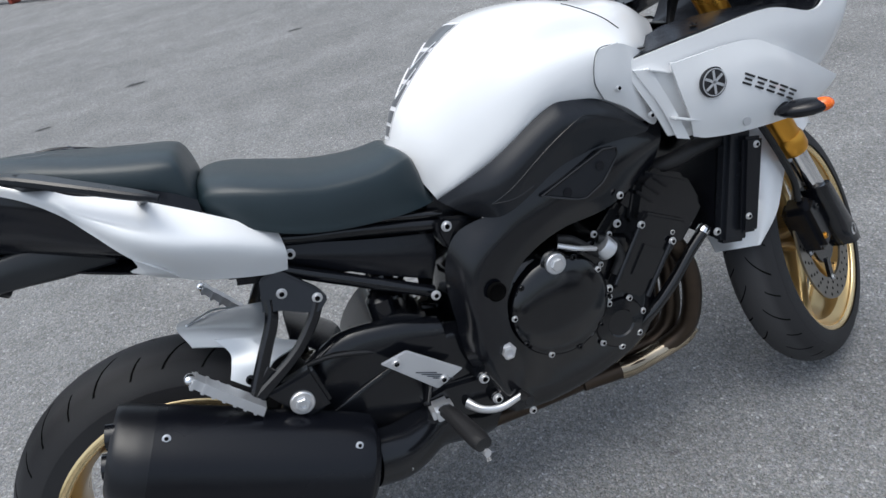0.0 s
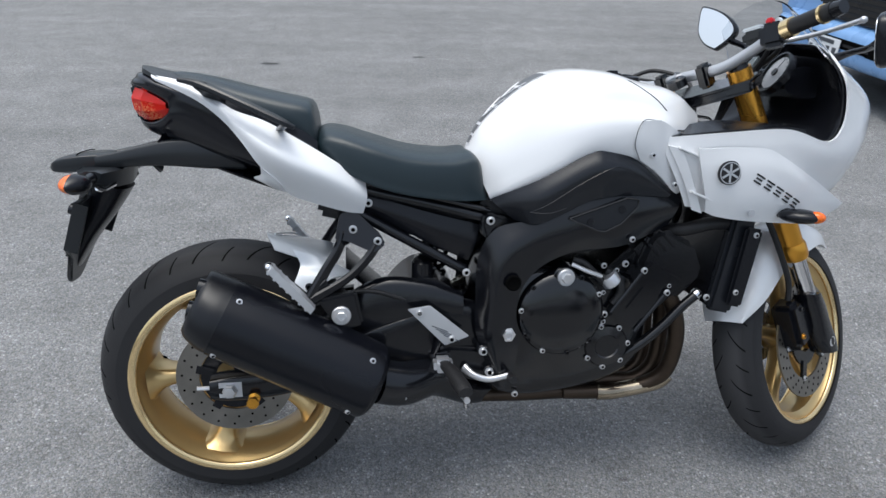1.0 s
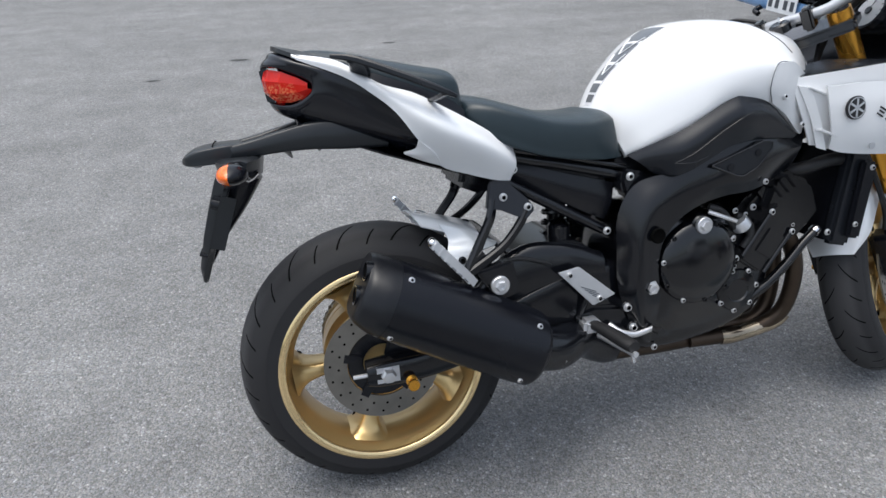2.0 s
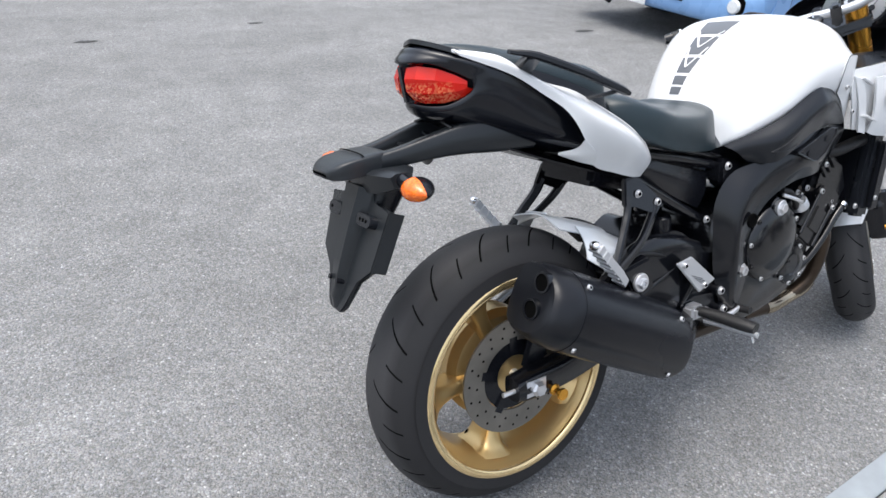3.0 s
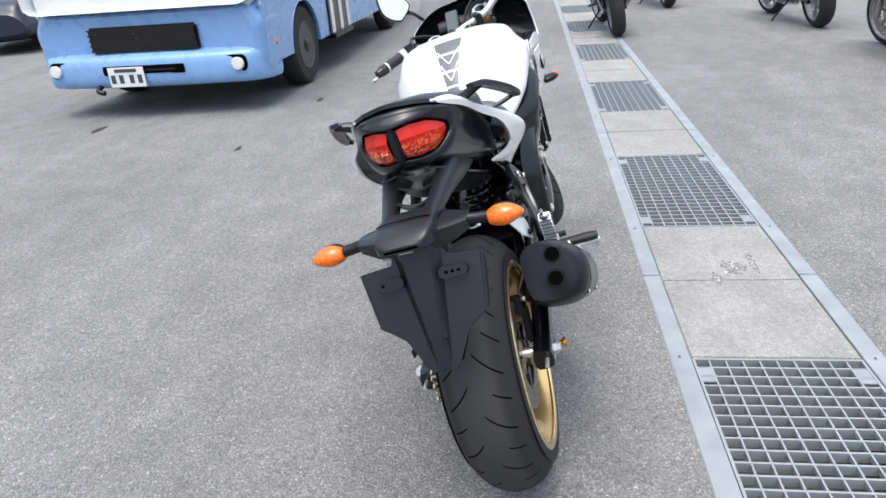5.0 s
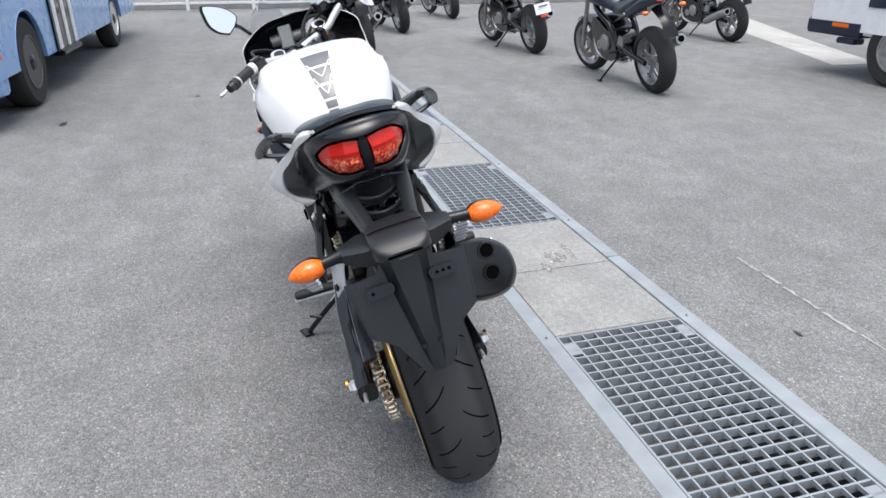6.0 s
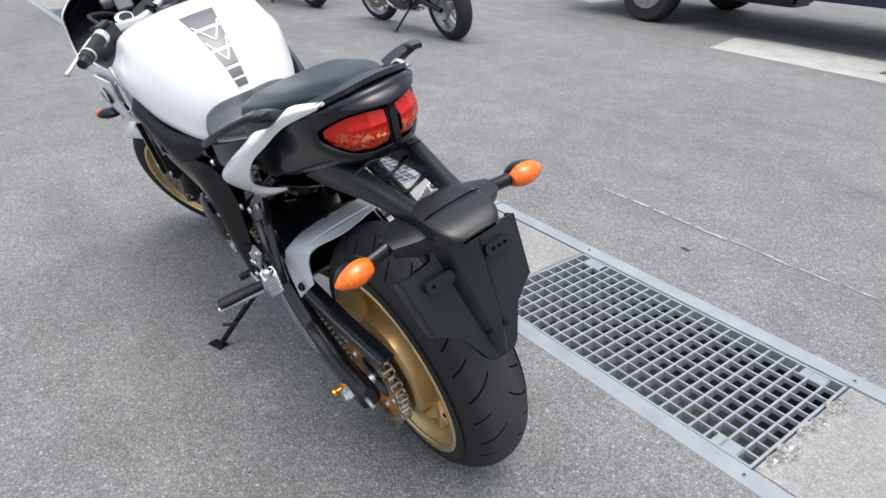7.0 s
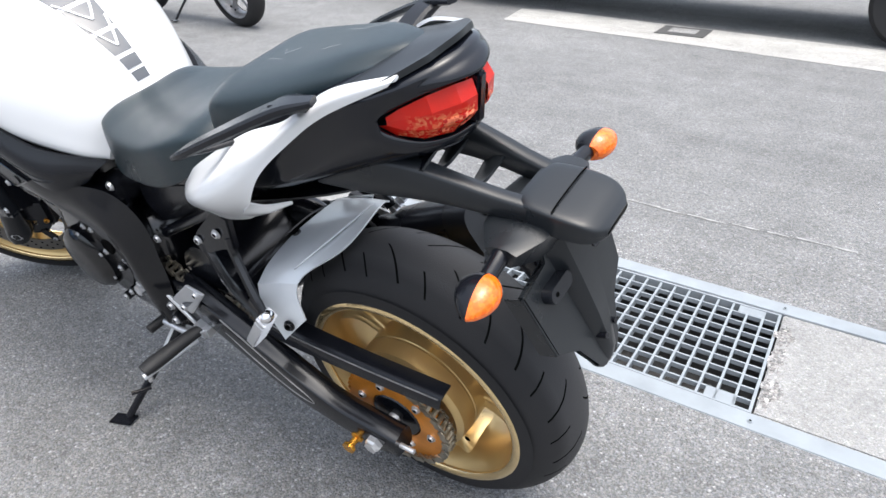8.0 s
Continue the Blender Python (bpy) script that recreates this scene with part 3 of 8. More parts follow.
# ---- the white motorcycle, in its own axes: x ahead, y to its left, z up, leaning on its side stand ----
LEAN = 14.28
bike = thing("motorcycle", pose(0, 0, 0, -LEAN), "white motorcycle with gold wheels leaning on its side stand", "motorcycle")
SIDES = ((-1, "right"), (1, "left"))
RC = (0.0, -0.011, 0.3112)
WB, FZ = 1.4566, 0.2964


def mir(pts, s):
    return [(x, s * y, z) for x, y, z in pts]


# rear wheel
rear_rim = cast_wheel("rear_wheel", bike, GOLD, "gold five-spoke cast wheel", RC, 0.231, 0.086, 5, 40, 0.060, 0.060, 0.050, 0.060, flare=2.0)
part("tyre", tyre_mesh(0.3150, 0.091, 0.237, 72, 0.90), TYRE_REAR, rear_rim, "worn wide black tyre")
rear_disc = part("brake_disc", disc_mesh(0.082, 0.134, -0.066), DISC, rear_rim, "drilled steel brake disc")
tagged(part("drilling_shade", drill_mesh(0.092, 0.130, -0.066, 2, 20, 0.0030, 10), VOID, rear_rim), kind="stuff")
bm = lathe([(0.045, -0.064), (0.080, -0.064), (0.080, -0.058), (0.045, -0.056)], 30, closed=True)
for k in range(5):
    a = radians(72 * k + 20)
    bm = join(bm, prism([(0.05 * math.cos(a - 0.22), 0.05 * math.sin(a - 0.22)), (0.092 * math.cos(a - 0.12), 0.092 * math.sin(a - 0.12)), (0.092 * math.cos(a + 0.12), 0.092 * math.sin(a + 0.12)), (0.05 * math.cos(a + 0.22), 0.05 * math.sin(a + 0.22))], -0.069, -0.061, 0.001))
part("disc_carrier", bm, BLACK, rear_rim)
part("sprocket", star_mesh(0.110, 44, 0.132, 0.006, 0.054), SPROCKET, rear_rim, "orange anodised rear sprocket")
bm = lathe([(0.035, 0.060), (0.060, 0.070), (0.066, 0.110), (0.058, 0.128), (0.050, 0.137), (0.03, 0.139)], 36)
part("sprocket_carrier", bm, SATIN, rear_rim)
part("hub_drum", lathe([(0.050, -0.030), (0.085, -0.024), (0.116, -0.010), (0.127, 0.012), (0.1265, 0.056), (0.1248, 0.0575), (0.1248, 0.0605), (0.1262, 0.062), (0.1225, 0.094), (0.112, 0.103), (0.060, 0.105)], 64), GOLD, rear_rim, "gold cast hub drum beside the sprocket", sharp=25)
for k in range(6):
    a = radians(60 * k + 15)
    bolt(rear_rim, (0.078 * math.cos(a), 0.135, 0.078 * math.sin(a)), (0, 1, 0), 0.008)
part("axle", lathe([(0.009, -0.155), (0.012, -0.150), (0.012, 0.188), (0.009, 0.193)], 16), STEEL, rear_rim)

# chain round the rear sprocket and ahead to the gearbox
run = []
for a in np.linspace(95, -98, 24):
    run.append((0.114 * math.cos(radians(a + 180)) * 1.0, 0.314 + 0.114 * math.sin(radians(a + 180))))
loop = [(0.62 + 0.036 * math.cos(radians(a)), 0.455 + 0.036 * math.sin(radians(a))) for a in np.linspace(-85, 95, 9)]
track = run + loop
seg = [np.array(p) for p in track] + [np.array(track[0])]
dist = np.concatenate([[0], np.cumsum([np.linalg.norm(b - a) for a, b in zip(seg, seg[1:])])])
links = int(dist[-1] / 0.0159)
bm = bmesh.new()
for i in range(links):
    s = dist[-1] * i / links
    k = min(int(np.searchsorted(dist, s, "right")) - 1, len(seg) - 2)
    f = (s - dist[k]) / max(dist[k + 1] - dist[k], 1e-9)
    p = seg[k] * (1 - f) + seg[k + 1] * f
    t = (seg[k + 1] - seg[k]) / np.linalg.norm(seg[k + 1] - seg[k])
    ang = -math.degrees(math.atan2(t[1], t[0]))
    off = 0.0125 if i % 2 else 0.0090
    m = pose(p[0], 0.121, p[1], 0, ang, 0)
    a_ = [bm.verts.new(m @ Vector((0.0052 * math.cos(q * 1.0472), -off, 0.0052 * math.sin(q * 1.0472)))) for q in range(6)]
    b_ = [bm.verts.new(m @ Vector((0.0052 * math.cos(q * 1.0472), off, 0.0052 * math.sin(q * 1.0472)))) for q in range(6)]
    for q in range(6):
        bm.faces.new((a_[q], a_[(q + 1) % 6], b_[(q + 1) % 6], b_[q]))
    for y in (-off, off):
        m = pose(p[0], 0.121 + y, p[1], 0, ang, 0)
        ring = []
        for u, v in ((-0.014, 0), (-0.009, 0.0082), (0, 0.0056), (0.009, 0.0082), (0.014, 0), (0.009, -0.0082), (0, -0.0056), (-0.009, -0.0082)):
            ring.append((u, v))
        a_ = [bm.verts.new(m @ Vector((u, -0.0012, v))) for u, v in ring]
        b_ = [bm.verts.new(m @ Vector((u, 0.0012, v))) for u, v in ring]
        bm.faces.new(a_[::-1])
        bm.faces.new(b_)
        for q in range(8):
            bm.faces.new((a_[q], a_[(q + 1) % 8], b_[(q + 1) % 8], b_[q]))
part("chain", bm, CHAIN_STEEL, bike, "oily steel drive chain", smooth=False)

# swingarm: boxed arms, bridge, adjusters and gold stand bobbins
for s, side in SIDES:
    o = s * 0.118
    w = 0.022
    far = 0.038 if s > 0 else 0.0
    rings = []
    top_l = 0.030 if s > 0 else 0.0
    for x, z0, z1, yc in ((0.62, 0.375, 0.450 - top_l, 0.100), (0.52, 0.365, 0.480 - top_l, 0.108), (0.38, 0.348, 0.455 - top_l * 0.7, 0.118), (0.22, 0.312, 0.400, 0.124), (0.10, 0.288, 0.350, 0.126), (0.00, 0.284, 0.342, 0.128), (-0.045, 0.290, 0.336, 0.128)):
        yc += far * float(np.interp(x, (0.20, 0.62), (1.0, 0.25)))
        rings.append([(x, s * (yc - w), z0), (x, s * (yc - w), z1), (x, s * (yc + w * 0.6), z1), (x, s * (yc + w), z1 - 0.012), (x, s * (yc + w), z0 + 0.012), (x, s * (yc + w * 0.6), z0)])
    arm = part("swingarm", loft(rings, 30, 30), SATIN, bike, "black aluminium swingarm")
    groove = [(0.38, 0.1400, 0.432), (0.30, 0.1440, 0.410), (0.20, 0.1465, 0.372), (0.150, 0.1475, 0.344), (0.150, 0.1475, 0.330), (0.20, 0.1470, 0.338), (0.30, 0.1450, 0.368), (0.38, 0.1400, 0.395)]
    # thin pale tube paints the highlight along the groove's rim
    if s > 0:
        part("groove_highlight", tube([(x, s * (y + far * float(np.interp(x, (0.20, 0.62), (1.0, 0.25)))), z) for x, y, z in groove], 0.0016, 6, 40), BARE, arm)
    part("adjuster", box((0.0, s * (0.146 + far), 0.314), (0.056, 0.010, 0.042), 0.003), SILVER if s < 0 else SATIN, arm, "square axle adjuster plate")
    part("axle_nut", lathe([(0.017, 0), (0.017, 0.010), (0.013, 0.014), (0.013, 0.018), (0.008, 0.019)], 6), STEEL, arm, "", pose(0, s * (0.150 + far), 0.314, 0, 0, 0 if s > 0 else 180))
    part("bobbin", lathe([(0.013, 0), (0.013, 0.005), (0.007, 0.009), (0.007, 0.021), (0.013, 0.025), (0.013, 0.031), (0.005, 0.031)], 18), FORK_GOLD, arm, "gold paddock stand bobbin", pose(0.050, s * (0.146 + far), 0.290, 0, 0, 0 if s > 0 else 180))
    part("adjuster_bolt", tube([(-0.02, s * (0.135 + far), 0.314), (-0.075, s * (0.135 + far), 0.314)], 0.005, 8), STEEL, arm)
part("swingarm_bridge", loft([[(0.36, y, 0.380), (0.36, y, 0.475), (0.44, y, 0.545), (0.52, y, 0.500), (0.52, y, 0.400)] for y in (-0.105, 0, 0.105)], 10, 24), SATIN, bike)
part("swingarm_brace", loft([[(x, y0, z0), (x, y0, z1), (x, y1, z1), (x, y1, z0)] for x, y0, y1, z0, z1 in ((0.53, -0.125, -0.085, 0.44, 0.50), (0.44, -0.13, -0.085, 0.44, 0.530), (0.34, -0.13, -0.09, 0.41, 0.535), (0.25, -0.13, -0.09, 0.38, 0.490), (0.17, -0.13, -0.09, 0.36, 0.420))], 20, 24), SATIN, bike)
part("chain_guard", skin([[(0.28, 0.104, 0.462), (0.28, 0.136, 0.458), (0.28, 0.141, 0.426)], [(0.21, 0.106, 0.456), (0.21, 0.140, 0.452), (0.21, 0.145, 0.420)], [(0.04, 0.110, 0.460), (0.04, 0.142, 0.456), (0.04, 0.146, 0.428)], [(-0.135, 0.112, 0.470), (-0.135, 0.142, 0.466), (-0.130, 0.146, 0.440)]], 18, 8, 0.003), BLACK, bike, "black plastic chain guard")
part("guard_line", tube([(0.28, 0.1375, 0.4565), (0.21, 0.1415, 0.4505), (0.04, 0.1435, 0.4545), (-0.13, 0.1435, 0.4645)], 0.0014, 6, 20), BARE, bike)

# rear brake caliper
bm = join(box((0.075, -0.075, 0.405), (0.085, 0.050, 0.050), 0.008, (0, 35, 0)), box((0.040, -0.100, 0.370), (0.055, 0.016, 0.090), 0.006, (0, 20, 0)))
cal = part("rear_brake_caliper", bm, BLACK, bike)
bolt(cal, (0.085, -0.1, 0.415))
part("brake_hose", tube([(0.10, -0.09, 0.425), (0.20, -0.135, 0.50), (0.30, -0.138, 0.53), (0.40, -0.13, 0.50), (0.47, -0.12, 0.46)], 0.005, 8, 24), RUBBER, bike)

# rear mudguard over the tyre
rows = []
for a, C, e, sh in ((76, 0.347, 0.975, 17), (66, 0.354, 0.97, 12), (54, 0.366, 0.97, 5), (46, 0.376, 0.98, 2), (28, 0.395, 0.985, 0)):
    row = []
    for f in (-1, -0.86, -0.45, 0, 0.45, 0.86, 1):
        b_ = radians(a - sh * abs(f) ** 3)
        r_ = C * np.interp(abs(f), (0, 0.45, 0.86, 1), (1.02, 1.015, 0.995, e))
        row.append((r_ * math.cos(b_), f * 0.108, 0.314 + r_ * math.sin(b_)))
    rows.append(row)
top_rows = [[(0.110, -0.100, 0.622), (0.172, -0.107, 0.600), (0.242, -0.108, 0.572)],
            [(0.091, -0.056, 0.650), (0.158, -0.074, 0.626), (0.238, -0.088, 0.594)],
            [(0.099, 0.040, 0.626), (0.170, 0.026, 0.616), (0.252, 0.016, 0.588)],
            [(0.150, 0.094, 0.593), (0.196, 0.094, 0.594), (0.246, 0.096, 0.582)],
            [(0.164, 0.114, 0.575), (0.202, 0.128, 0.574), (0.236, 0.142, 0.570)]]
guard = part("rear_mudguard", skin(top_rows, 26, 12, 0.003), SILVER_PAINT, bike, "silver-grey plastic mudguard hugging the rear tyre")
part("side_leg", skin([[(0.164, 0.114, 0.575), (0.202, 0.128, 0.574), (0.236, 0.142, 0.570)], [(0.164, 0.124, 0.552), (0.194, 0.141, 0.542), (0.224, 0.156, 0.534)], [(0.148, 0.135, 0.511), (0.168, 0.150, 0.490), (0.188, 0.163, 0.468)]], 20, 10, 0.003), SILVER_PAINT, guard)
part("guard_fold", tube([(0.108, -0.058, 0.6475), (0.128, 0.010, 0.6330), (0.146, 0.055, 0.6200), (0.178, 0.100, 0.5940)], 0.0022, 6, 20), SILVER_PAINT, guard)
bolt(guard, (0.243, 0.020, 0.588), (0.3, 0.1, 1), 0.0095, SATIN)
part("front_flap", skin([[(x, y * 0.9, z - 0.002) for x, y, z in row] for row in (rows[3], rows[4])], 8, 24, 0.003), BLACK, guard, "black plastic front flap")
part("side_wing", skin([[(0.149, -0.104, 0.622), (0.218, -0.105, 0.597), (0.278, -0.105, 0.566)],
                        [(0.164, -0.111, 0.592), (0.216, -0.122, 0.583), (0.264, -0.126, 0.565)],
                        [(0.160, -0.125, 0.573), (0.190, -0.136, 0.567), (0.229, -0.143, 0.561)],
                        [(0.152, -0.138, 0.556), (0.172, -0.146, 0.540), (0.190, -0.153, 0.526)]], 26, 12, 0.003), SILVER_PAINT, guard)
bolt(guard, (0.184, -0.149, 0.548), (-0.1, -1, 0.2), 0.0075, SATIN)
bolt(guard, (0.172, 0.154, 0.505), (-0.2, 1, 0.25), 0.0095, SATIN)

# shock absorber
part("shock_absorber", tube([(0.455, 0, 0.44), (0.475, 0, 0.68)], 0.022, 14), SATIN, bike)
helix = [(0.457 + 0.02 * t + 0.036 * math.cos(t * 44), 0.036 * math.sin(t * 44), 0.45 + 0.18 * t) for t in np.linspace(0, 1, 90)]
part("spring", tube(helix, 0.006, 8), BLACK_GLOSS, bike)
part("reservoir", lathe([(0.02, 0), (0.026, 0.006), (0.026, 0.075), (0.02, 0.082)], 18, "z"), SATIN, bike, "", (0.44, -0.075, 0.50))

# muffler on the right side
ax_d = Vector((-0.879, 0.0, 0.477))
ax_n = Vector((0.477, 0.0, 0.879))
M0 = Vector((0.300, 0.0, 0.357))
shape = [(-0.145, 0.052), (-0.175, 0.073), (-0.225, 0.068), (-0.268, 0.038), (-0.284, 0.0), (-0.280, -0.046), (-0.248, -0.080), (-0.195, -0.086), (-0.152, -0.070), (-0.140, 0.0)]


def muffler_ring(s, k=1.0, dy=0.0, dn=0.0):
    out_r = []
    for y, n_ in shape:
        yy = -0.212 + (y + 0.212) * k + dy
        out_r.append(tuple(M0 + ax_d * s + ax_n * (n_ * k + dn) + Vector((0, yy, 0))))
    return out_r


muffler = part("muffler", loft([muffler_ring(-0.030, 0.80), muffler_ring(-0.022, 0.93), muffler_ring(0.0, 1.0), muffler_ring(0.12, 1.01), muffler_ring(0.26, 1.0), muffler_ring(0.315, 0.985), muffler_ring(0.330, 0.98)], 40, 50), MUFFLER, bike, "matt black stubby exhaust muffler")
part("end_cap", loft([muffler_ring(0.328, 0.968), muffler_ring(0.352, 0.950, 0.003), muffler_ring(0.380, 0.880, 0.010, 0.002), muffler_ring(0.391, 0.80, 0.016, 0.004)], 16, 50), CAP_GREY, muffler, "matt dark end cap with two outlets")
for n_, yy in ((0.030, -0.212), (-0.024, -0.209)):
    c = M0 + ax_d * 0.3945 + ax_n * (n_ + 0.004) + Vector((0, yy, 0))
    bm = lathe([(0.0165, -0.03), (0.0205, -0.03), (0.0205, 0.003), (0.0165, 0.003)], 28, "z", closed=True)
    q = Vector((-0.96, 0.0, 0.28)).to_track_quat("Z", "Y").to_matrix().to_4x4()
    q.translation = c
    part("outlet", bm, SATIN, muffler, "", q)
    # black disc near the mouth paints the darkness inside the outlet
    part("bore", lathe([(0.0164, -0.002), (0.0160, 0.001), (0.001, 0.001)], 28, "z"), VOID, muffler, "", q)
for s_, n_, yy in ((0.012, 0.053, -0.247), (0.012, -0.062, -0.265), (0.312, 0.053, -0.244), (0.312, -0.062, -0.262)):
    bolt(muffler, M0 + ax_d * s_ + ax_n * (n_ * 1.03) + Vector((0, yy - 0.004, 0)), (0.2, -0.8, 0.35 if n_ > 0 else -0.35), 0.0058)
part("link_pipe", tube([(0.325, -0.190, 0.335), (0.385, -0.170, 0.315), (0.46, -0.125, 0.305), (0.55, -0.07, 0.240), (0.60, -0.04, 0.225)], [0.050, 0.050, 0.044, 0.036, 0.034], 20, 20), SATIN, bike, "black shrouded exhaust link pipe")
for x, y, z in ((0.350, -0.2285, 0.318), (0.385, -0.2175, 0.303)):
    bolt(bike, (x, y, z), (0, -0.95, -0.3), 0.0045)
mount = part("muffler_mount", lathe([(0.021, 0), (0.021, 0.005), (0.019, 0.007), (0.002, 0.007)], 24), STEEL, bike, "round steel muffler mounting bolt", pose(0.252, -0.190, 0.494, 0, 0, 180))
part("hex_head", lathe([(0.0125, 0.007), (0.0125, 0.013), (0.011, 0.0145), (0.006, 0.0145), (0.0055, 0.010), (0.001, 0.010)], 6), SILVER, mount)
part("muffler_hanger", prism([(0.20, 0.53), (0.285, 0.545), (0.30, 0.47), (0.25, 0.455)], -0.190, -0.160, 0.006), SATIN, bike)

# exhaust headers and collector
for k, y in enumerate((-0.125, -0.060, 0.010, 0.075)):
    yb = (-0.085, -0.045, 0.0, 0.040)[k]
    pts = [(1.000, y, 0.500), (1.040, y, 0.470), (1.062 - 0.01 * k, y, 0.380), (1.052 - 0.008 * k, (y + yb) / 2, 0.275), (0.995, yb, 0.228), (0.92, yb, 0.218 + 0.012 * (k % 2)), (0.80, yb * 0.8, 0.216)]
    header = part("exhaust_header", tube(pts, 0.020, 14, 36), DARK_PIPE, bike, "heat-browned steel header pipe")
    if k == 0:
        part("polished_run", tube([(1.060, -0.098, 0.262), (1.040, -0.092, 0.240), (0.995, yb, 0.226), (0.92, yb, 0.216), (0.885, yb * 0.95, 0.216)], 0.0212, 16, 20), EXHAUST, header, "bright polished lower run")
part("collector", tube([(0.82, -0.03, 0.212), (0.70, -0.035, 0.212), (0.56, -0.05, 0.222)], [0.046, 0.042, 0.036], 18, 10, 0.62), DARK_PIPE, bike, "brown scorched exhaust collector")

# engine
bm = loft([[(x0, y, z0), (x0, y, z1), ((x0 + x1) / 2, y, z1 + 0.02), (x1, y, z1 - 0.03), (x1, y, z0 + 0.04), ((x0 + x1) / 2, y, z0 - 0.03)] for y, x0, x1, z0, z1 in ((-0.150, 0.66, 0.92, 0.33, 0.53), (-0.120, 0.60, 0.96, 0.28, 0.55), (0, 0.58, 0.98, 0.25, 0.56), (0.110, 0.60, 0.96, 0.28, 0.55), (0.135, 0.66, 0.92, 0.33, 0.53))], 24, 30)
engine = part("engine", bm, ENGINE, bike, "black four-cylinder engine")
part("sump", loft([[(x, -w, zt), (x, -w * 0.8, zb), (x, w * 0.8, zb), (x, w, zt)] for x, w, zb, zt in ((0.66, 0.09, 0.26, 0.34), (0.74, 0.10, 0.235, 0.34), (0.86, 0.10, 0.235, 0.34), (0.95, 0.085, 0.27, 0.36))], 14, 22), ENGINE, engine)
# clutch cover
cv = lathe([(0.102, 0), (0.102, 0.016), (0.098, 0.023), (0.086, 0.029), (0.066, 0.034), (0.040, 0.037), (0.015, 0.0385), (0.002, 0.0387)], 48)
clutch = part("clutch_cover", cv, ENGINE, engine, "round black clutch cover", pose(0.752, -0.148, 0.465, 0, 0, 180))
# black eggs on the cover paint the shade of its teardrop recesses
for x, z, turn_, w in ((0.012, 0.018, 25, 0.015), (-0.022, 0.020, -30, 0.013), (0.034, -0.020, 80, 0.017), (-0.038, -0.018, -75, 0.014), (0.004, -0.042, 20, 0.010)):
    part("recess", egg((0, 0, 0), (0.0075, 0.0022, w), 16), VOID, clutch, "", pose(x, 0.0365 - 6.0 * (x * x + z * z), z, 0, turn_, 0))
    part("recess_lip", egg((0.004, 0.0006, 0.002), (0.0050, 0.0020, w * 0.85), 12), ENGINE, clutch, "", pose(x, 0.0365 - 6.0 * (x * x + z * z), z, 0, turn_, 0))
for k in range(10):
    a = radians(36 * k + 8)
    bolt(clutch, (0.097 * math.cos(a), 0.0245, 0.097 * math.sin(a)), (0, 1, 0), 0.0056, SATIN if k % 4 else STEEL)
cap = part("oil_filler_cap", lathe([(0.020, 0), (0.020, 0.010), (0.018, 0.012), (0.002, 0.012)], 24), SILVER, engine, "pale oil filler cap", pose(0.755, -0.172, 0.556, 0, 0, 180))
part("hex_head", lathe([(0.0125, 0.012), (0.0125, 0.018), (0.011, 0.0195), (0.001, 0.0195)], 6), STEEL, cap)

part("filler_boss", lathe([(0.030, 0), (0.028, 0.030), (0.024, 0.034)], 24), ENGINE, engine, "", pose(0.757, -0.138, 0.553, 0, 0, 180))
# pickup cover
cv = lathe([(0.056, 0), (0.056, 0.012), (0.050, 0.020), (0.030, 0.023), (0.027, 0.020), (0.004, 0.020)], 36)
pick = part("pickup_cover", cv, ENGINE, engine, "small round engine side cover", pose(0.872, -0.135, 0.372, 0, 0, 180))
for k in range(7):
    a = radians(51.4 * k + 20)
    bolt(pick, (0.0525 * math.cos(a), 0.0185, 0.0525 * math.sin(a)), (0, 1, 0), 0.0062)
# inclined cylinders and head
cyl = join(box((0.925, 0, 0.515), (0.15, 0.255, 0.13), 0.012, (0, 48 - 90, 0)), box((0.985, 0, 0.575), (0.075, 0.270, 0.150), 0.016, (0, 48 - 90, 0)))
part("cylinder_block", cyl, ENGINE, engine)
for k in range(6):
    d = 0.012 * k
    part("cooling_rib", box((0.885 + d * 0.70, -0.129, 0.470 + d * 0.75), (0.004, 0.006, 0.115), 0.001, (0, 48 - 90 + 90, 0)), ENGINE, engine)
side = [(0.955, 0.505), (0.935, 0.560), (0.965, 0.640), (1.000, 0.655), (1.075, 0.615), (1.105, 0.540), (1.040, 0.475)]
head = part("head_cover", prism(side, -0.150, -0.118, 0.012), ENGINE, engine, "black cylinder head side cover")
for k in range(3):
    part("head_rib", box((0.972 + 0.018 * k, -0.152, 0.606 + 0.010 * k), (0.006, 0.006, 0.045), 0.002, (0, 48 - 90, 0)), SATIN, head)
bank = part("cylinder_side_cover", prism([(0.868, 0.453), (0.952, 0.569), (0.966, 0.578), (1.050, 0.532), (1.041, 0.512), (0.926, 0.410)], -0.164, -0.120, 0.005), ENGINE, engine, "flat black cover on the cylinder side")
for a, b in (((0.872, 0.462), (0.944, 0.562)), ((0.934, 0.412), (1.004, 0.506))):
    part("cover_rail", tube([(a[0], -0.166, a[1]), (b[0], -0.168, b[1])], 0.0055, 10), SATIN, bank)
    bolt(bank, (b[0], -0.170, b[1]), (0, -1, 0), 0.0070)
part("cover_step", prism([(0.905, 0.470), (0.945, 0.524), (0.992, 0.492), (0.950, 0.440)], -0.168, -0.160, 0.003), ENGINE, bank)
part("inlet_stub", lathe([(0.020, -0.014), (0.022, -0.010), (0.022, 0.010), (0.018, 0.014)], 20, "x"), SILVER, engine, "bright ribbed hose clamp", pose(0.868, -0.158, 0.540, 0, 52, 0))
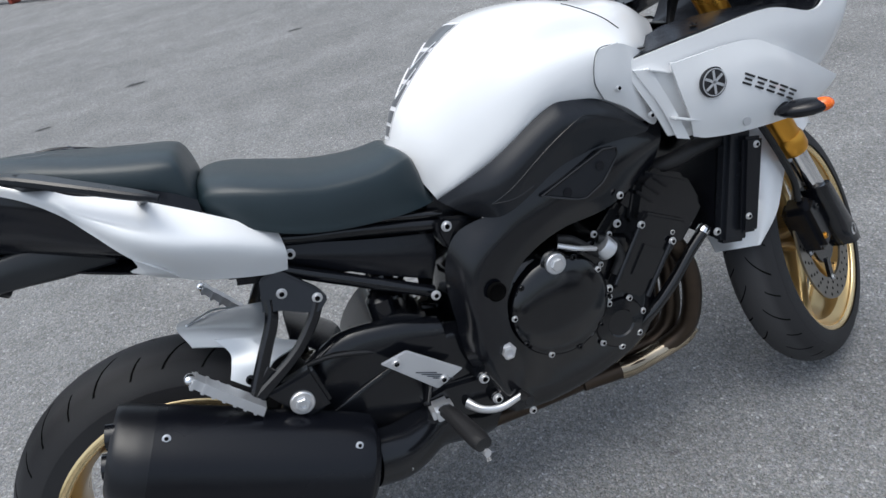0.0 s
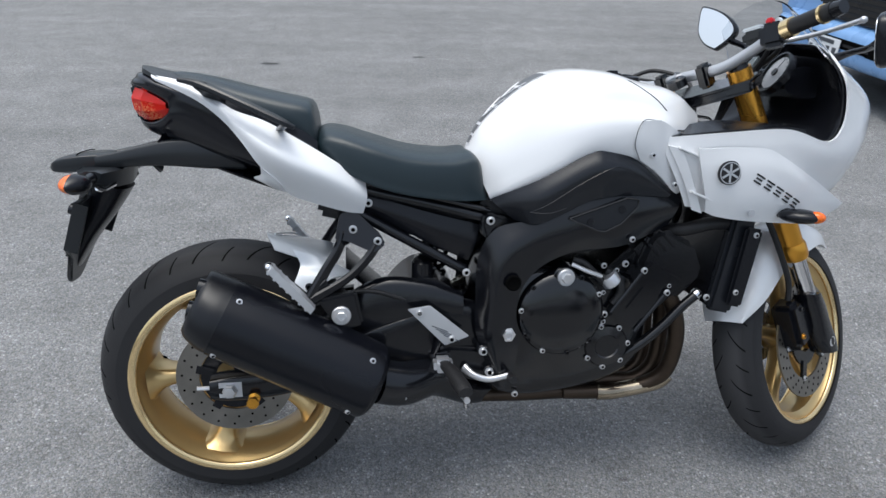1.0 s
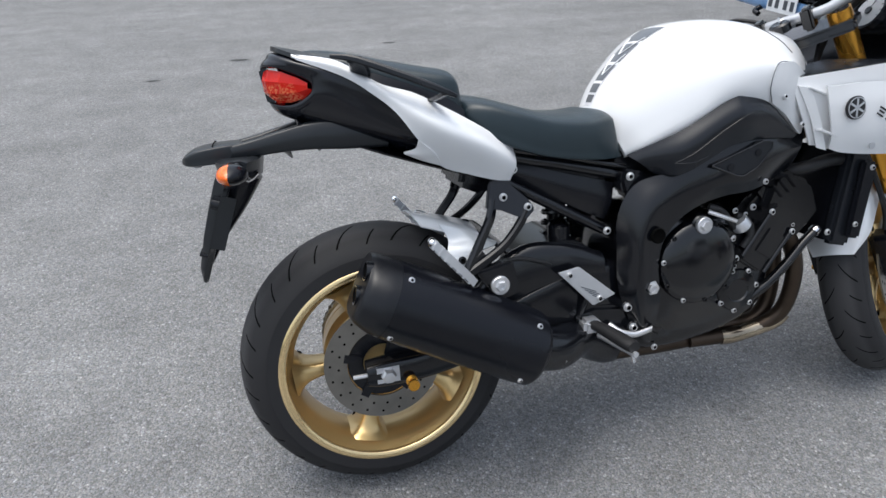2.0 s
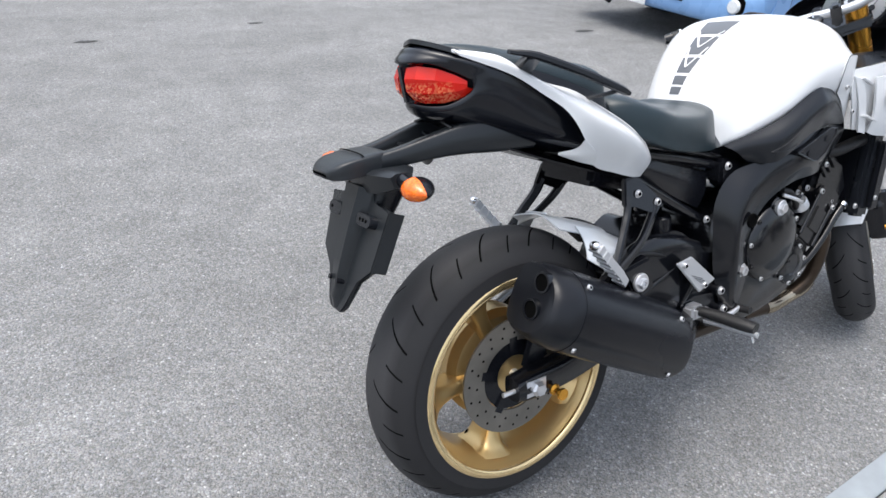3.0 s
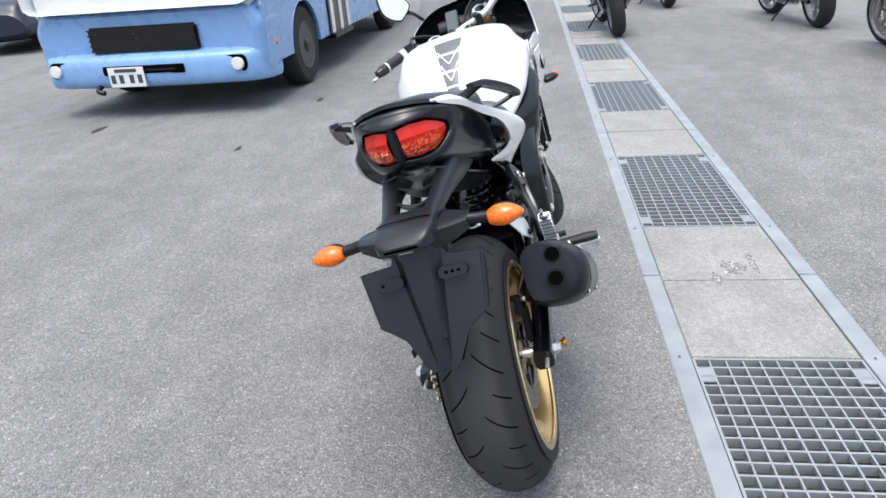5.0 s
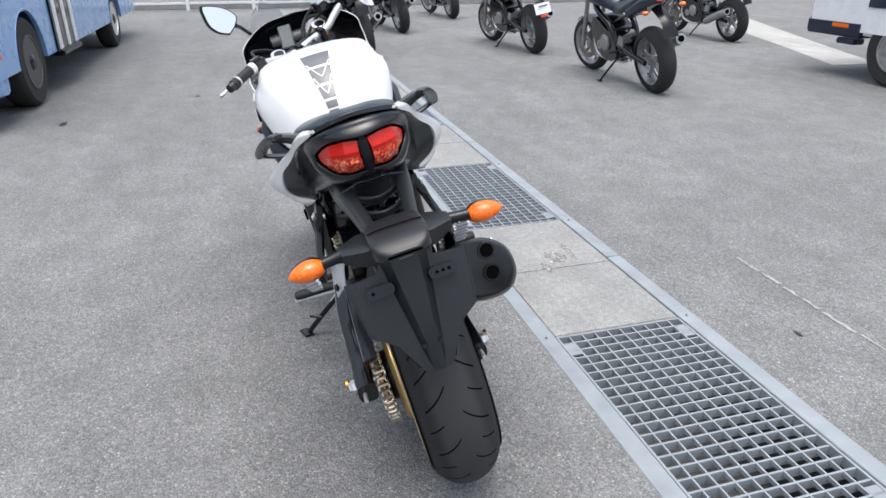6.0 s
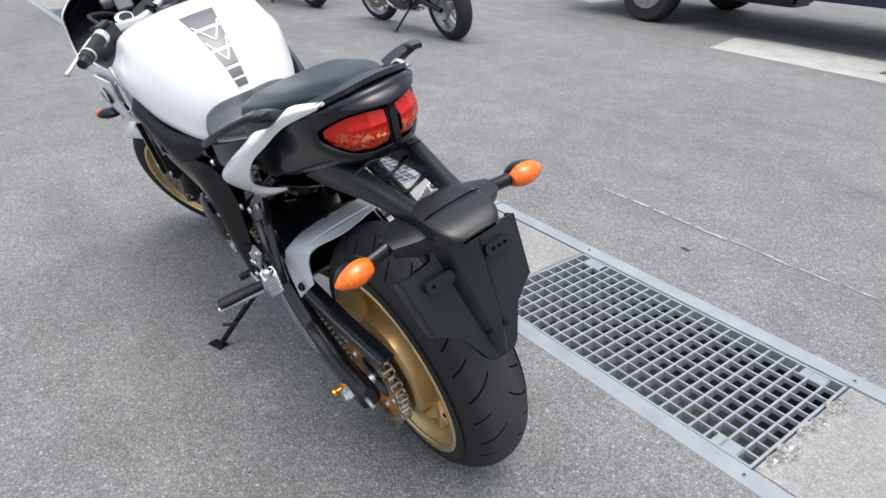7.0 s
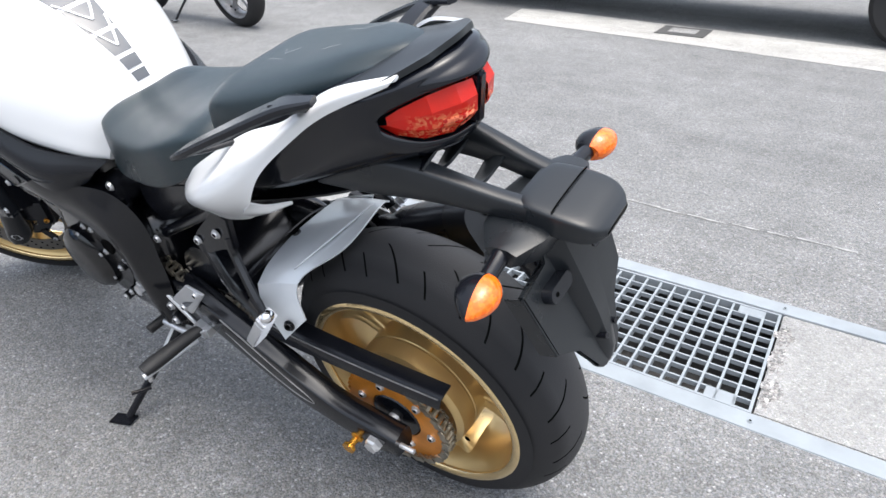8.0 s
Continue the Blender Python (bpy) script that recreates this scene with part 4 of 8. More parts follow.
for x, z in ((0.842, 0.470), (0.858, 0.456)):
    bolt(engine, (x, -0.160, z), (0, -1, 0), 0.0075)
part("radiator_hose", tube([(1.098, -0.150, 0.498), (1.055, -0.150, 0.462), (1.010, -0.150, 0.415), (0.955, -0.145, 0.365), (0.915, -0.130, 0.330)], 0.0118, 14, 20), BLACK_GLOSS, engine, "black radiator hose")
part("hose_clip", lathe([(0.0125, -0.005), (0.0142, -0.005), (0.0142, 0.005), (0.0125, 0.005)], 16, "x"), CHROME, engine, "", pose(1.090, -0.150, 0.492, 0, -38, 0))
part("hose", tube([(0.86, -0.150, 0.560), (0.885, -0.158, 0.545), (0.895, -0.160, 0.510), (0.880, -0.156, 0.480)], 0.010, 10, 14), RUBBER, engine)
part("hose", tube([(0.775, -0.165, 0.595), (0.80, -0.172, 0.585), (0.83, -0.170, 0.555), (0.85, -0.160, 0.535)], 0.008, 10, 14), RUBBER, engine)
part("clutch_lever_arm", tube([(0.770, -0.172, 0.585), (0.800, -0.185, 0.572), (0.838, -0.180, 0.556)], 0.005, 8, 8), STEEL, engine)
for x, y, z, r in ((0.865, -0.156, 0.542, 0.006), (0.856, -0.152, 0.507, 0.005), (0.840, -0.152, 0.452, 0.006), (0.858, -0.155, 0.436, 0.006), (0.905, -0.152, 0.575, 0.007), (0.945, -0.158, 0.545, 0.006), (1.012, -0.160, 0.520, 0.006), (0.720, -0.130, 0.325, 0.006), (0.690, -0.125, 0.355, 0.005), (0.775, -0.125, 0.285, 0.005), (0.700, -0.115, 0.270, 0.005), (0.745, -0.130, 0.300, 0.005), (0.800, -0.140, 0.400, 0.006), (0.665, -0.150, 0.425, 0.005), (0.870, -0.13, 0.297, 0.005), (0.900, -0.13, 0.300, 0.005), (0.80, -0.115, 0.300, 0.005), (0.84, -0.118, 0.283, 0.005), (0.690, -0.148, 0.392, 0.005), (0.830, -0.150, 0.425, 0.005), (0.765, -0.135, 0.335, 0.005), (0.815, -0.140, 0.345, 0.005), (0.885, -0.152, 0.560, 0.005), (0.850, -0.160, 0.575, 0.006)):
    bolt(engine, (x, y, z), (0, -1, 0), r)
part("drain_boss", lathe([(0.024, 0), (0.024, 0.010), (0.019, 0.012), (0.017, 0.008), (0.003, 0.008)], 24), ENGINE, engine, "", pose(0.740, -0.118, 0.318, 0, 0, 180))
# left side covers
part("generator_cover", lathe([(0.085, 0), (0.085, 0.020), (0.072, 0.034), (0.045, 0.040), (0.004, 0.041)], 40), ENGINE, engine, "", (0.87, 0.130, 0.400))
part("sprocket_cover", prism([(0.58, 0.36), (0.57, 0.46), (0.63, 0.51), (0.70, 0.47), (0.71, 0.38), (0.65, 0.33)], 0.110, 0.150, 0.012), ENGINE, engine)
for k in range(7):
    a = radians(51 * k)
    bolt(engine, (0.87 + 0.080 * math.cos(a), 0.150, 0.400 + 0.080 * math.sin(a)), (0, 1, 0), 0.006)
for x, z in ((0.60, 0.37), (0.59, 0.45), (0.64, 0.49), (0.69, 0.46), (0.69, 0.39)):
    bolt(engine, (x, 0.150, z), (0, 1, 0), 0.006)
for x, z in ((0.735, 0.555), (0.770, 0.520), (0.760, 0.460), (0.735, 0.420), (0.715, 0.350), (0.755, 0.335), (0.800, 0.300), (0.800, 0.520), (0.830, 0.560), (0.72, 0.50)):
    part("engine_boss", lathe([(0.011, -0.03), (0.011, 0.0), (0.009, 0.002)], 14), ENGINE, engine, "", (x, 0.148, z))
    bolt(engine, (x, 0.150, z), (0, 1, 0), 0.0062)
part("starter_cover", prism([(0.70, 0.40), (0.69, 0.50), (0.73, 0.56), (0.80, 0.56), (0.83, 0.50), (0.80, 0.36), (0.74, 0.34)], 0.105, 0.142, 0.012), ENGINE, engine)
part("clutch_rod", tube([(0.690, 0.160, 0.560), (0.650, 0.160, 0.530), (0.625, 0.158, 0.505)], 0.005, 8, 8), CHROME, engine, "bright steel linkage rod")
part("wiring", tube([(0.80, 0.130, 0.62), (0.77, 0.158, 0.585), (0.73, 0.160, 0.600), (0.69, 0.150, 0.640)], 0.006, 8, 16), RUBBER, engine)
part("throttle_bodies", loft([[(0.74, y, 0.60), (0.74, y, 0.70), (0.86, y, 0.72), (0.90, y, 0.62)] for y in (-0.12, 0, 0.12)], 6, 18), BLACK, bike)
part("airbox", loft([[(0.60, y, 0.66), (0.62, y, 0.76), (0.95, y, 0.82), (1.0, y, 0.72)] for y in (-0.10, 0, 0.10)], 6, 18), BLACK, bike)

# radiator
radi = part("radiator", prism([(1.155, 0.690), (1.190, 0.682), (1.145, 0.455), (1.112, 0.466)], -0.150, 0.150, 0.004), BLACK, bike, "black radiator behind the front wheel")
for s, side in SIDES:
    part("side_tank", prism([(1.150, 0.695), (1.205, 0.682), (1.165, 0.448), (1.105, 0.462)], s * 0.150, s * 0.182, 0.008), GREY_PLASTIC, radi)
    part("side_cover", prism([(1.170, 0.665), (1.212, 0.655), (1.178, 0.470), (1.140, 0.478)], s * 0.184, s * 0.200, 0.006), BLACK, radi)
    bolt(radi, (1.192, s * 0.200, 0.645), (0, s, 0), 0.006)
    bolt(radi, (1.158, s * 0.200, 0.510), (0, s, 0), 0.006)
    bolt(radi, (1.098, s * 0.180, 0.494), (0, s, 0), 0.007)
part("coolant_hose", tube([(1.16, -0.15, 0.665), (1.10, -0.155, 0.665), (1.05, -0.14, 0.650), (1.0, -0.10, 0.64)], 0.016, 12, 14), RUBBER, bike)
part("horn", lathe([(0.02, 0), (0.045, 0.008), (0.045, 0.02), (0.03, 0.03)], 24, "x"), SATIN, bike, "", (1.10, 0.06, 0.66))

# main frame beams
OUT = [(1.026, 0.158, 0.739), (0.899, 0.190, 0.743), (0.789, 0.196, 0.734), (0.681, 0.180, 0.693), (0.599, 0.146, 0.666), (0.562, 0.132, 0.596), (0.556, 0.138, 0.507), (0.557, 0.146, 0.417), (0.603, 0.148, 0.289)]
INN = [(0.996, 0.158, 0.664), (0.879, 0.190, 0.629), (0.774, 0.190, 0.620), (0.699, 0.180, 0.586), (0.657, 0.172, 0.534), (0.646, 0.168, 0.478), (0.649, 0.168, 0.428), (0.652, 0.166, 0.377), (0.638, 0.152, 0.276)]
for s, side in SIDES:
    rows = [[(a[0], s * a[1], a[2]), ((a[0] * 2 + b[0]) / 3, s * (max(a[1], b[1]) + 0.010), (a[2] * 2 + b[2]) / 3), ((a[0] + b[0] * 2) / 3, s * (max(a[1], b[1]) + 0.008), (a[2] + b[2] * 2) / 3), (b[0], s * b[1], b[2])] for a, b in zip(OUT, INN)]
    beam = part("frame_beam", skin(rows, 44, 14, 0.040), SATIN, bike, "black aluminium frame beam")
    part("rear_lug", prism([(0.575, 0.700), (0.605, 0.695), (0.665, 0.672), (0.640, 0.600), (0.575, 0.640), (0.566, 0.672)], s * 0.090, s * 0.138, 0.008), SATIN, beam)
    part("frame_plug", lathe([(0.018, 0), (0.018, 0.004), (0.015, 0.006), (0.013, 0.0045), (0.002, 0.0045)], 24), VOID, beam, "", pose(0.632, s * 0.184, 0.550, 0, 0, 180 if s < 0 else 0))
    part("pivot_nut", lathe([(0.018, 0), (0.018, 0.005), (0.013, 0.006), (0.013, 0.014), (0.009, 0.015), (0.008, 0.008), (0.001, 0.008)], 6), STEEL, beam, "steel swingarm pivot nut", pose(0.626, s * 0.170, 0.422, 0, 0, 180 if s < 0 else 0))
    part("frame_cover", prism([(0.742, 0.699), (0.872, 0.742), (0.898, 0.738), (0.900, 0.722), (0.862, 0.683), (0.826, 0.667), (0.810, 0.669)], s * 0.196, s * 0.212, 0.004), GREY_PLASTIC, beam, "three-cornered plastic frame cover")
    part("cover_edge", tube([(x, s * 0.2125, z) for x, z in ((0.744, 0.699), (0.872, 0.741), (0.897, 0.737), (0.898, 0.722), (0.861, 0.684), (0.826, 0.668), (0.810, 0.670), (0.744, 0.699))], 0.0020, 6), BLACK_GLOSS, beam)
    for x, z in ((0.792, 0.690), (0.861, 0.716)):
        part("cover_stud", lathe([(0.008, 0), (0.008, 0.003), (0.002, 0.003)], 16), BLACK, beam, "", pose(x, s * 0.2115, z, 0, 0, 180 if s < 0 else 0))
    bolt(beam, (0.587, s * 0.140, 0.683), (0, s, 0), 0.0085)
    bolt(beam, (0.535, s * 0.130, 0.562), (0, s, 0), 0.008)
    bolt(beam, (0.896, s * 0.199, 0.645), (0, s, 0), 0.006)
    # subframe
    sub = part("seat_rail", tube([(0.590, s * 0.105, 0.680), (0.44, s * 0.108, 0.722), (0.30, s * 0.112, 0.758), (0.10, s * 0.090, 0.830), (-0.02, s * 0.07, 0.865)], 0.013, 12, 24), SATIN, bike, "black tubular seat rail")
    part("lower_rail", tube([(0.537, s * 0.105, 0.560), (0.42, s * 0.108, 0.628), (0.30, s * 0.112, 0.700), (0.20, s * 0.105, 0.765)], 0.012, 12, 20), SATIN, sub)
    part("upper_stay", tube([(0.590, s * 0.112, 0.700), (0.45, s * 0.118, 0.738), (0.30, s * 0.124, 0.772)], 0.007, 10, 12), BLACK_GLOSS, sub)
    part("side_cover", skin([[(0.570, s * 0.098, 0.665), (0.560, s * 0.104, 0.620), (0.545, s * 0.096, 0.580)], [(0.45, s * 0.110, 0.700), (0.45, s * 0.116, 0.665), (0.45, s * 0.104, 0.628)], [(0.33, s * 0.114, 0.738), (0.33, s * 0.120, 0.715), (0.34, s * 0.108, 0.690)], [(0.29, s * 0.114, 0.745), (0.29, s * 0.116, 0.725), (0.30, s * 0.110, 0.708)]], 24, 10, 0.006), BLACK, bike, "black plastic side cover under the seat")
    bolt(bike, (0.318, s * 0.122, 0.726), (0, s, 0), 0.008)
part("battery_tray", box((0.38, 0, 0.70), (0.34, 0.17, 0.10), 0.012, (0, 14, 0)), BLACK, bike)
part("inner_fender", skin([[(0.50, -0.08, 0.66), (0.49, 0, 0.68), (0.50, 0.08, 0.66)], [(0.30, -0.09, 0.70), (0.30, 0, 0.72), (0.30, 0.09, 0.70)], [(0.05, -0.09, 0.785), (0.05, 0, 0.80), (0.05, 0.09, 0.785)], [(-0.12, -0.07, 0.86), (-0.12, 0, 0.875), (-0.12, 0.07, 0.86)]], 16, 8, 0.004), BLACK, bike)

# fuel tank
TANK = [
    [(0.548, 0, 0.822), (0.553, 0.050, 0.815), (0.560, 0.074, 0.800), (0.568, 0.092, 0.778), (0.580, 0.106, 0.752), (0.592, 0.112, 0.724), (0.60, 0.06, 0.715), (0.60, 0, 0.715)],
    [(0.588, 0, 0.893), (0.592, 0.064, 0.882), (0.598, 0.098, 0.858), (0.606, 0.124, 0.825), (0.618, 0.142, 0.785), (0.630, 0.148, 0.745), (0.64, 0.08, 0.72), (0.64, 0, 0.72)],
    [(0.672, 0, 0.970), (0.676, 0.085, 0.960), (0.680, 0.134, 0.935), (0.688, 0.166, 0.895), (0.698, 0.188, 0.842), (0.710, 0.188, 0.785), (0.71, 0.1, 0.74), (0.71, 0, 0.74)],
    [(0.752, 0, 1.007), (0.755, 0.098, 1.000), (0.760, 0.160, 0.976), (0.766, 0.192, 0.930), (0.774, 0.216, 0.884), (0.785, 0.204, 0.828), (0.79, 0.1, 0.76), (0.79, 0, 0.76)],
    [(0.845, 0, 1.009), (0.847, 0.100, 1.003), (0.850, 0.170, 0.982), (0.854, 0.196, 0.938), (0.858, 0.222, 0.895), (0.852, 0.202, 0.825), (0.86, 0.1, 0.77), (0.86, 0, 0.77)],
    [(0.930, 0, 0.988), (0.930, 0.095, 0.982), (0.932, 0.160, 0.962), (0.936, 0.190, 0.925), (0.938, 0.216, 0.882), (0.925, 0.186, 0.805), (0.93, 0.1, 0.76), (0.93, 0, 0.76)],
    [(1.020, 0, 0.968), (1.020, 0.078, 0.961), (1.018, 0.122, 0.942), (1.010, 0.155, 0.905), (0.998, 0.178, 0.862), (0.985, 0.164, 0.765), (1.0, 0.1, 0.74), (1.0, 0, 0.74)],
    [(1.092, 0, 0.922), (1.090, 0.055, 0.916), (1.084, 0.085, 0.900), (1.070, 0.112, 0.868), (1.055, 0.130, 0.832), (1.030, 0.138, 0.748), (1.04, 0.08, 0.73), (1.04, 0, 0.73)],
]
tank = part("fuel_tank", body(TANK, 64, 56), WHITE, bike, "glossy white fuel tank")


bpy.context.view_layer.update()


def onto(ob, p, d, lift=0.001):
    """Where a ray from p along d meets a part's skin (in its own axes), lifted off it a little."""
    hit, q, nrm, _ = ob.ray_cast(Vector(p), Vector(d).normalized())
    if not hit:
        return None
    return q + nrm * lift


def seam(ob, pts, d, r=0.0016, mat=None, name="seam", steps=24, lift=0.0):
    """A thin shut line drawn over a part's skin."""
    ctrl = spline(np.array(pts, float), steps)
    line = [onto(ob, p - 0.2 * Vector(d).normalized(), d, lift) for p in (Vector(c) for c in ctrl)]
    line = [q for q in line if q is not None]
    if len(line) > 2:
        part(name, tube([tuple(q) for q in line], r, 6), mat or VOID, ob)


part("tank_cap", lathe([(0.040, -0.01), (0.040, 0.003), (0.036, 0.006), (0.012, 0.006), (0.010, 0.004), (0.002, 0.004)], 32, "z"), SATIN, tank, "", (0.93, 0, 0.988))
for s, side in SIDES:
    cov = [[(0.587, s * 0.124, 0.729), (0.604, s * 0.148, 0.714), (0.637, s * 0.156, 0.686)],
           [(0.677, s * 0.194, 0.780), (0.676, s * 0.214, 0.743), (0.682, s * 0.204, 0.688)],
           [(0.781, s * 0.212, 0.837), (0.779, s * 0.231, 0.797), (0.779, s * 0.212, 0.733)],
           [(0.825, s * 0.212, 0.841), (0.823, s * 0.231, 0.803), (0.824, s * 0.212, 0.743)],
           [(0.895, s * 0.200, 0.819), (0.890, s * 0.214, 0.792), (0.883, s * 0.202, 0.745)],
           [(0.989, s * 0.178, 0.743), (0.985, s * 0.182, 0.740), (0.979, s * 0.180, 0.734)]]
    knee = part("knee_cover", skin(cov, 40, 14, 0.012), GREY_PLASTIC, bike, "grained dark plastic knee cover under the tank")
    bpy.context.view_layer.update()
    seam(knee, [(0.66, s * 0.30, 0.712), (0.70, s * 0.30, 0.735), (0.76, s * 0.30, 0.775), (0.82, s * 0.30, 0.806), (0.86, s * 0.30, 0.806), (0.93, s * 0.30, 0.772)], (0, -s, 0), 0.0011, GREY_PLASTIC)
    seam(knee, [(0.66, s * 0.30, 0.712), (0.70, s * 0.30, 0.712), (0.735, s * 0.30, 0.722)], (0, -s, 0), 0.0011, GREY_PLASTIC)
    # white panel between tank and fairing
    pan = [[(0.888, s * 0.226, 0.905), (0.875, s * 0.222, 0.860), (0.895, s * 0.203, 0.822)], [(0.930, s * 0.222, 0.905), (0.930, s * 0.214, 0.845), (0.945, s * 0.190, 0.790)], [(0.985, s * 0.192, 0.880), (0.985, s * 0.190, 0.820), (0.996, s * 0.174, 0.744)], [(1.020, s * 0.172, 0.868), (1.020, s * 0.172, 0.810), (1.012, s * 0.168, 0.742)]]
    pn = part("tank_side_panel", skin(pan, 16, 12, 0.006), WHITE, bike, "white plastic panel beside the tank")
    bpy.context.view_layer.update()
    part("panel_edge", tube([(0.930, s * 0.2195, 0.905), (0.888, s * 0.2265, 0.905), (0.875, s * 0.2225, 0.860), (0.8955, s * 0.2035, 0.822)], 0.0009, 6, 24), GREY_PRINT, pn)
    bolt(pn, (0.922, s * 0.211, 0.832), (0.1, s, 0.1), 0.006)

# printed decoration on the tank's rear face: dark ladder with pale outlines
def tank_patch(x0, x1, w0, w1, lift, mat, name):
    rows = []
    for f in np.linspace(0, 1, 9):
        x, w = x0 + (x1 - x0) * f, w0 + (w1 - w0) * f
        row = [onto(tank, (x - 0.30, y, np.interp(x, TX, TZ) + 0.26), (0.75, 0, -0.65), lift) for y in np.linspace(-w, w, 7)]
        if all(q is not None for q in row):
            rows.append([tuple(q) for q in row])
    if len(rows) > 2:
        part(name, skin(rows, 2 * len(rows), 9, 0.0005), mat, tank)


TX = [h[0][0] for h in TANK]
TZ = [h[0][2] for h in TANK]
tank_patch(0.556, 0.735, 0.016, 0.050, 0.0012, WHITE_PRINT, "decoration_border")
for x0, x1, w0, w1 in ((0.559, 0.568, 0.0135, 0.015), (0.571, 0.582, 0.0155, 0.0175), (0.586, 0.618, 0.0185, 0.0245), (0.625, 0.668, 0.0262, 0.034), (0.676, 0.728, 0.036, 0.0455)):
    tank_patch(x0, x1, w0, w1, 0.0020, TANK_GREY, "decoration_panel")
for xv, w in ((0.600, 0.026), (0.645, 0.035)):
    for s in (-1, 1):
        pts = [(xv + 0.042, s * w, 0), (xv + 0.016, s * w * 0.5, 0), (xv - 0.004, 0.0, 0)]
        ctrl = spline(np.array(pts), 10)
        line = [onto(tank, (c[0] - 0.30, c[1], np.interp(c[0], TX, TZ) + 0.26), (0.75, 0, -0.65), 0.0026) for c in ctrl]
        line = [tuple(q) for q in line if q is not None]
        part("decoration_chevron", tube(line, 0.0026, 6, 0, 0.5), WHITE_PRINT, tank)
for s, side in SIDES:
    seam(tank, [(0.881, s * 0.13, 0.976), (0.905, s * 0.135, 0.952), (0.938, s * 0.14, 0.925), (0.96, s * 0.15, 0.905)], (0, -s, -0.6), 0.0013)

# seats
def seat_half(x, top, hw, bot, lean=0.0):
    return [(x, 0, top), (x + lean * 0.2, hw * 0.58, top - 0.002), (x + lean * 0.4, hw * 0.90, top - 0.014), (x + lean * 0.5, hw * 0.99, top - 0.032 if top - bot > 0.06 else (top + bot) / 2), (x + lean * 0.8, hw, bot + 0.012), (x + lean, hw * 0.95, bot), (x + lean, hw * 0.5, bot), (x + lean, 0, bot)]


rider = part("rider_seat", body([seat_half(0.208, 0.868, 0.105, 0.845), seat_half(0.225, 0.884, 0.132, 0.826), seat_half(0.265, 0.882, 0.152, 0.800), seat_half(0.330, 0.862, 0.164, 0.768), seat_half(0.410, 0.838, 0.158, 0.744), seat_half(0.490, 0.828, 0.140, 0.728, 0.02), seat_half(0.540, 0.832, 0.116, 0.724, 0.035), seat_half(0.556, 0.822, 0.098, 0.726, 0.035)], 56, 48), VINYL, bike, "black vinyl rider seat")
pill = part("pillion_seat", body([seat_half(-0.098, 1.000, 0.026, 0.990), seat_half(-0.070, 1.002, 0.050, 0.976), seat_half(-0.010, 0.993, 0.086, 0.945), seat_half(0.080, 0.970, 0.116, 0.912), seat_half(0.150, 0.954, 0.128, 0.886), seat_half(0.188, 0.946, 0.128, 0.866), seat_half(0.205, 0.936, 0.124, 0.852), seat_half(0.213, 0.912, 0.116, 0.850), seat_half(0.216, 0.885, 0.108, 0.850)], 60, 48), VINYL, bike, "black vinyl pillion seat, lightly scuffed")
for s, side in SIDES:
    part("seat_base", skin([[(0.02, s * 0.108, 0.955), (0.02, s * 0.118, 0.935)], [(0.11, s * 0.128, 0.920), (0.11, s * 0.134, 0.892)], [(0.18, s * 0.136, 0.888), (0.185, s * 0.140, 0.862)], [(0.215, s * 0.128, 0.862), (0.215, s * 0.132, 0.840)]], 16, 6, 0.006), BLACK, pill)
for pts in (((-0.02, -0.045), (0.02, -0.03), (0.05, -0.035)), ((0.10, 0.015), (0.118, 0.030), (0.13, 0.015)), ((0.105, 0.05), (0.135, 0.045)), ((0.02, 0.02), (0.045, 0.03))):
    q = [(x, y, np.interp(x, (-0.07, -0.01, 0.08, 0.16), (1.004, 0.996, 0.976, 0.958)) - 0.0025 + 0.0015) for x, y in pts]
    part("scuff", tube(q, 0.0005, 5, 0, 0.4), SCUFF, pill)

# tail: white side panels, black flanks, lamp, top cap
def tail_half(dx, k, pts):
    return [(-0.125 + (x + 0.125) * k + dx, y * k, 0.936 + (z - 0.936) * k) for x, y, z in pts]


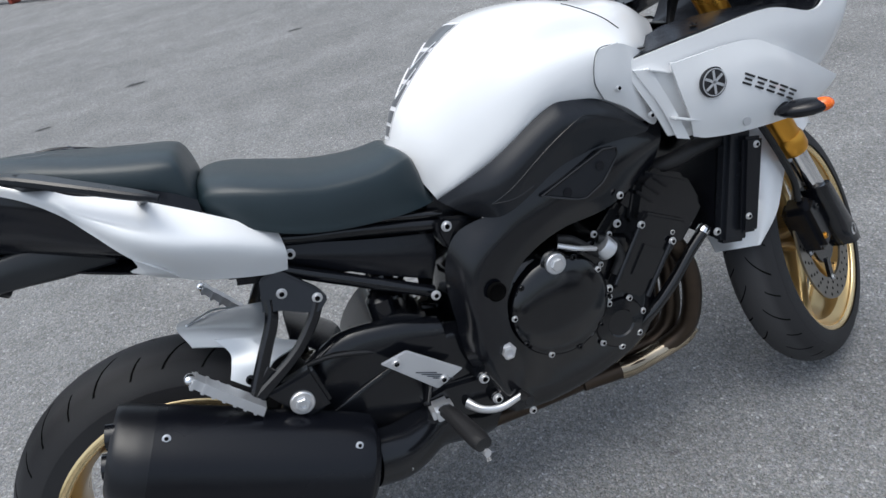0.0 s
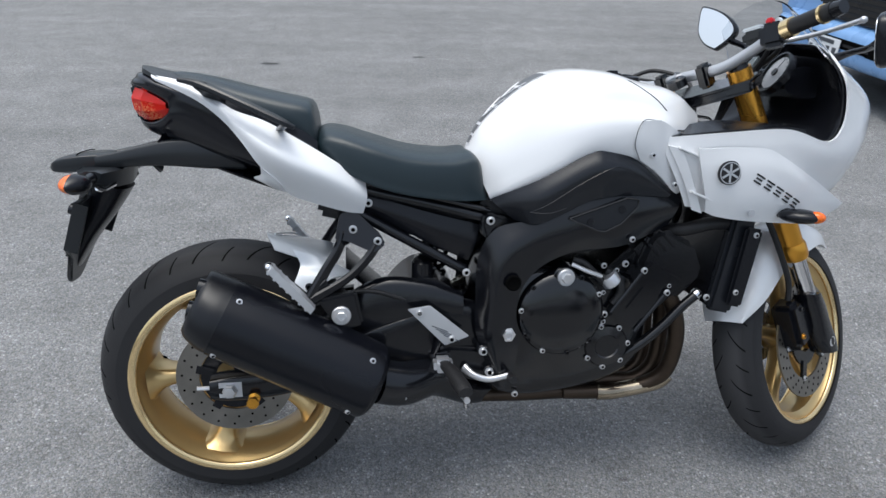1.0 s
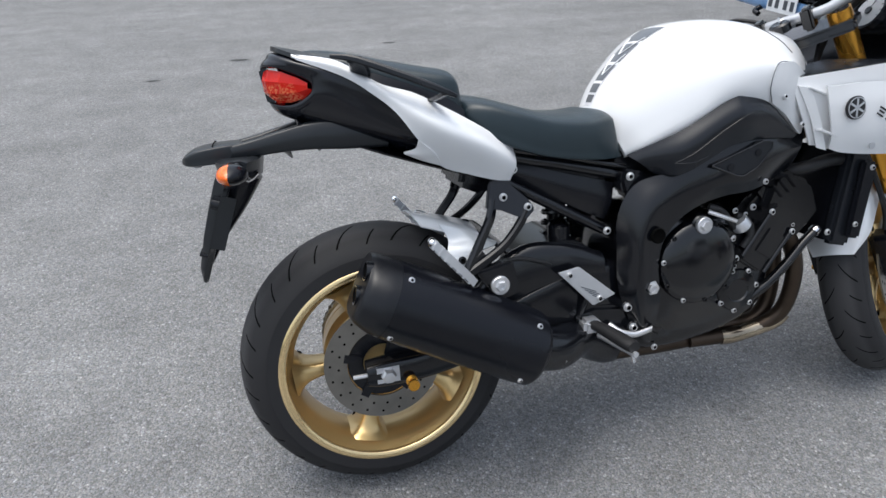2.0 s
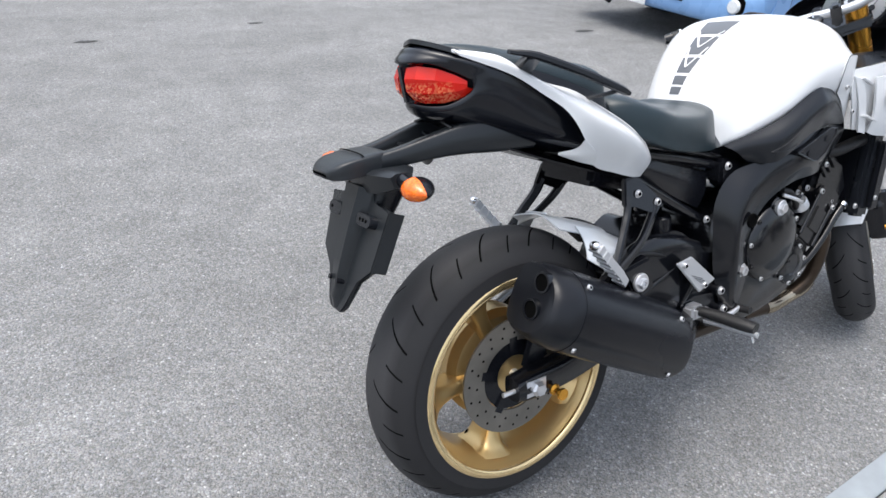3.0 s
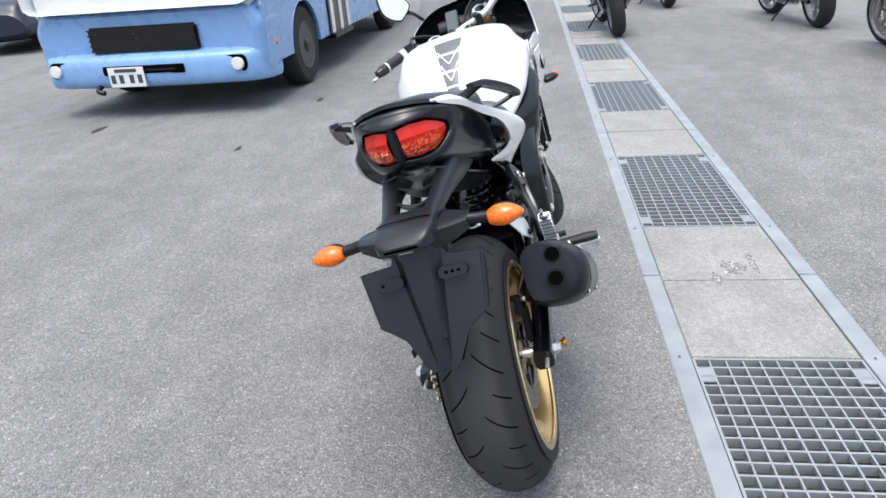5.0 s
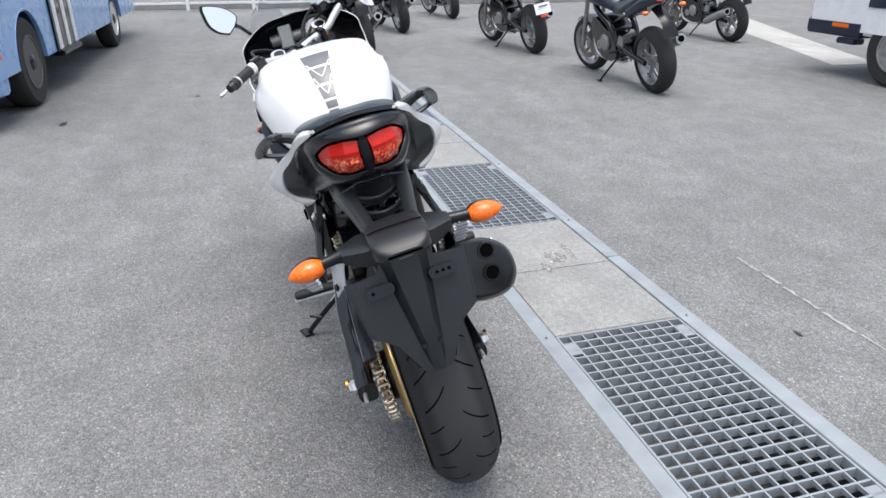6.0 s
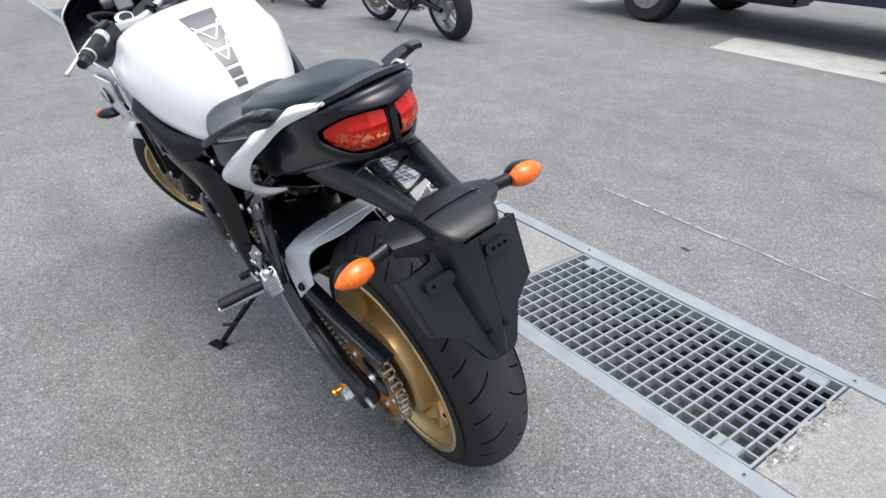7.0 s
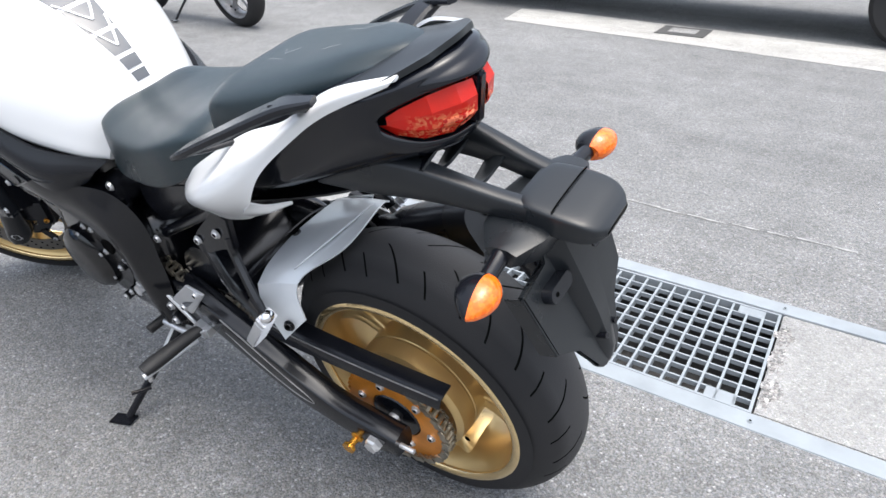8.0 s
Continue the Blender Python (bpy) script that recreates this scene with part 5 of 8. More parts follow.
LAMP = [(-0.172, 0, 0.972), (-0.163, 0.036, 0.974), (-0.138, 0.062, 0.968), (-0.090, 0.084, 0.943), (-0.084, 0.088, 0.931), (-0.090, 0.084, 0.918), (-0.119, 0.062, 0.901), (-0.147, 0.036, 0.900), (-0.162, 0, 0.905)]
RIM = [(-0.168, 0, 0.990), (-0.160, 0.042, 0.988), (-0.130, 0.078, 0.977), (-0.086, 0.098, 0.950), (-0.077, 0.102, 0.931), (-0.085, 0.098, 0.910), (-0.114, 0.074, 0.888), (-0.146, 0.040, 0.884), (-0.160, 0, 0.887)]
tail = part("tail_core", body([tail_half(0.022, 0.99, LAMP), tail_half(0.005, 1.02, LAMP), tail_half(-0.004, 1.07, LAMP), RIM,
    [(-0.140, 0, 1.002), (-0.130, 0.052, 0.996), (-0.098, 0.094, 0.976), (-0.052, 0.110, 0.948), (-0.042, 0.111, 0.926), (-0.052, 0.105, 0.898), (-0.087, 0.078, 0.872), (-0.120, 0.040, 0.868), (-0.135, 0, 0.870)],
    [(0.000, 0, 0.975), (0.000, 0.070, 0.968), (0.008, 0.116, 0.944), (0.022, 0.122, 0.914), (0.026, 0.120, 0.884), (0.016, 0.112, 0.852), (-0.005, 0.082, 0.832), (-0.025, 0.040, 0.828), (-0.030, 0, 0.830)],
    [(0.100, 0, 0.930), (0.100, 0.080, 0.920), (0.100, 0.130, 0.888), (0.104, 0.138, 0.862), (0.108, 0.137, 0.836), (0.108, 0.131, 0.808), (0.095, 0.090, 0.792), (0.080, 0.040, 0.786), (0.075, 0, 0.788)],
    [(0.200, 0, 0.870), (0.200, 0.080, 0.865), (0.200, 0.126, 0.845), (0.200, 0.132, 0.825), (0.200, 0.130, 0.800), (0.200, 0.122, 0.772), (0.200, 0.090, 0.762), (0.200, 0.040, 0.758), (0.200, 0, 0.758)]], 60, 72), TAIL_BLACK, bike, "black plastic tail shell round the lamp")
part("lamp_divider", box((-0.168, 0, 0.938), (0.020, 0.018, 0.072), 0.004, (0, -8, 0)), TAIL_BLACK, tail)
part("tail_cap", skin([[(-0.140, -0.050, 1.009), (-0.152, 0, 1.016), (-0.140, 0.050, 1.009)], [(-0.112, -0.082, 0.996), (-0.120, 0, 1.009), (-0.112, 0.082, 0.996)], [(-0.080, -0.100, 0.982), (-0.085, 0, 1.000), (-0.080, 0.100, 0.982)], [(-0.03, -0.110, 0.966), (-0.03, 0, 0.982), (-0.03, 0.110, 0.966)], [(0.03, -0.122, 0.940), (0.03, 0, 0.955), (0.03, 0.122, 0.940)]], 22, 16, 0.008), TAIL_PLASTIC, tail, "dark satin plastic tail cap")
for s, side in SIDES:
    pan = [[(-0.117, s * 0.080, 0.996), (-0.114, s * 0.088, 0.991), (-0.108, s * 0.090, 0.984)],
           [(-0.040, s * 0.105, 0.980), (-0.034, s * 0.122, 0.967), (-0.024, s * 0.124, 0.946)],
           [(0.010, s * 0.114, 0.952), (0.018, s * 0.142, 0.934), (0.028, s * 0.148, 0.908)],
           [(0.050, s * 0.126, 0.926), (0.058, s * 0.174, 0.904), (0.064, s * 0.178, 0.872)],
           [(0.110, s * 0.138, 0.905), (0.112, s * 0.206, 0.864), (0.101, s * 0.182, 0.818)],
           [(0.170, s * 0.144, 0.872), (0.166, s * 0.214, 0.828), (0.150, s * 0.154, 0.757)],
           [(0.235, s * 0.150, 0.832), (0.230, s * 0.196, 0.794), (0.210, s * 0.152, 0.732)],
           [(0.290, s * 0.148, 0.794), (0.287, s * 0.168, 0.758), (0.272, s * 0.140, 0.711)],
           [(0.313, s * 0.140, 0.775), (0.315, s * 0.151, 0.741), (0.306, s * 0.132, 0.705)]]
    part("tail_panel", skin(pan, 56, 18, 0.005), WHITE, bike, "glossy white tail panel")
    lip = [[(0.152, s * 0.154, 0.7565), (0.134, s * 0.178, 0.786), (0.102, s * 0.182, 0.816)],
           [(0.116, s * 0.143, 0.769), (0.107, s * 0.158, 0.782), (0.099, s * 0.160, 0.798)],
           [(0.082, s * 0.1285, 0.7845), (0.081, s * 0.129, 0.7865), (0.0805, s * 0.129, 0.7885)]]
    part("tail_panel_lip", skin(lip, 18, 10, 0.003), WHITE, bike)
    lens_rows = []
    for x, y, top, bot, proud in ((-0.172, 0.010, 0.967, 0.908, 0.007), (-0.164, 0.036, 0.970, 0.903, 0.009), (-0.139, 0.063, 0.964, 0.903, 0.008), (-0.108, 0.079, 0.950, 0.910, 0.004), (-0.089, 0.087, 0.939, 0.924, 0.001)):
        back = (0.967 - top) * -0.10
        lens_rows.append([(x + back, s * y, top), (x + back - proud, s * (y + proud * 0.4), top * 0.68 + bot * 0.32), (x + back - proud * 0.6, s * (y + proud * 0.3), top * 0.30 + bot * 0.70), (x + 0.012, s * y * 0.985, bot)])
    lens_mesh = grid_mesh(np.array(lens_rows))
    bmesh.ops.solidify(lens_mesh, geom=lens_mesh.faces[:], thickness=0.004)
    lens = part("tail_lamp_lens", lens_mesh, RED_LENS, tail, "faceted red tail lamp lens", sharp=12)
    bpy.context.view_layer.update()
    # patch laid on the lens, reflector glints painted into its cells
    cells = [[onto(lens, (-0.40, s * y, z), (1, 0, 0), 0.0012) for z in (0.911, 0.918, 0.926, 0.933)] for y in (0.016, 0.026, 0.036, 0.046, 0.056)]
    if all(q is not None for row in cells for q in row):
        part("reflex_field", skin([[tuple(q) for q in row] for row in cells], 12, 8, 0.0008), RED_CELLS, tail, "reflector cells on the lens with their sparkle painted in")
    # grab handle
    grab = part("grab_handle", bar([(-0.046, s * 0.150, 0.986), (0.000, s * 0.166, 0.976), (0.080, s * 0.194, 0.942), (0.148, s * 0.211, 0.910), (0.176, s * 0.213, 0.896)], (0.018, 0.030, 0.030, 0.026, 0.018), (0.008, 0.013, 0.013, 0.012, 0.008), 24), GREY_PLASTIC, bike, "dark grey passenger grab handle")
    part("handle_block", bar([(0.012, s * 0.112, 0.952), (0.006, s * 0.140, 0.966), (-0.004, s * 0.168, 0.976)], (0.040, 0.036, 0.030), (0.022, 0.018, 0.012), 8), GREY_PLASTIC, grab)
    part("handle_leg", bar([(0.158, s * 0.204, 0.902), (0.150, s * 0.180, 0.895), (0.142, s * 0.146, 0.888)], (0.016, 0.016, 0.016), (0.008, 0.008, 0.008), 10), GREY_PLASTIC, grab)
    # undertail arms
    arm = [(0.06, s * 0.068, 0.826), (-0.02, s * 0.065, 0.832), (-0.09, s * 0.060, 0.834), (-0.15, s * 0.054, 0.828), (-0.21, s * 0.046, 0.819), (-0.268, s * 0.038, 0.813)]
    part("plate_arm", bar(arm, (0.046, 0.042, 0.034, 0.028, 0.026, 0.026), (0.056, 0.062, 0.056, 0.044, 0.034, 0.026), 30, 0.16), TAIL_PLASTIC, bike, "dark plastic undertail arm", sharp=50)
    # rear indicators
    ind = part("rear_indicator", tube([(-0.248, s * 0.100, 0.789), (-0.250, s * 0.125, 0.787), (-0.252, s * 0.152, 0.785)], [0.013, 0.0115, 0.012], 14, 10), BLACK, bike, "amber rear indicator on a short black stalk")
    for nm, lo, hi, mt, lb in (("indicator_body", 0.0, 180.0, BLACK, ""), ("indicator_lens", 180.0, 360.0, AMBER_LENS, "amber lens")):
        pod = []
        for y, r, dz in ((0.146, 0.0120, 0.0), (0.152, 0.0160, 0.0), (0.162, 0.0195, 0.001), (0.176, 0.0205, 0.001), (0.192, 0.0165, 0.001), (0.205, 0.0095, 0.0), (0.2125, 0.0025, -0.001)):
            deep = 1.25 if lo else 1.55
            pod.append([(-0.256 - 0.006 * (y - 0.146) / 0.066 + deep * r * math.sin(radians(a)), s * y, 0.785 + dz + r * math.cos(radians(a))) for a in np.linspace(lo, hi, 13)])
        part(nm, grid_mesh(spline(np.array(pod), 22), True, True), mt, ind, lb)
for x, z in ((-0.098, 0.832), (-0.158, 0.822)):
    part("plate_arm_web", skin([[(x - 0.024, -0.05, z + 0.014), (x - 0.014, 0, z - 0.006), (x - 0.024, 0.05, z + 0.014)], [(x - 0.004, -0.05, z + 0.008), (x + 0.004, 0, z - 0.018), (x - 0.004, 0.05, z + 0.008)], [(x + 0.016, -0.05, z - 0.010), (x + 0.022, 0, z - 0.036), (x + 0.016, 0.05, z - 0.010)]], 10, 14, 0.004), TAIL_PLASTIC, bike)


def housing_half(x, w, b, t):
    return [(x, 0, t), (x, w * 0.7, t - 0.0005), (x, w * 0.95, t - 0.003), (x, w, t - 0.009), (x, w * 0.99, b + 0.008), (x, w * 0.90, b), (x, 0, b)]


endplate = part("plate_lamp_housing", body([housing_half(-0.238, 0.044, 0.800, 0.829), housing_half(-0.255, 0.052, 0.797, 0.832), housing_half(-0.295, 0.056, 0.794, 0.830), housing_half(-0.328, 0.054, 0.793, 0.825), housing_half(-0.346, 0.046, 0.794, 0.817), housing_half(-0.356, 0.032, 0.797, 0.809)], 30, 36), TAIL_PLASTIC, bike, "dark plastic number plate lamp housing")
part("joint", tube([(-0.292, -0.0525, 0.8300), (-0.292, -0.035, 0.8326), (-0.292, 0, 0.8332), (-0.292, 0.035, 0.8326), (-0.292, 0.0525, 0.8300)], 0.0012, 6, 20), VOID, endplate)
part("plate_lamp", box((-0.330, 0, 0.791), (0.018, 0.03, 0.010), 0.002), DIAL, endplate)
part("indicator_bridge", facets([[(x0, y, z1), (x0 - 0.008, y, z0), (x1 + 0.008, y, z0), (x1, y, z1), (x1 + 0.012, y, z1 + 0.005), (x0 - 0.012, y, z1 + 0.005)] for y, x0, x1, z0, z1 in ((-0.108, -0.228, -0.272, 0.776, 0.797), (-0.070, -0.205, -0.290, 0.764, 0.799), (0, -0.195, -0.300, 0.760, 0.800), (0.070, -0.205, -0.290, 0.764, 0.799), (0.108, -0.228, -0.272, 0.776, 0.797))]), TAIL_PLASTIC, bike)
# number plate bracket, with no plate on it
ptop, pbot = Vector((-0.272, 0, 0.765)), Vector((-0.345, 0, 0.572))
pd = (pbot - ptop)
pl = pd.length
pd.normalize()
pn = Vector((pd.z, 0, -pd.x))


def on_plate(u, v, w):
    q = ptop + pd * (v * 1.09) + pn * w
    return (q.x, u, q.z)


outline = [(-0.050, -0.004), (0.050, -0.004), (0.053, 0.022), (0.121, 0.024), (0.106, 0.127), (0.060, 0.152), (0.036, 0.207), (0.022, 0.219)]
outline = outline + [(-u, v) for u, v in outline[::-1]][:-2]
plate = part("plate_bracket", prism(outline, -0.008, 0.004, 0.003, on_plate), TAIL_PLASTIC, bike, "empty black plastic number plate bracket")
part("ridge", facets([[on_plate(-b_, v, 0.003), on_plate(-a_, v, 0.003 + h), on_plate(a_, v, 0.003 + h), on_plate(b_, v, 0.003), on_plate(b_, v, -0.002), on_plate(-b_, v, -0.002)] for v, a_, b_, h in ((0.0, 0.028, 0.048, 0.022), (0.06, 0.022, 0.040, 0.022), (0.13, 0.014, 0.029, 0.019), (0.195, 0.007, 0.018, 0.012), (0.214, 0.005, 0.013, 0.003))]), TAIL_PLASTIC, plate)
for s, side in SIDES:
    part("ear_fold", prism([(s * 0.1185, 0.026), (s * 0.1225, 0.024), (s * 0.1075, 0.127), (s * 0.103, 0.126)], -0.026, 0.003, 0.001, on_plate), TAIL_PLASTIC, plate)
part("upright", loft([[on_plate(-w, v, 0.0), on_plate(w, v, 0.0), on_plate(w * 0.9, v, -d), on_plate(-w * 0.9, v, -d)] for v, w, d in ((-0.01, 0.052, 0.060), (0.05, 0.045, 0.045), (0.12, 0.035, 0.022), (0.19, 0.022, 0.006))], 14, 20), BLACK, plate)
for s, side in SIDES:
    pts = [(u + s * 0.062, v + 0.050) for u, v in rounded(0.056, 0.021, 0.010)]
    lug = part("plate_lug", prism(pts, 0.003, 0.020, 0.002, on_plate), GREY_PLASTIC, plate, "slotted rubber plate mount")
    for d in (-0.012, 0.0, 0.012) if s < 0 else (0.014,):
        # thin black tabs paint the shade in the mount's slots
        part("lug_hole", prism([(u + s * 0.062 + d, v + 0.050) for u, v in rounded(0.007, 0.006, 0.0029)], 0.0195, 0.0206, 0, on_plate), VOID, lug)
bolt(plate, on_plate(0, 0.165, 0.010), on_plate(0, 0, 1) and tuple(pn), 0.006, SATIN)
part("tail_stud", tube([on_plate(0.016, 0.165, 0.004), on_plate(0.016, 0.165, 0.022)], 0.005, 8), BLACK, plate)
part("tail_stud", tube([on_plate(-0.016, 0.165, 0.004), on_plate(-0.016, 0.165, 0.022)], 0.005, 8), BLACK, plate)
part("cable_clip", tube([(-0.215, -0.075, 0.772), (-0.228, -0.105, 0.765), (-0.235, -0.120, 0.770)], 0.006, 8, 8), CHROME, bike)
part("cable_clip", tube([(-0.215, 0.075, 0.772), (-0.228, 0.105, 0.765), (-0.235, 0.120, 0.770)], 0.006, 8, 8), CHROME, bike)

# foot pegs, hangers, pedals, stand
for s, side in SIDES:
    hang_plane = lambda u, v, w, s=s: (u, s * (0.135 + (0.69 - v) * 0.288) + w, v)
    hang = part("peg_hanger", prism([(0.256, 0.706), (0.289, 0.712), (0.342, 0.660), (0.352, 0.640), (0.330, 0.622), (0.306, 0.632), (0.276, 0.650), (0.243, 0.652)], -0.007, 0.007, 0.003, hang_plane), SATIN, bike, "forked black passenger peg hanger")
    part("hanger_leg", bar([(0.262, s * 0.140, 0.668), (0.250, s * 0.151, 0.632), (0.220, s * 0.167, 0.586), (0.186, s * 0.182, 0.530)], (0.015, 0.015, 0.015, 0.016), (0.026, 0.022, 0.022, 0.026), 22), SATIN, hang)
    part("hanger_leg", bar([(0.334, s * 0.149, 0.640), (0.310, s * 0.158, 0.608), (0.265, s * 0.171, 0.569), (0.190, s * 0.182, 0.528)], (0.015, 0.015, 0.015, 0.016), (0.020, 0.019, 0.018, 0.022), 22), SATIN, hang)
    part("hanger_web", bar([(0.228, s * 0.1725, 0.560), (0.206, s * 0.178, 0.545), (0.188, s * 0.182, 0.530)], (0.007, 0.007, 0.007), (0.030, 0.022, 0.012), 8), SATIN, hang)
    bolt(hang, (0.283, s * 0.148, 0.674), (0, s, 0), 0.008)
    bolt(hang, (0.335, s * 0.155, 0.648), (0, s, 0), 0.008)
    run_p = ((0.192, 0.196, 0.512), (0.170, 0.200, 0.540), (0.130, 0.203, 0.585), (0.108, 0.204, 0.612)) if s < 0 else ((0.205, 0.205, 0.505), (0.180, 0.214, 0.535), (0.145, 0.220, 0.580), (0.112, 0.222, 0.622))
    peg = part("passenger_peg", facets([[(x + 0.006, s * (y - h), z + 0.007), (x + 0.006, s * (y + h), z + 0.007), (x - 0.004, s * (y + h), z - 0.006), (x - 0.004, s * (y - h), z - 0.006)] for (x, y, z), h in zip(run_p, (0.014, 0.015, 0.013, 0.011))]), SILVER, bike, "ribbed aluminium passenger foot peg, folded up")
    for k in range(7):
        f = k / 6
        c = Vector(run_p[0]).lerp(Vector(run_p[-1]), 0.1 + 0.85 * f)
        part("peg_rib", box((c.x, s * c.y, c.z), (0.006, 0.030, 0.020), 0.001, (0, 45, 0)), SILVER, peg)
    part("peg_end", egg((run_p[-1][0], s * run_p[-1][1], run_p[-1][2]), (0.010, 0.013, 0.010), 14), CHROME, peg)
    # rider pegs
    rp = part("rider_peg", tube([(0.480, s * 0.160, 0.354), (0.492, s * 0.205, 0.352), (0.504, s * 0.275, 0.349), (0.508, s * 0.300, 0.348)], [0.014, 0.017, 0.019, 0.016], 12, 16, 0.75), RUBBER, bike, "black rubber rider foot peg")
    part("peg_pivot", box((0.478, s * 0.155, 0.350), (0.044, 0.040, 0.034), 0.008), SILVER, rp)
    part("peg_bar", tube([(0.488, s * 0.180, 0.332), (0.510, s * 0.305, 0.332)], 0.007, 8), SILVER, rp)
    part("peg_feeler", tube([(0.508, s * 0.292, 0.334), (0.510, s * 0.296, 0.312)], 0.0055, 8), CHROME, rp)
    brk = part("peg_bracket", prism([(0.44, 0.375), (0.50, 0.385), (0.60, 0.372), (0.622, 0.355), (0.622, 0.285), (0.595, 0.280), (0.52, 0.315), (0.45, 0.325)], s * 0.118, s * 0.140, 0.008), SATIN, bike, "black rider peg bracket")
    for x, z in ((0.573, 0.378), (0.588, 0.325)):
        part("bracket_boss", lathe([(0.015, -0.030), (0.014, -0.002), (0.012, 0.0)], 18), SATIN, brk, "", pose(x, s * 0.157, z, 0, 0, 180 if s < 0 else 0))
        bolt(brk, (x, s * 0.157, z), (0, s, 0), 0.0095)
    part("heel_stay", tube([(0.46, s * 0.13, 0.365), (0.475, s * 0.145, 0.42), (0.48, s * 0.150, 0.45)], 0.010, 10, 10), SATIN, brk)
    hp = part("heel_plate", prism([(0.397, 0.491), (0.448, 0.498), (0.538, 0.420), (0.482, 0.400)], s * 0.160, s * 0.166, 0.002), SILVER, bike, "ribbed bright aluminium heel plate")
    for k in range(4):
        part("heel_groove", box((0.470 + 0.009 * k, s * 0.1668, 0.442 - 0.008 * k), (0.040, 0.0012, 0.0016), 0, (0, 24, 0)), GREY_PRINT, hp)
    bolt(hp, (0.424, s * 0.166, 0.482), (0, s, 0), 0.008)
    bolt(hp, (0.497, s * 0.166, 0.416), (0, s, 0), 0.008)
part("brake_pedal", tube([(0.530, -0.145, 0.334), (0.550, -0.165, 0.322), (0.585, -0.172, 0.313), (0.630, -0.172, 0.320)], [0.009, 0.0065, 0.006, 0.0055], 12, 18, 1.3), STEEL, bike, "polished rear brake pedal")
part("pedal_tip", tube([(0.632, -0.158, 0.318), (0.636, -0.200, 0.320)], 0.009, 12), RUBBER, bike)
bolt(bike, (0.655, -0.140, 0.255), (0, -1, 0), 0.007)
part("gear_lever", tube([(0.50, 0.150, 0.315), (0.56, 0.160, 0.300), (0.64, 0.165, 0.305)], 0.007, 10, 10), SILVER, bike, "gear shift lever")
part("lever_tip", tube([(0.642, 0.150, 0.305), (0.645, 0.200, 0.305)], 0.011, 12), RUBBER, bike)
part("shift_rod", tube([(0.52, 0.150, 0.335), (0.585, 0.155, 0.430)], 0.005, 8), STEEL, bike)
# side stand, foot on the ground
part("side_stand", tube([(0.615, 0.105, 0.305), (0.645, 0.180, 0.230), (0.678, 0.268, 0.150), (0.700, 0.325, 0.096)], [0.013, 0.010, 0.009, 0.009], 12, 16), BLACK, bike, "black steel side stand")
part("stand_foot", box((0.712, 0.336, 0.0900), (0.060, 0.034, 0.006), 0.002, (LEAN, 0, 20)), BLACK, bike)
part("stand_spur", tube([(0.655, 0.262, 0.160), (0.672, 0.300, 0.172)], 0.005, 8), BLACK, bike)
part("stand_spring", tube([(0.628, 0.120, 0.300), (0.660, 0.225, 0.190)], 0.007, 8), STEEL, bike)
# ---- front end: all that turns with the bars is built straight and then turned to full left lock ----
RAKE, STEER = 25.0, 33.25
ax_s = Vector((-math.sin(radians(RAKE)), 0, math.cos(radians(RAKE))))
A0 = Vector((WB - 0.028 * math.cos(radians(RAKE)), 0, FZ - 0.028 * math.sin(radians(RAKE))))
STEERED = Matrix.Translation(A0) @ Matrix.Rotation(radians(STEER), 4, ax_s) @ Matrix.Translation(-A0)


def at_axis(z, off=0.0):
    """A point on the fork's line (off ahead of it) at the height z."""
    return WB - (z - FZ) * math.tan(radians(RAKE)) + off


FM = STEERED @ Matrix.Translation((WB, 0, FZ))
front_rim = cast_wheel("front_wheel", bike, GOLD, "gold five-spoke cast front wheel", FM, 0.231, 0.051, 5, 20, 0.045, 0.045, 0.046, 0.036, flare=1.6)
part("tyre", tyre_mesh(0.2965, 0.060, 0.237), TYRE_FRONT, front_rim, "black front tyre with rain grooves")
for s, side in SIDES:
    part("brake_disc", disc_mesh(0.105, 0.155, s * 0.062), DISC, front_rim, "drilled front brake disc")
    tagged(part("drilling_shade", drill_mesh(0.110, 0.152, s * 0.062, 3, 24, 0.0038, 10), VOID, front_rim), kind="stuff")
    bm = lathe([(0.035, s * 0.05), (0.070, s * 0.056), (0.070, s * 0.062), (0.035, s * 0.062)], 30, closed=True)
    for k in range(5):
        a = radians(72 * k + 40)
        bm = join(bm, prism([(0.06 * math.cos(a - 0.2), 0.06 * math.sin(a - 0.2)), (0.110 * math.cos(a - 0.10), 0.110 * math.sin(a - 0.10)), (0.110 * math.cos(a + 0.10), 0.110 * math.sin(a + 0.10)), (0.06 * math.cos(a + 0.2), 0.06 * math.sin(a + 0.2))], s * 0.058, s * 0.066, 0.001))
    part("disc_carrier", bm, SATIN, front_rim)
    for k in range(5):
        a = radians(72 * k + 40)
        bolt(front_rim, (0.105 * math.cos(a), s * 0.066, 0.105 * math.sin(a)), (0, s, 0), 0.006)

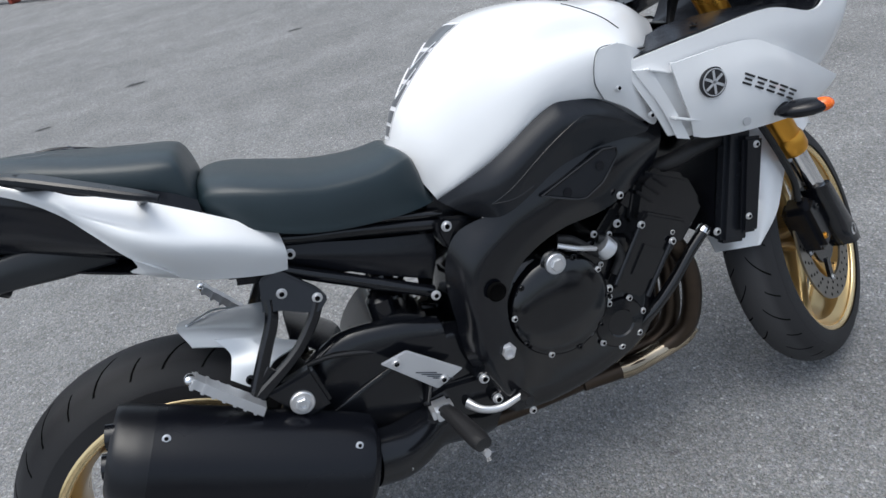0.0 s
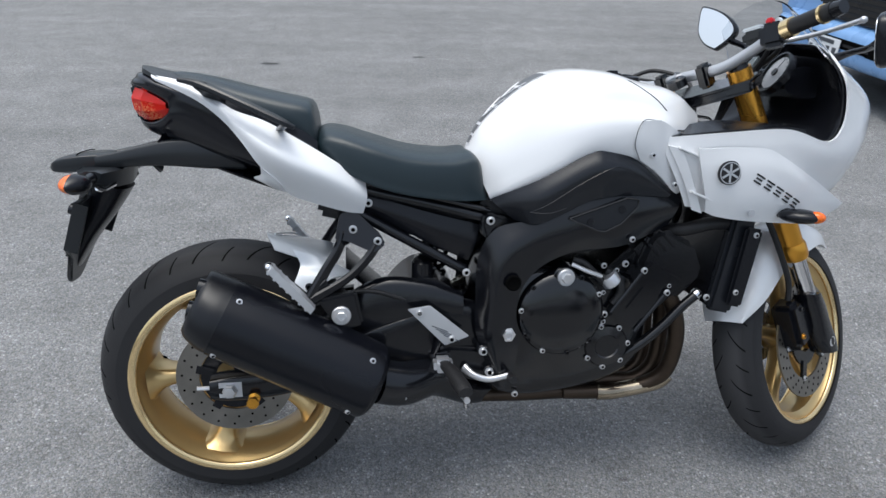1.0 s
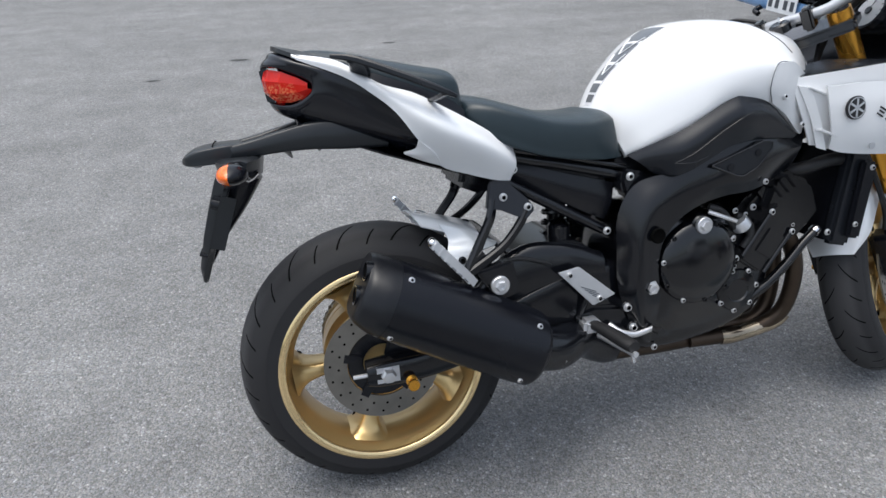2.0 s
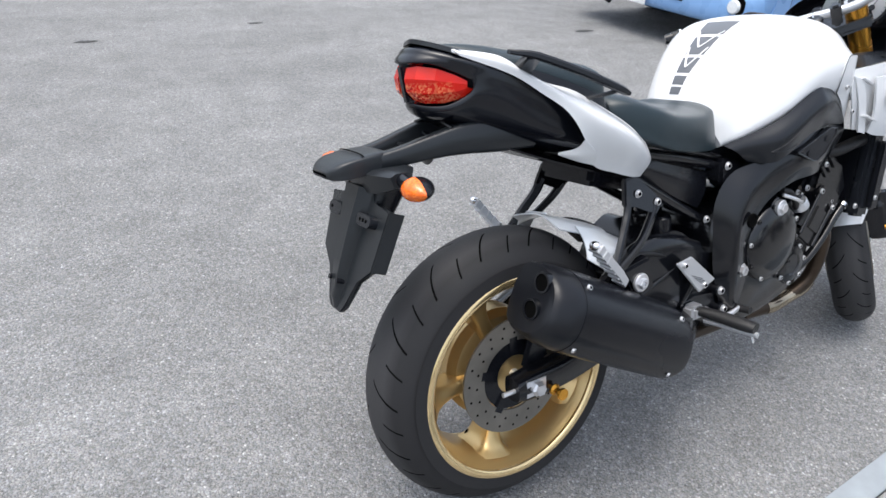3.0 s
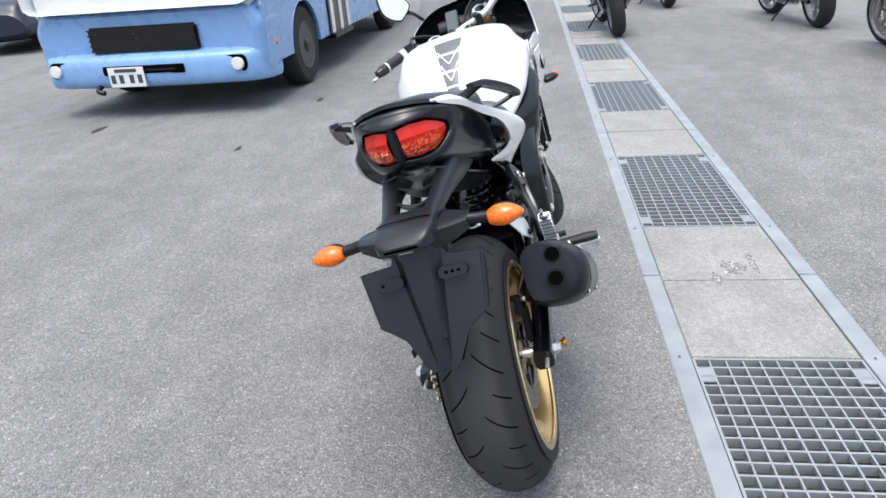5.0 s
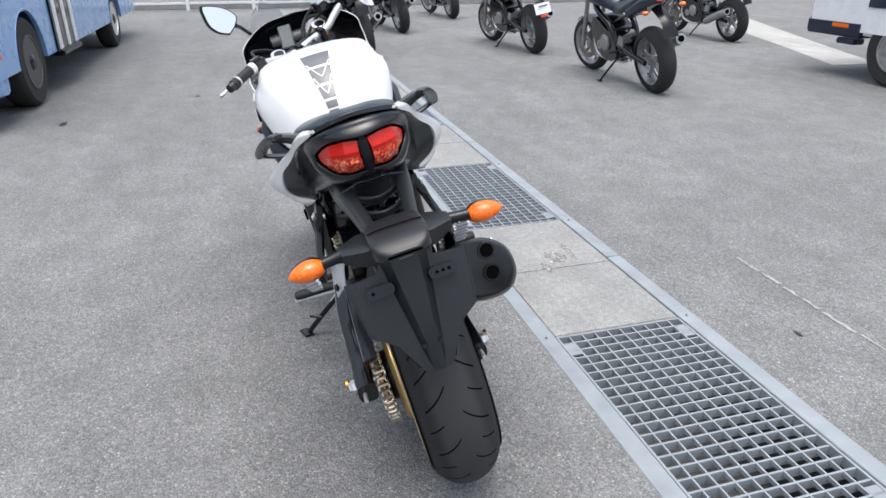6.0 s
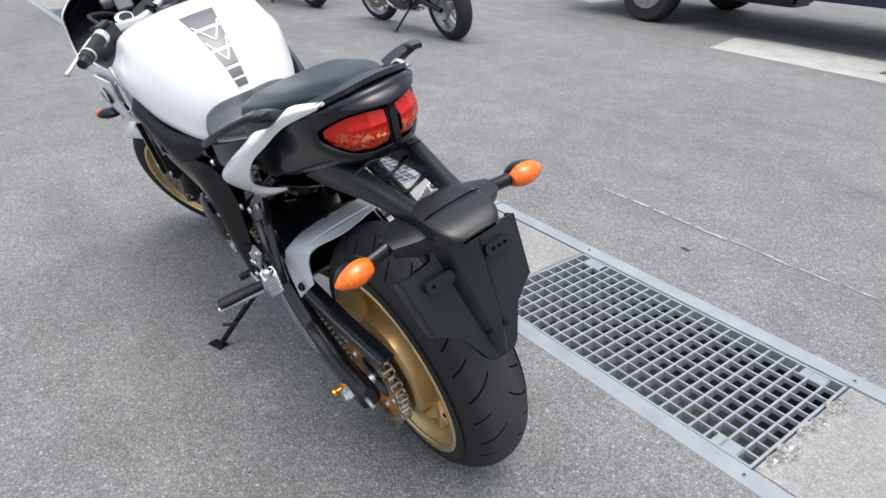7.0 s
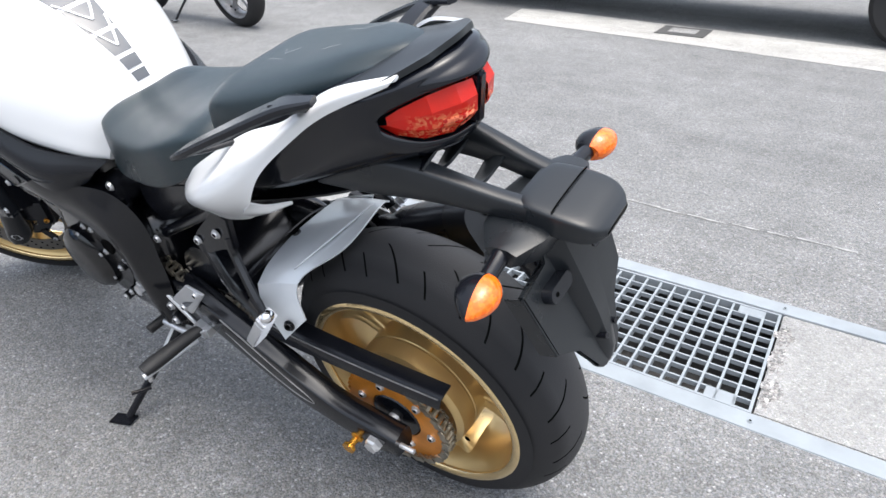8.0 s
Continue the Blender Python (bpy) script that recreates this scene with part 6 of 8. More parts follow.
for s, side in SIDES:
    y = s * 0.103
    fk = part("fork_tube", turned(tube([(at_axis(0.535), y, 0.535), (at_axis(0.99), y, 0.99)], 0.0275, 20), STEERED), FORK_GOLD, bike, "gold anodised upper fork tube")
    part("fork_collar", turned(tube([(at_axis(0.528), y, 0.528), (at_axis(0.536), y, 0.536), (at_axis(0.560), y, 0.560), (at_axis(0.568), y, 0.568)], [0.029, 0.032, 0.032, 0.0285], 20), STEERED), FORK_GOLD, fk)
    part("fork_slider", turned(tube([(at_axis(0.36), y, 0.36), (at_axis(0.535), y, 0.535)], 0.0215, 18), STEERED), CHROME, fk, "chromed fork slider")
    part("fork_cap", turned(tube([(at_axis(0.985), y, 0.985), (at_axis(1.008), y, 1.008)], [0.024, 0.018], 18), STEERED), SATIN, fk)
    foot = loft([[(at_axis(z) + dx - w, y - 0.024, z), (at_axis(z) + dx + w, y - 0.024, z), (at_axis(z) + dx + w, y + 0.024, z), (at_axis(z) + dx - w, y + 0.024, z)] for z, w, dx in ((0.265, 0.024, 0.0), (0.296, 0.034, 0.0), (0.34, 0.030, 0.0), (0.40, 0.027, 0.0), (0.43, 0.024, 0.0))], 14, 18)
    part("fork_foot", turned(foot, STEERED), SATIN, bike, "black fork foot")
    part("axle_end", lathe([(0.018, 0), (0.018, 0.006), (0.011, 0.008), (0.010, 0.002)], 20), STEEL, bike, "", STEERED @ pose(WB, y + s * 0.022, FZ, 0, 0, 0 if s > 0 else 180))
    cal = join(box((WB - 0.110, s * 0.078, FZ + 0.060), (0.060, 0.062, 0.125), 0.012, (0, -20, 0)), box((WB - 0.070, s * 0.092, FZ + 0.070), (0.050, 0.022, 0.090), 0.006, (0, -20, 0)))
    cp = part("front_caliper", turned(cal, STEERED), BLACK, bike, "black front brake caliper")
    for dz in (0.03, 0.10):
        m = STEERED @ Vector((WB - 0.112, s * 0.109, FZ + dz))
        bolt(cp, m, STEERED.to_3x3() @ Vector((0, s, 0)), 0.007, FORK_GOLD if dz < 0.05 else SATIN)
    part("axle_spacer", lathe([(0.021, 0), (0.021, 0.010), (0.026, 0.014), (0.026, 0.03), (0.017, 0.033)], 20), FORK_GOLD, bike, "", STEERED @ pose(WB, s * 0.050, FZ, 0, 0, 0 if s > 0 else 180))
    hose = [(at_axis(0.42) - 0.07, s * 0.085, 0.42), (at_axis(0.48) - 0.05, s * 0.092, 0.48), (at_axis(0.60) - 0.045, s * 0.088, 0.60), (at_axis(0.72) - 0.05, s * 0.075, 0.72), (at_axis(0.82) - 0.02, s * 0.05, 0.82)]
    part("brake_hose", turned(tube(hose, 0.0075, 8, 24), STEERED), RUBBER, bike)
part("front_axle", turned(tube([(WB, -0.12, FZ), (WB, 0.12, FZ)], 0.010, 12), STEERED), STEEL, bike)

# front mudguard
rows = []
R = 0.316
for a in (48, 68, 88, 108, 130, 150, 163):
    ca, sa = math.cos(radians(a)), math.sin(radians(a))
    w = 0.070 if a not in (48, 163) else 0.045
    drop = 0.085 if 80 < a < 135 else 0.050 if a in (68, 150) else 0.012
    rr = [(R - drop, w * 1.08), (R - drop * 0.4, w * 1.04), (R - 0.004, w * 0.80), (R + 0.010, 0.0)]
    row = [(WB + r * ca, -y, FZ + r * sa) for r, y in rr] + [(WB + r * ca, y, FZ + r * sa) for r, y in rr[-2::-1]]
    rows.append(row)
part("front_mudguard", turned(skin(rows, 36, 26, 0.003), STEERED), WHITE, bike, "glossy white front mudguard")

# yokes, bars and controls
zt = 0.955
part("top_yoke", turned(prism([(at_axis(zt) - 0.060, 0.0), (at_axis(zt) - 0.035, 0.075), (at_axis(zt) - 0.030, 0.138), (at_axis(zt) + 0.030, 0.138), (at_axis(zt) + 0.035, 0.06), (at_axis(zt) + 0.035, -0.06), (at_axis(zt) + 0.030, -0.138), (at_axis(zt) - 0.030, -0.138), (at_axis(zt) - 0.035, -0.075)], zt - 0.014, zt + 0.014, 0.006, lambda u, v, w: (u, v, w - (u - at_axis(zt)) * -0.466)), STEERED), SATIN, bike, "black top fork yoke")
part("lower_yoke", turned(prism([(at_axis(0.76) - 0.07, 0.13), (at_axis(0.76) + 0.035, 0.14), (at_axis(0.76) + 0.035, -0.14), (at_axis(0.76) - 0.07, -0.13)], 0.745, 0.775, 0.006, lambda u, v, w: (u, v, w)), STEERED), SATIN, bike)
part("steering_head", tube([(1.14, 0, 0.70), (1.05, 0, 0.94)], 0.035, 18), SATIN, bike)
BARZ, BARX = 1.002, 1.085
bar = [(x - 0.013, y, z - 0.013) for x, y, z in ((1.048, -0.345, 1.048), (1.075, -0.270, 1.045), (1.094, -0.205, 1.038), (1.098, -0.150, 1.020), (BARX + 0.005, -0.090, BARZ), (BARX, 0, BARZ), (BARX + 0.005, 0.090, BARZ), (1.098, 0.150, 1.020), (1.094, 0.205, 1.038), (1.075, 0.270, 1.045), (1.048, 0.345, 1.048))]
BARS = STEERED @ Matrix.Translation((-0.013, 0, -0.013))
hb = part("handlebar", turned(tube(bar, 0.0125, 14, 60), STEERED), BAR_GREY, bike, "silver handlebar turned to full lock")
for s, side in SIDES:
    part("bar_clamp", turned(box((BARX, s * 0.055, BARZ - 0.008), (0.040, 0.026, 0.056), 0.006, (0, -20, 0)), BARS), SATIN, hb)
    gp = [(1.082, s * 0.245, 1.046), (1.066, s * 0.295, 1.048), (1.046, s * 0.352, 1.048)]
    part("grip", turned(tube(gp, [0.0175, 0.0165, 0.0175], 16, 14), BARS), RUBBER, hb, "black rubber grip")
    part("bar_end", turned(tube([(1.046, s * 0.352, 1.048), (1.039, s * 0.372, 1.048)], [0.016, 0.0135], 16), BARS), SATIN if s < 0 else SATIN, hb)
    part("grip_ring", turned(tube([(1.0545, s * 0.327, 1.048), (1.0525, s * 0.333, 1.048)], 0.0195, 18), BARS), GOLD_LIP if s < 0 else SILVER, hb, "bright band round the grip")
    part("grip_collar", turned(tube([(1.083, s * 0.242, 1.046), (1.077, s * 0.262, 1.047)], 0.0205, 18), BARS), GOLD_LIP if s < 0 else SILVER, hb, "bright collar at the grip's inner end")
    part("switch_box", turned(box((1.090, s * 0.215, 1.042), (0.048, 0.050, 0.052), 0.010, (0, 0, s * -12)), BARS), BLACK, hb, "black switch housing")
    part("lever_perch", turned(box((1.118, s * 0.190, 1.040), (0.050, 0.034, 0.030), 0.008), BARS), SATIN, hb)
    lv = [(1.132, s * 0.200, 1.038), (1.150, s * 0.235, 1.036), (1.140, s * 0.300, 1.032), (1.118, s * 0.372, 1.030)]
    part("lever", turned(tube(lv, [0.009, 0.008, 0.007, 0.0075], 12, 24, 0.7), BARS), SILVER, hb, "silver hand lever")
    part("lever_ball", turned(egg((1.116, s * 0.376, 1.030), (0.0078, 0.0078, 0.007), 12), BARS), SILVER, hb)
part("kill_switch", turned(box((1.080, -0.214, 1.072), (0.014, 0.016, 0.012), 0.003), BARS), RED_SWITCH, hb, "red stop switch")
part("brake_reservoir", turned(box((1.150, -0.150, 1.062), (0.055, 0.050, 0.030), 0.008), BARS), BLACK_GLOSS, hb)
part("reservoir_lid", turned(box((1.150, -0.150, 1.080), (0.050, 0.045, 0.008), 0.003), BARS), CHROME, hb)
for s in (-1, 1):
    for k, (dy, dz) in enumerate(((0.03, 0.03), (0.05, 0.0), (0.015, -0.01))):
        cab = [(1.12, s * 0.19, 1.035), (1.19, s * (0.12 + dy), 1.02 + dz), (1.20, s * 0.06, 0.96 + dz), (1.13, s * 0.03, 0.86)]
        part("control_cable", turned(tube(cab, 0.0055, 8, 20), STEERED), RUBBER, bike)
part("ignition_lock", turned(lathe([(0.024, 0), (0.024, 0.018), (0.018, 0.022), (0.004, 0.02)], 20, "z"), STEERED @ pose(1.045, 0, 0.965, 0, -25, 0)), SATIN, bike)
part("key_plate", turned(box((1.045, -0.002, 0.992), (0.026, 0.004, 0.016), 0.002), STEERED), CHROME, bike)
part("yoke_disc", turned(lathe([(0.026, 0), (0.026, 0.004), (0.02, 0.006), (0.003, 0.006)], 20, "z"), STEERED @ pose(at_axis(0.99), -0.103, 1.004, 0, -25, 0)), SILVER, bike)
part("yoke_disc", turned(lathe([(0.026, 0), (0.026, 0.004), (0.02, 0.006), (0.003, 0.006)], 20, "z"), STEERED @ pose(at_axis(0.99), 0.103, 1.004, 0, -25, 0)), SILVER, bike)

# ---- half fairing, fixed to the machine ----
for s, side in SIDES:
    cowl = [[(0.941, s * 0.204, 0.868), (0.955, s * 0.205, 0.830), (0.990, s * 0.196, 0.770), (1.020, s * 0.185, 0.714)],
            [(1.080, s * 0.226, 0.879), (1.085, s * 0.222, 0.835), (1.100, s * 0.212, 0.770), (1.110, s * 0.190, 0.700)],
            [(1.210, s * 0.240, 0.886), (1.215, s * 0.236, 0.838), (1.225, s * 0.214, 0.765), (1.230, s * 0.180, 0.690)],
            [(1.299, s * 0.246, 0.860), (1.315, s * 0.238, 0.822), (1.328, s * 0.200, 0.760), (1.325, s * 0.160, 0.690)],
            [(1.333, s * 0.244, 0.892), (1.380, s * 0.228, 0.835), (1.398, s * 0.176, 0.765), (1.390, s * 0.130, 0.705)],
            [(1.340, s * 0.238, 0.950), (1.425, s * 0.200, 0.880), (1.455, s * 0.130, 0.790), (1.440, s * 0.090, 0.720)],
            [(1.333, s * 0.222, 1.003), (1.458, s * 0.158, 0.935), (1.500, s * 0.090, 0.820), (1.475, s * 0.055, 0.730)],
            [(1.345, s * 0.130, 1.058), (1.492, s * 0.075, 0.952), (1.530, s * 0.040, 0.830), (1.495, s * 0.020, 0.735)],
            [(1.360, 0, 1.072), (1.502, 0, 0.960), (1.540, 0, 0.832), (1.500, 0, 0.736)]]
    fairing = part("fairing_half", skin(cowl, 64, 20, 0.005), WHITE, bike, "glossy white half fairing")
    inner = [[(x - 0.008, y * 0.975, z + 0.001) for x, y, z in row] for row in cowl[2:]]
    part("fairing_lining", skin(inner, 40, 12, 0.003), BLACK, fairing, "black inner lining of the fairing")
    part("dash_wing", skin([[(1.215, s * 0.225, 0.880), (1.250, s * 0.12, 0.870), (1.255, 0, 0.868)], [(1.295, s * 0.238, 0.860), (1.330, s * 0.14, 0.885), (1.34, 0, 0.890)], [(1.334, s * 0.228, 0.930), (1.375, s * 0.14, 0.955), (1.385, 0, 0.965)], [(1.329, s * 0.208, 0.992), (1.358, s * 0.12, 1.030), (1.368, 0, 1.045)]], 20, 12, 0.003), BLACK, fairing)
    part("fairing_lid", skin([[(0.945, s * 0.200, 0.870), (0.985, s * 0.165, 0.876), (1.030, s * 0.135, 0.890)], [(1.080, s * 0.222, 0.884), (1.085, s * 0.180, 0.892), (1.095, s * 0.140, 0.900)], [(1.210, s * 0.236, 0.890), (1.215, s * 0.190, 0.892), (1.225, s * 0.145, 0.892)], [(1.250, s * 0.238, 0.884), (1.255, s * 0.200, 0.884), (1.260, s * 0.160, 0.882)]], 24, 10, 0.004), GREY_PLASTIC, fairing, "dark plastic fairing lid")
    for x, y, z in ((0.99, 0.190, 0.880), (1.09, 0.200, 0.892), (1.215, 0.212, 0.894)):
        part("lid_clip", lathe([(0.007, 0), (0.007, 0.003), (0.002, 0.003)], 14, "z"), BLACK_GLOSS, fairing, "", (x, s * y, z))
    low = [[(1.014, s * 0.231, 0.848), (1.026, s * 0.230, 0.798), (1.045, s * 0.221, 0.743), (1.058, s * 0.204, 0.703)],
           [(1.030, s * 0.234, 0.847), (1.045, s * 0.234, 0.795), (1.068, s * 0.226, 0.740), (1.085, s * 0.208, 0.693)],
           [(1.100, s * 0.244, 0.850), (1.108, s * 0.246, 0.796), (1.125, s * 0.236, 0.735), (1.140, s * 0.212, 0.684)],
           [(1.165, s * 0.246, 0.846), (1.180, s * 0.248, 0.795), (1.200, s * 0.234, 0.730), (1.210, s * 0.206, 0.676)],
           [(1.215, s * 0.242, 0.822), (1.245, s * 0.238, 0.775), (1.265, s * 0.220, 0.715), (1.270, s * 0.194, 0.670)],
           [(1.305, s * 0.216, 0.773), (1.320, s * 0.208, 0.735), (1.330, s * 0.192, 0.695), (1.330, s * 0.178, 0.664)],
           [(1.425, s * 0.164, 0.708), (1.420, s * 0.160, 0.698), (1.405, s * 0.158, 0.686), (1.380, s * 0.160, 0.674)]]
    lower = part("fairing_side_panel", skin(low, 44, 20, 0.006), WHITE, bike, "white fairing side panel with dark emblem")
    bpy.context.view_layer.update()
    # air slot between the two shells
    part("air_slot", skin([[(0.975, s * 0.204, 0.846), (1.050, s * 0.186, 0.702)], [(1.050, s * 0.206, 0.846), (1.100, s * 0.186, 0.698)]], 6, 6, 0.003), WHITE, lower)
    part("slot_edge", skin([[(0.955, s * 0.212, 0.852), (0.985, s * 0.217, 0.846)], [(1.000, s * 0.206, 0.775), (1.018, s * 0.214, 0.775)], [(1.030, s * 0.196, 0.708), (1.052, s * 0.202, 0.700)]], 12, 5, 0.006), WHITE, lower)
    for zv, xv in ((0.742, 1.040), (0.838, 1.002)):
        part("slot_vane", box((xv, s * 0.212, zv), (0.055, 0.022, 0.005), 0.002, (0, 22, 0)), WHITE, lower)
    # emblem and wordmark as plain shapes
    q = pose(1.083, s * 0.2440, 0.796, 0, 0, 180 if s < 0 else 0)
    em = part("emblem", lathe([(0.026, -0.004), (0.026, 0.0012), (0.024, 0.002), (0.002, 0.002)], 32), BLACK_PRINT, lower, "round dark emblem", q)
    part("emblem_ring", lathe([(0.0215, 0.0018), (0.0235, 0.0018), (0.0235, 0.0028), (0.0215, 0.0028)], 32, closed=True), SILVER, lower, "", q)
    for k in range(3):
        part("emblem_bar", box((0, 0.0026, 0), (0.040, 0.001, 0.0045), 0, (0, 60 * k + 30, 0)), SILVER, lower, "", q)
    for k in range(5):
        x, z = 1.150 + 0.0265 * k, 0.781 - 0.0145 * k
        for dx, dz, w, h in ((0.0, 0.0070, 0.0225, 0.0036), (0.0, 0.0005, 0.0160, 0.0036), (0.0, -0.0062, 0.0200, 0.0036)):
            c = onto(lower, (x + dz * 0.5, s * 0.40, z + dz), (0, -s, 0), 0.0006)
            n0 = onto(lower, (x + 0.01, s * 0.40, z + dz), (0, -s, 0), 0.0006)
            if c is not None and n0 is not None:
                yaw = math.degrees(math.atan2(n0.y - c.y, n0.x - c.x))
                part("wordmark_bar", box(tuple(c), (w, 0.0014, h), 0, (0, 30, yaw)), BLACK_PRINT, lower)
    part("panel_screw", lathe([(0.008, 0), (0.008, 0.003), (0.002, 0.003)], 16), SILVER, lower, "", pose(1.155, s * 0.2255, 0.703, 0, 0, 180 if s < 0 else 0))
    bolt(lower, (0.985, s * 0.197, 0.765), (0, s, 0), 0.006)
    # front indicator
    fi = part("front_indicator", egg((1.260, s * 0.245, 0.697), (0.045, 0.030, 0.016), 22, (0, 0, s * 40)), BLACK, bike, "black front indicator with amber tip")
    part("indicator_stalk", tube([(1.225, s * 0.195, 0.702), (1.245, s * 0.225, 0.699)], 0.013, 12), BLACK, fi)
    part("indicator_lens", egg((1.283, s * 0.266, 0.698), (0.020, 0.017, 0.0135), 18, (0, 0, s * 40)), AMBER_LENS, fi, "amber lens")
# windscreen
SCR = [[(1.335, 0.218, 0.990), (1.350, 0.13, 1.056), (1.368, 0.0, 1.070), (1.350, -0.13, 1.056), (1.335, -0.218, 0.990)],
       [(1.300, 0.185, 1.050), (1.312, 0.115, 1.105), (1.328, 0.0, 1.125), (1.312, -0.115, 1.105), (1.300, -0.185, 1.050)],
       [(1.255, 0.150, 1.110), (1.265, 0.10, 1.150), (1.275, 0.0, 1.170), (1.265, -0.10, 1.150), (1.255, -0.150, 1.110)]]
scr = part("windscreen", skin(SCR, 18, 24, 0.003), SCREEN, bike, "clear smoked acrylic windscreen")
# instruments
dash = part("instrument_panel", loft([[(1.310, y, 0.950), (1.278, y, 0.975), (1.300, y, 1.012), (1.345, y, 1.010), (1.360, y, 0.950)] for y in (-0.105, -0.06, 0.06, 0.115)], 10, 22), BLACK, bike, "black instrument panel")
q = Vector((-0.86, 0.10, 0.50)).to_track_quat("Z", "Y").to_matrix().to_4x4()
q.translation = (1.283, -0.062, 1.002)
part("rev_counter", lathe([(0.052, -0.01), (0.052, 0.008), (0.047, 0.008), (0.046, 0.002), (0.002, 0.002)], 32, "z"), BLACK, dash, "", q)
part("dial_face", lathe([(0.0400, 0.003), (0.0400, 0.0036), (0.002, 0.0036)], 32, "z"), DIAL, dash, "pale round rev counter dial", q)
part("dial_hub", lathe([(0.009, 0.003), (0.009, 0.008), (0.002, 0.008)], 16, "z"), BLACK, dash, "", q)
for k in range(12):
    a = radians(-130 + 22 * k)
    part("dial_mark", box((0.038 * math.sin(a), 0.038 * math.cos(a), 0.0042), (0.002, 0.007, 0.0006), 0, (0, 0, -math.degrees(a))), GREY_PRINT, dash, "", q)
part("dial_needle", box((0.006, 0.018, 0.0062), (0.002, 0.034, 0.001), 0, (0, 0, -20)), BLACK_PRINT, dash, "", q)
q2 = q.copy()
q2.translation = (1.280, 0.055, 1.002)
part("display", box((0, 0, 0.004), (0.050, 0.090, 0.008), 0.004), LCD, dash, "grey liquid crystal display", q2)
# mirrors on stalks from the fairing
for s, side in SIDES:
    mp = Vector((1.301, 0.264, 1.126)) if s > 0 else Vector((1.345, -0.300, 1.066))
    st = part("mirror_stalk", tube([(1.395, s * 0.150, 1.000), (1.385, s * 0.175, 1.030), (1.362, s * 0.205, 1.070 if s > 0 else 1.045), (1.328, s * 0.222, 1.088)] if s > 0 else [(1.350, -0.165, 1.035), (1.358, -0.200, 1.045), (1.362, -0.240, 1.052), (1.358, -0.268, 1.060)], [0.010, 0.007, 0.007, 0.009], 10, 16), BLACK, bike, "black mirror stalk")
    m = Matrix.Translation(mp) @ Matrix.Rotation(radians(27 if s > 0 else -48), 4, "Z") @ Matrix.Rotation(radians(7 if s > 0 else -4), 4, "Y")
    if s > 0:
        ring = [(-0.064, -0.010), (-0.046, 0.016), (-0.010, 0.040), (0.040, 0.057), (0.052, 0.052), (0.054, 0.026), (0.050, -0.014), (0.026, -0.045), (-0.006, -0.060), (-0.018, -0.059), (-0.054, -0.032)]
    else:
        ring = [(0.062, 0.0), (0.052, 0.039), (0.017, 0.053), (-0.034, 0.049), (-0.064, 0.035), (-0.067, 0.0), (-0.052, -0.042), (-0.009, -0.053), (0.039, -0.039)]
    fshape = lambda k, d: [(d, u * k, v * k) for u, v in ring]
    mb = loft([fshape(1.0, -0.004), fshape(1.03, 0.004), fshape(0.95, 0.020), fshape(0.5, 0.036)], 14, 36)
    mir_ob = part("mirror", turned(mb, m), BLACK, bike, "black fairing mirror")
    part("mirror_glass", turned(loft([fshape(0.93, -0.0060), fshape(0.93, -0.0045)], 2, 36), m), MIRROR, mir_ob, "mirror glass")
# ---- ground: asphalt sheet with a drain channel let into it ----
Y0, Y1 = -1.090, -0.448
X0, X1 = -7.0, 15.0
S = 900.0
bm = bmesh.new()
for xa, xb, ya, yb in ((-S, X0, -S, S), (X1, S, -S, S), (X0, X1, -S, Y0), (X0, X1, Y1, S)):
    bm.faces.new([bm.verts.new(q) for q in ((xa, ya, 0), (xb, ya, 0), (xb, yb, 0), (xa, yb, 0))])
ground = tagged(part("ground", bm, ASPHALT, None, smooth=False), "worn pale grey asphalt of a forecourt", "ground", kind="structure")
# channel: steel kerb angles, concrete lids and gratings over a trough coloured dark for its shade
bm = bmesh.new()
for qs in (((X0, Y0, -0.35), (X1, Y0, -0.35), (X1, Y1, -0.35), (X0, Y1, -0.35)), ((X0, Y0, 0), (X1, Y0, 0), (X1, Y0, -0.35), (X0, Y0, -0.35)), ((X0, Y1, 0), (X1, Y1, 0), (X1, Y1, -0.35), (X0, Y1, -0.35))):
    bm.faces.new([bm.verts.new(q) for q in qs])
tagged(part("drain_trough", bm, PIT, None, smooth=False), "concrete drain trough under the gratings, painted dark for its shade", "drain", kind="structure")
E0, E1 = -1.024, -0.513
for name_, ya, yb in (("kerb_angle", Y0, E0), ("kerb_angle", E1, Y1)):
    x = X0
    while x < X1:
        ob = part("kerb_angle", box((x + 0.9985, (ya + yb) / 2, -0.018), (1.995, abs(yb - ya) - 0.001, 0.040), 0.002), ZINC, None)
        tagged(ob, "galvanised steel edging beside the drain", "edging", "drain edging", "structure")
        for k in range(2):
            bolt(ob, (x + 0.445 + k * 1.0, (ya + yb) / 2 + 0.002, 0.002), (0, 0, 1), 0.006, ZINC)
        x += 2.0
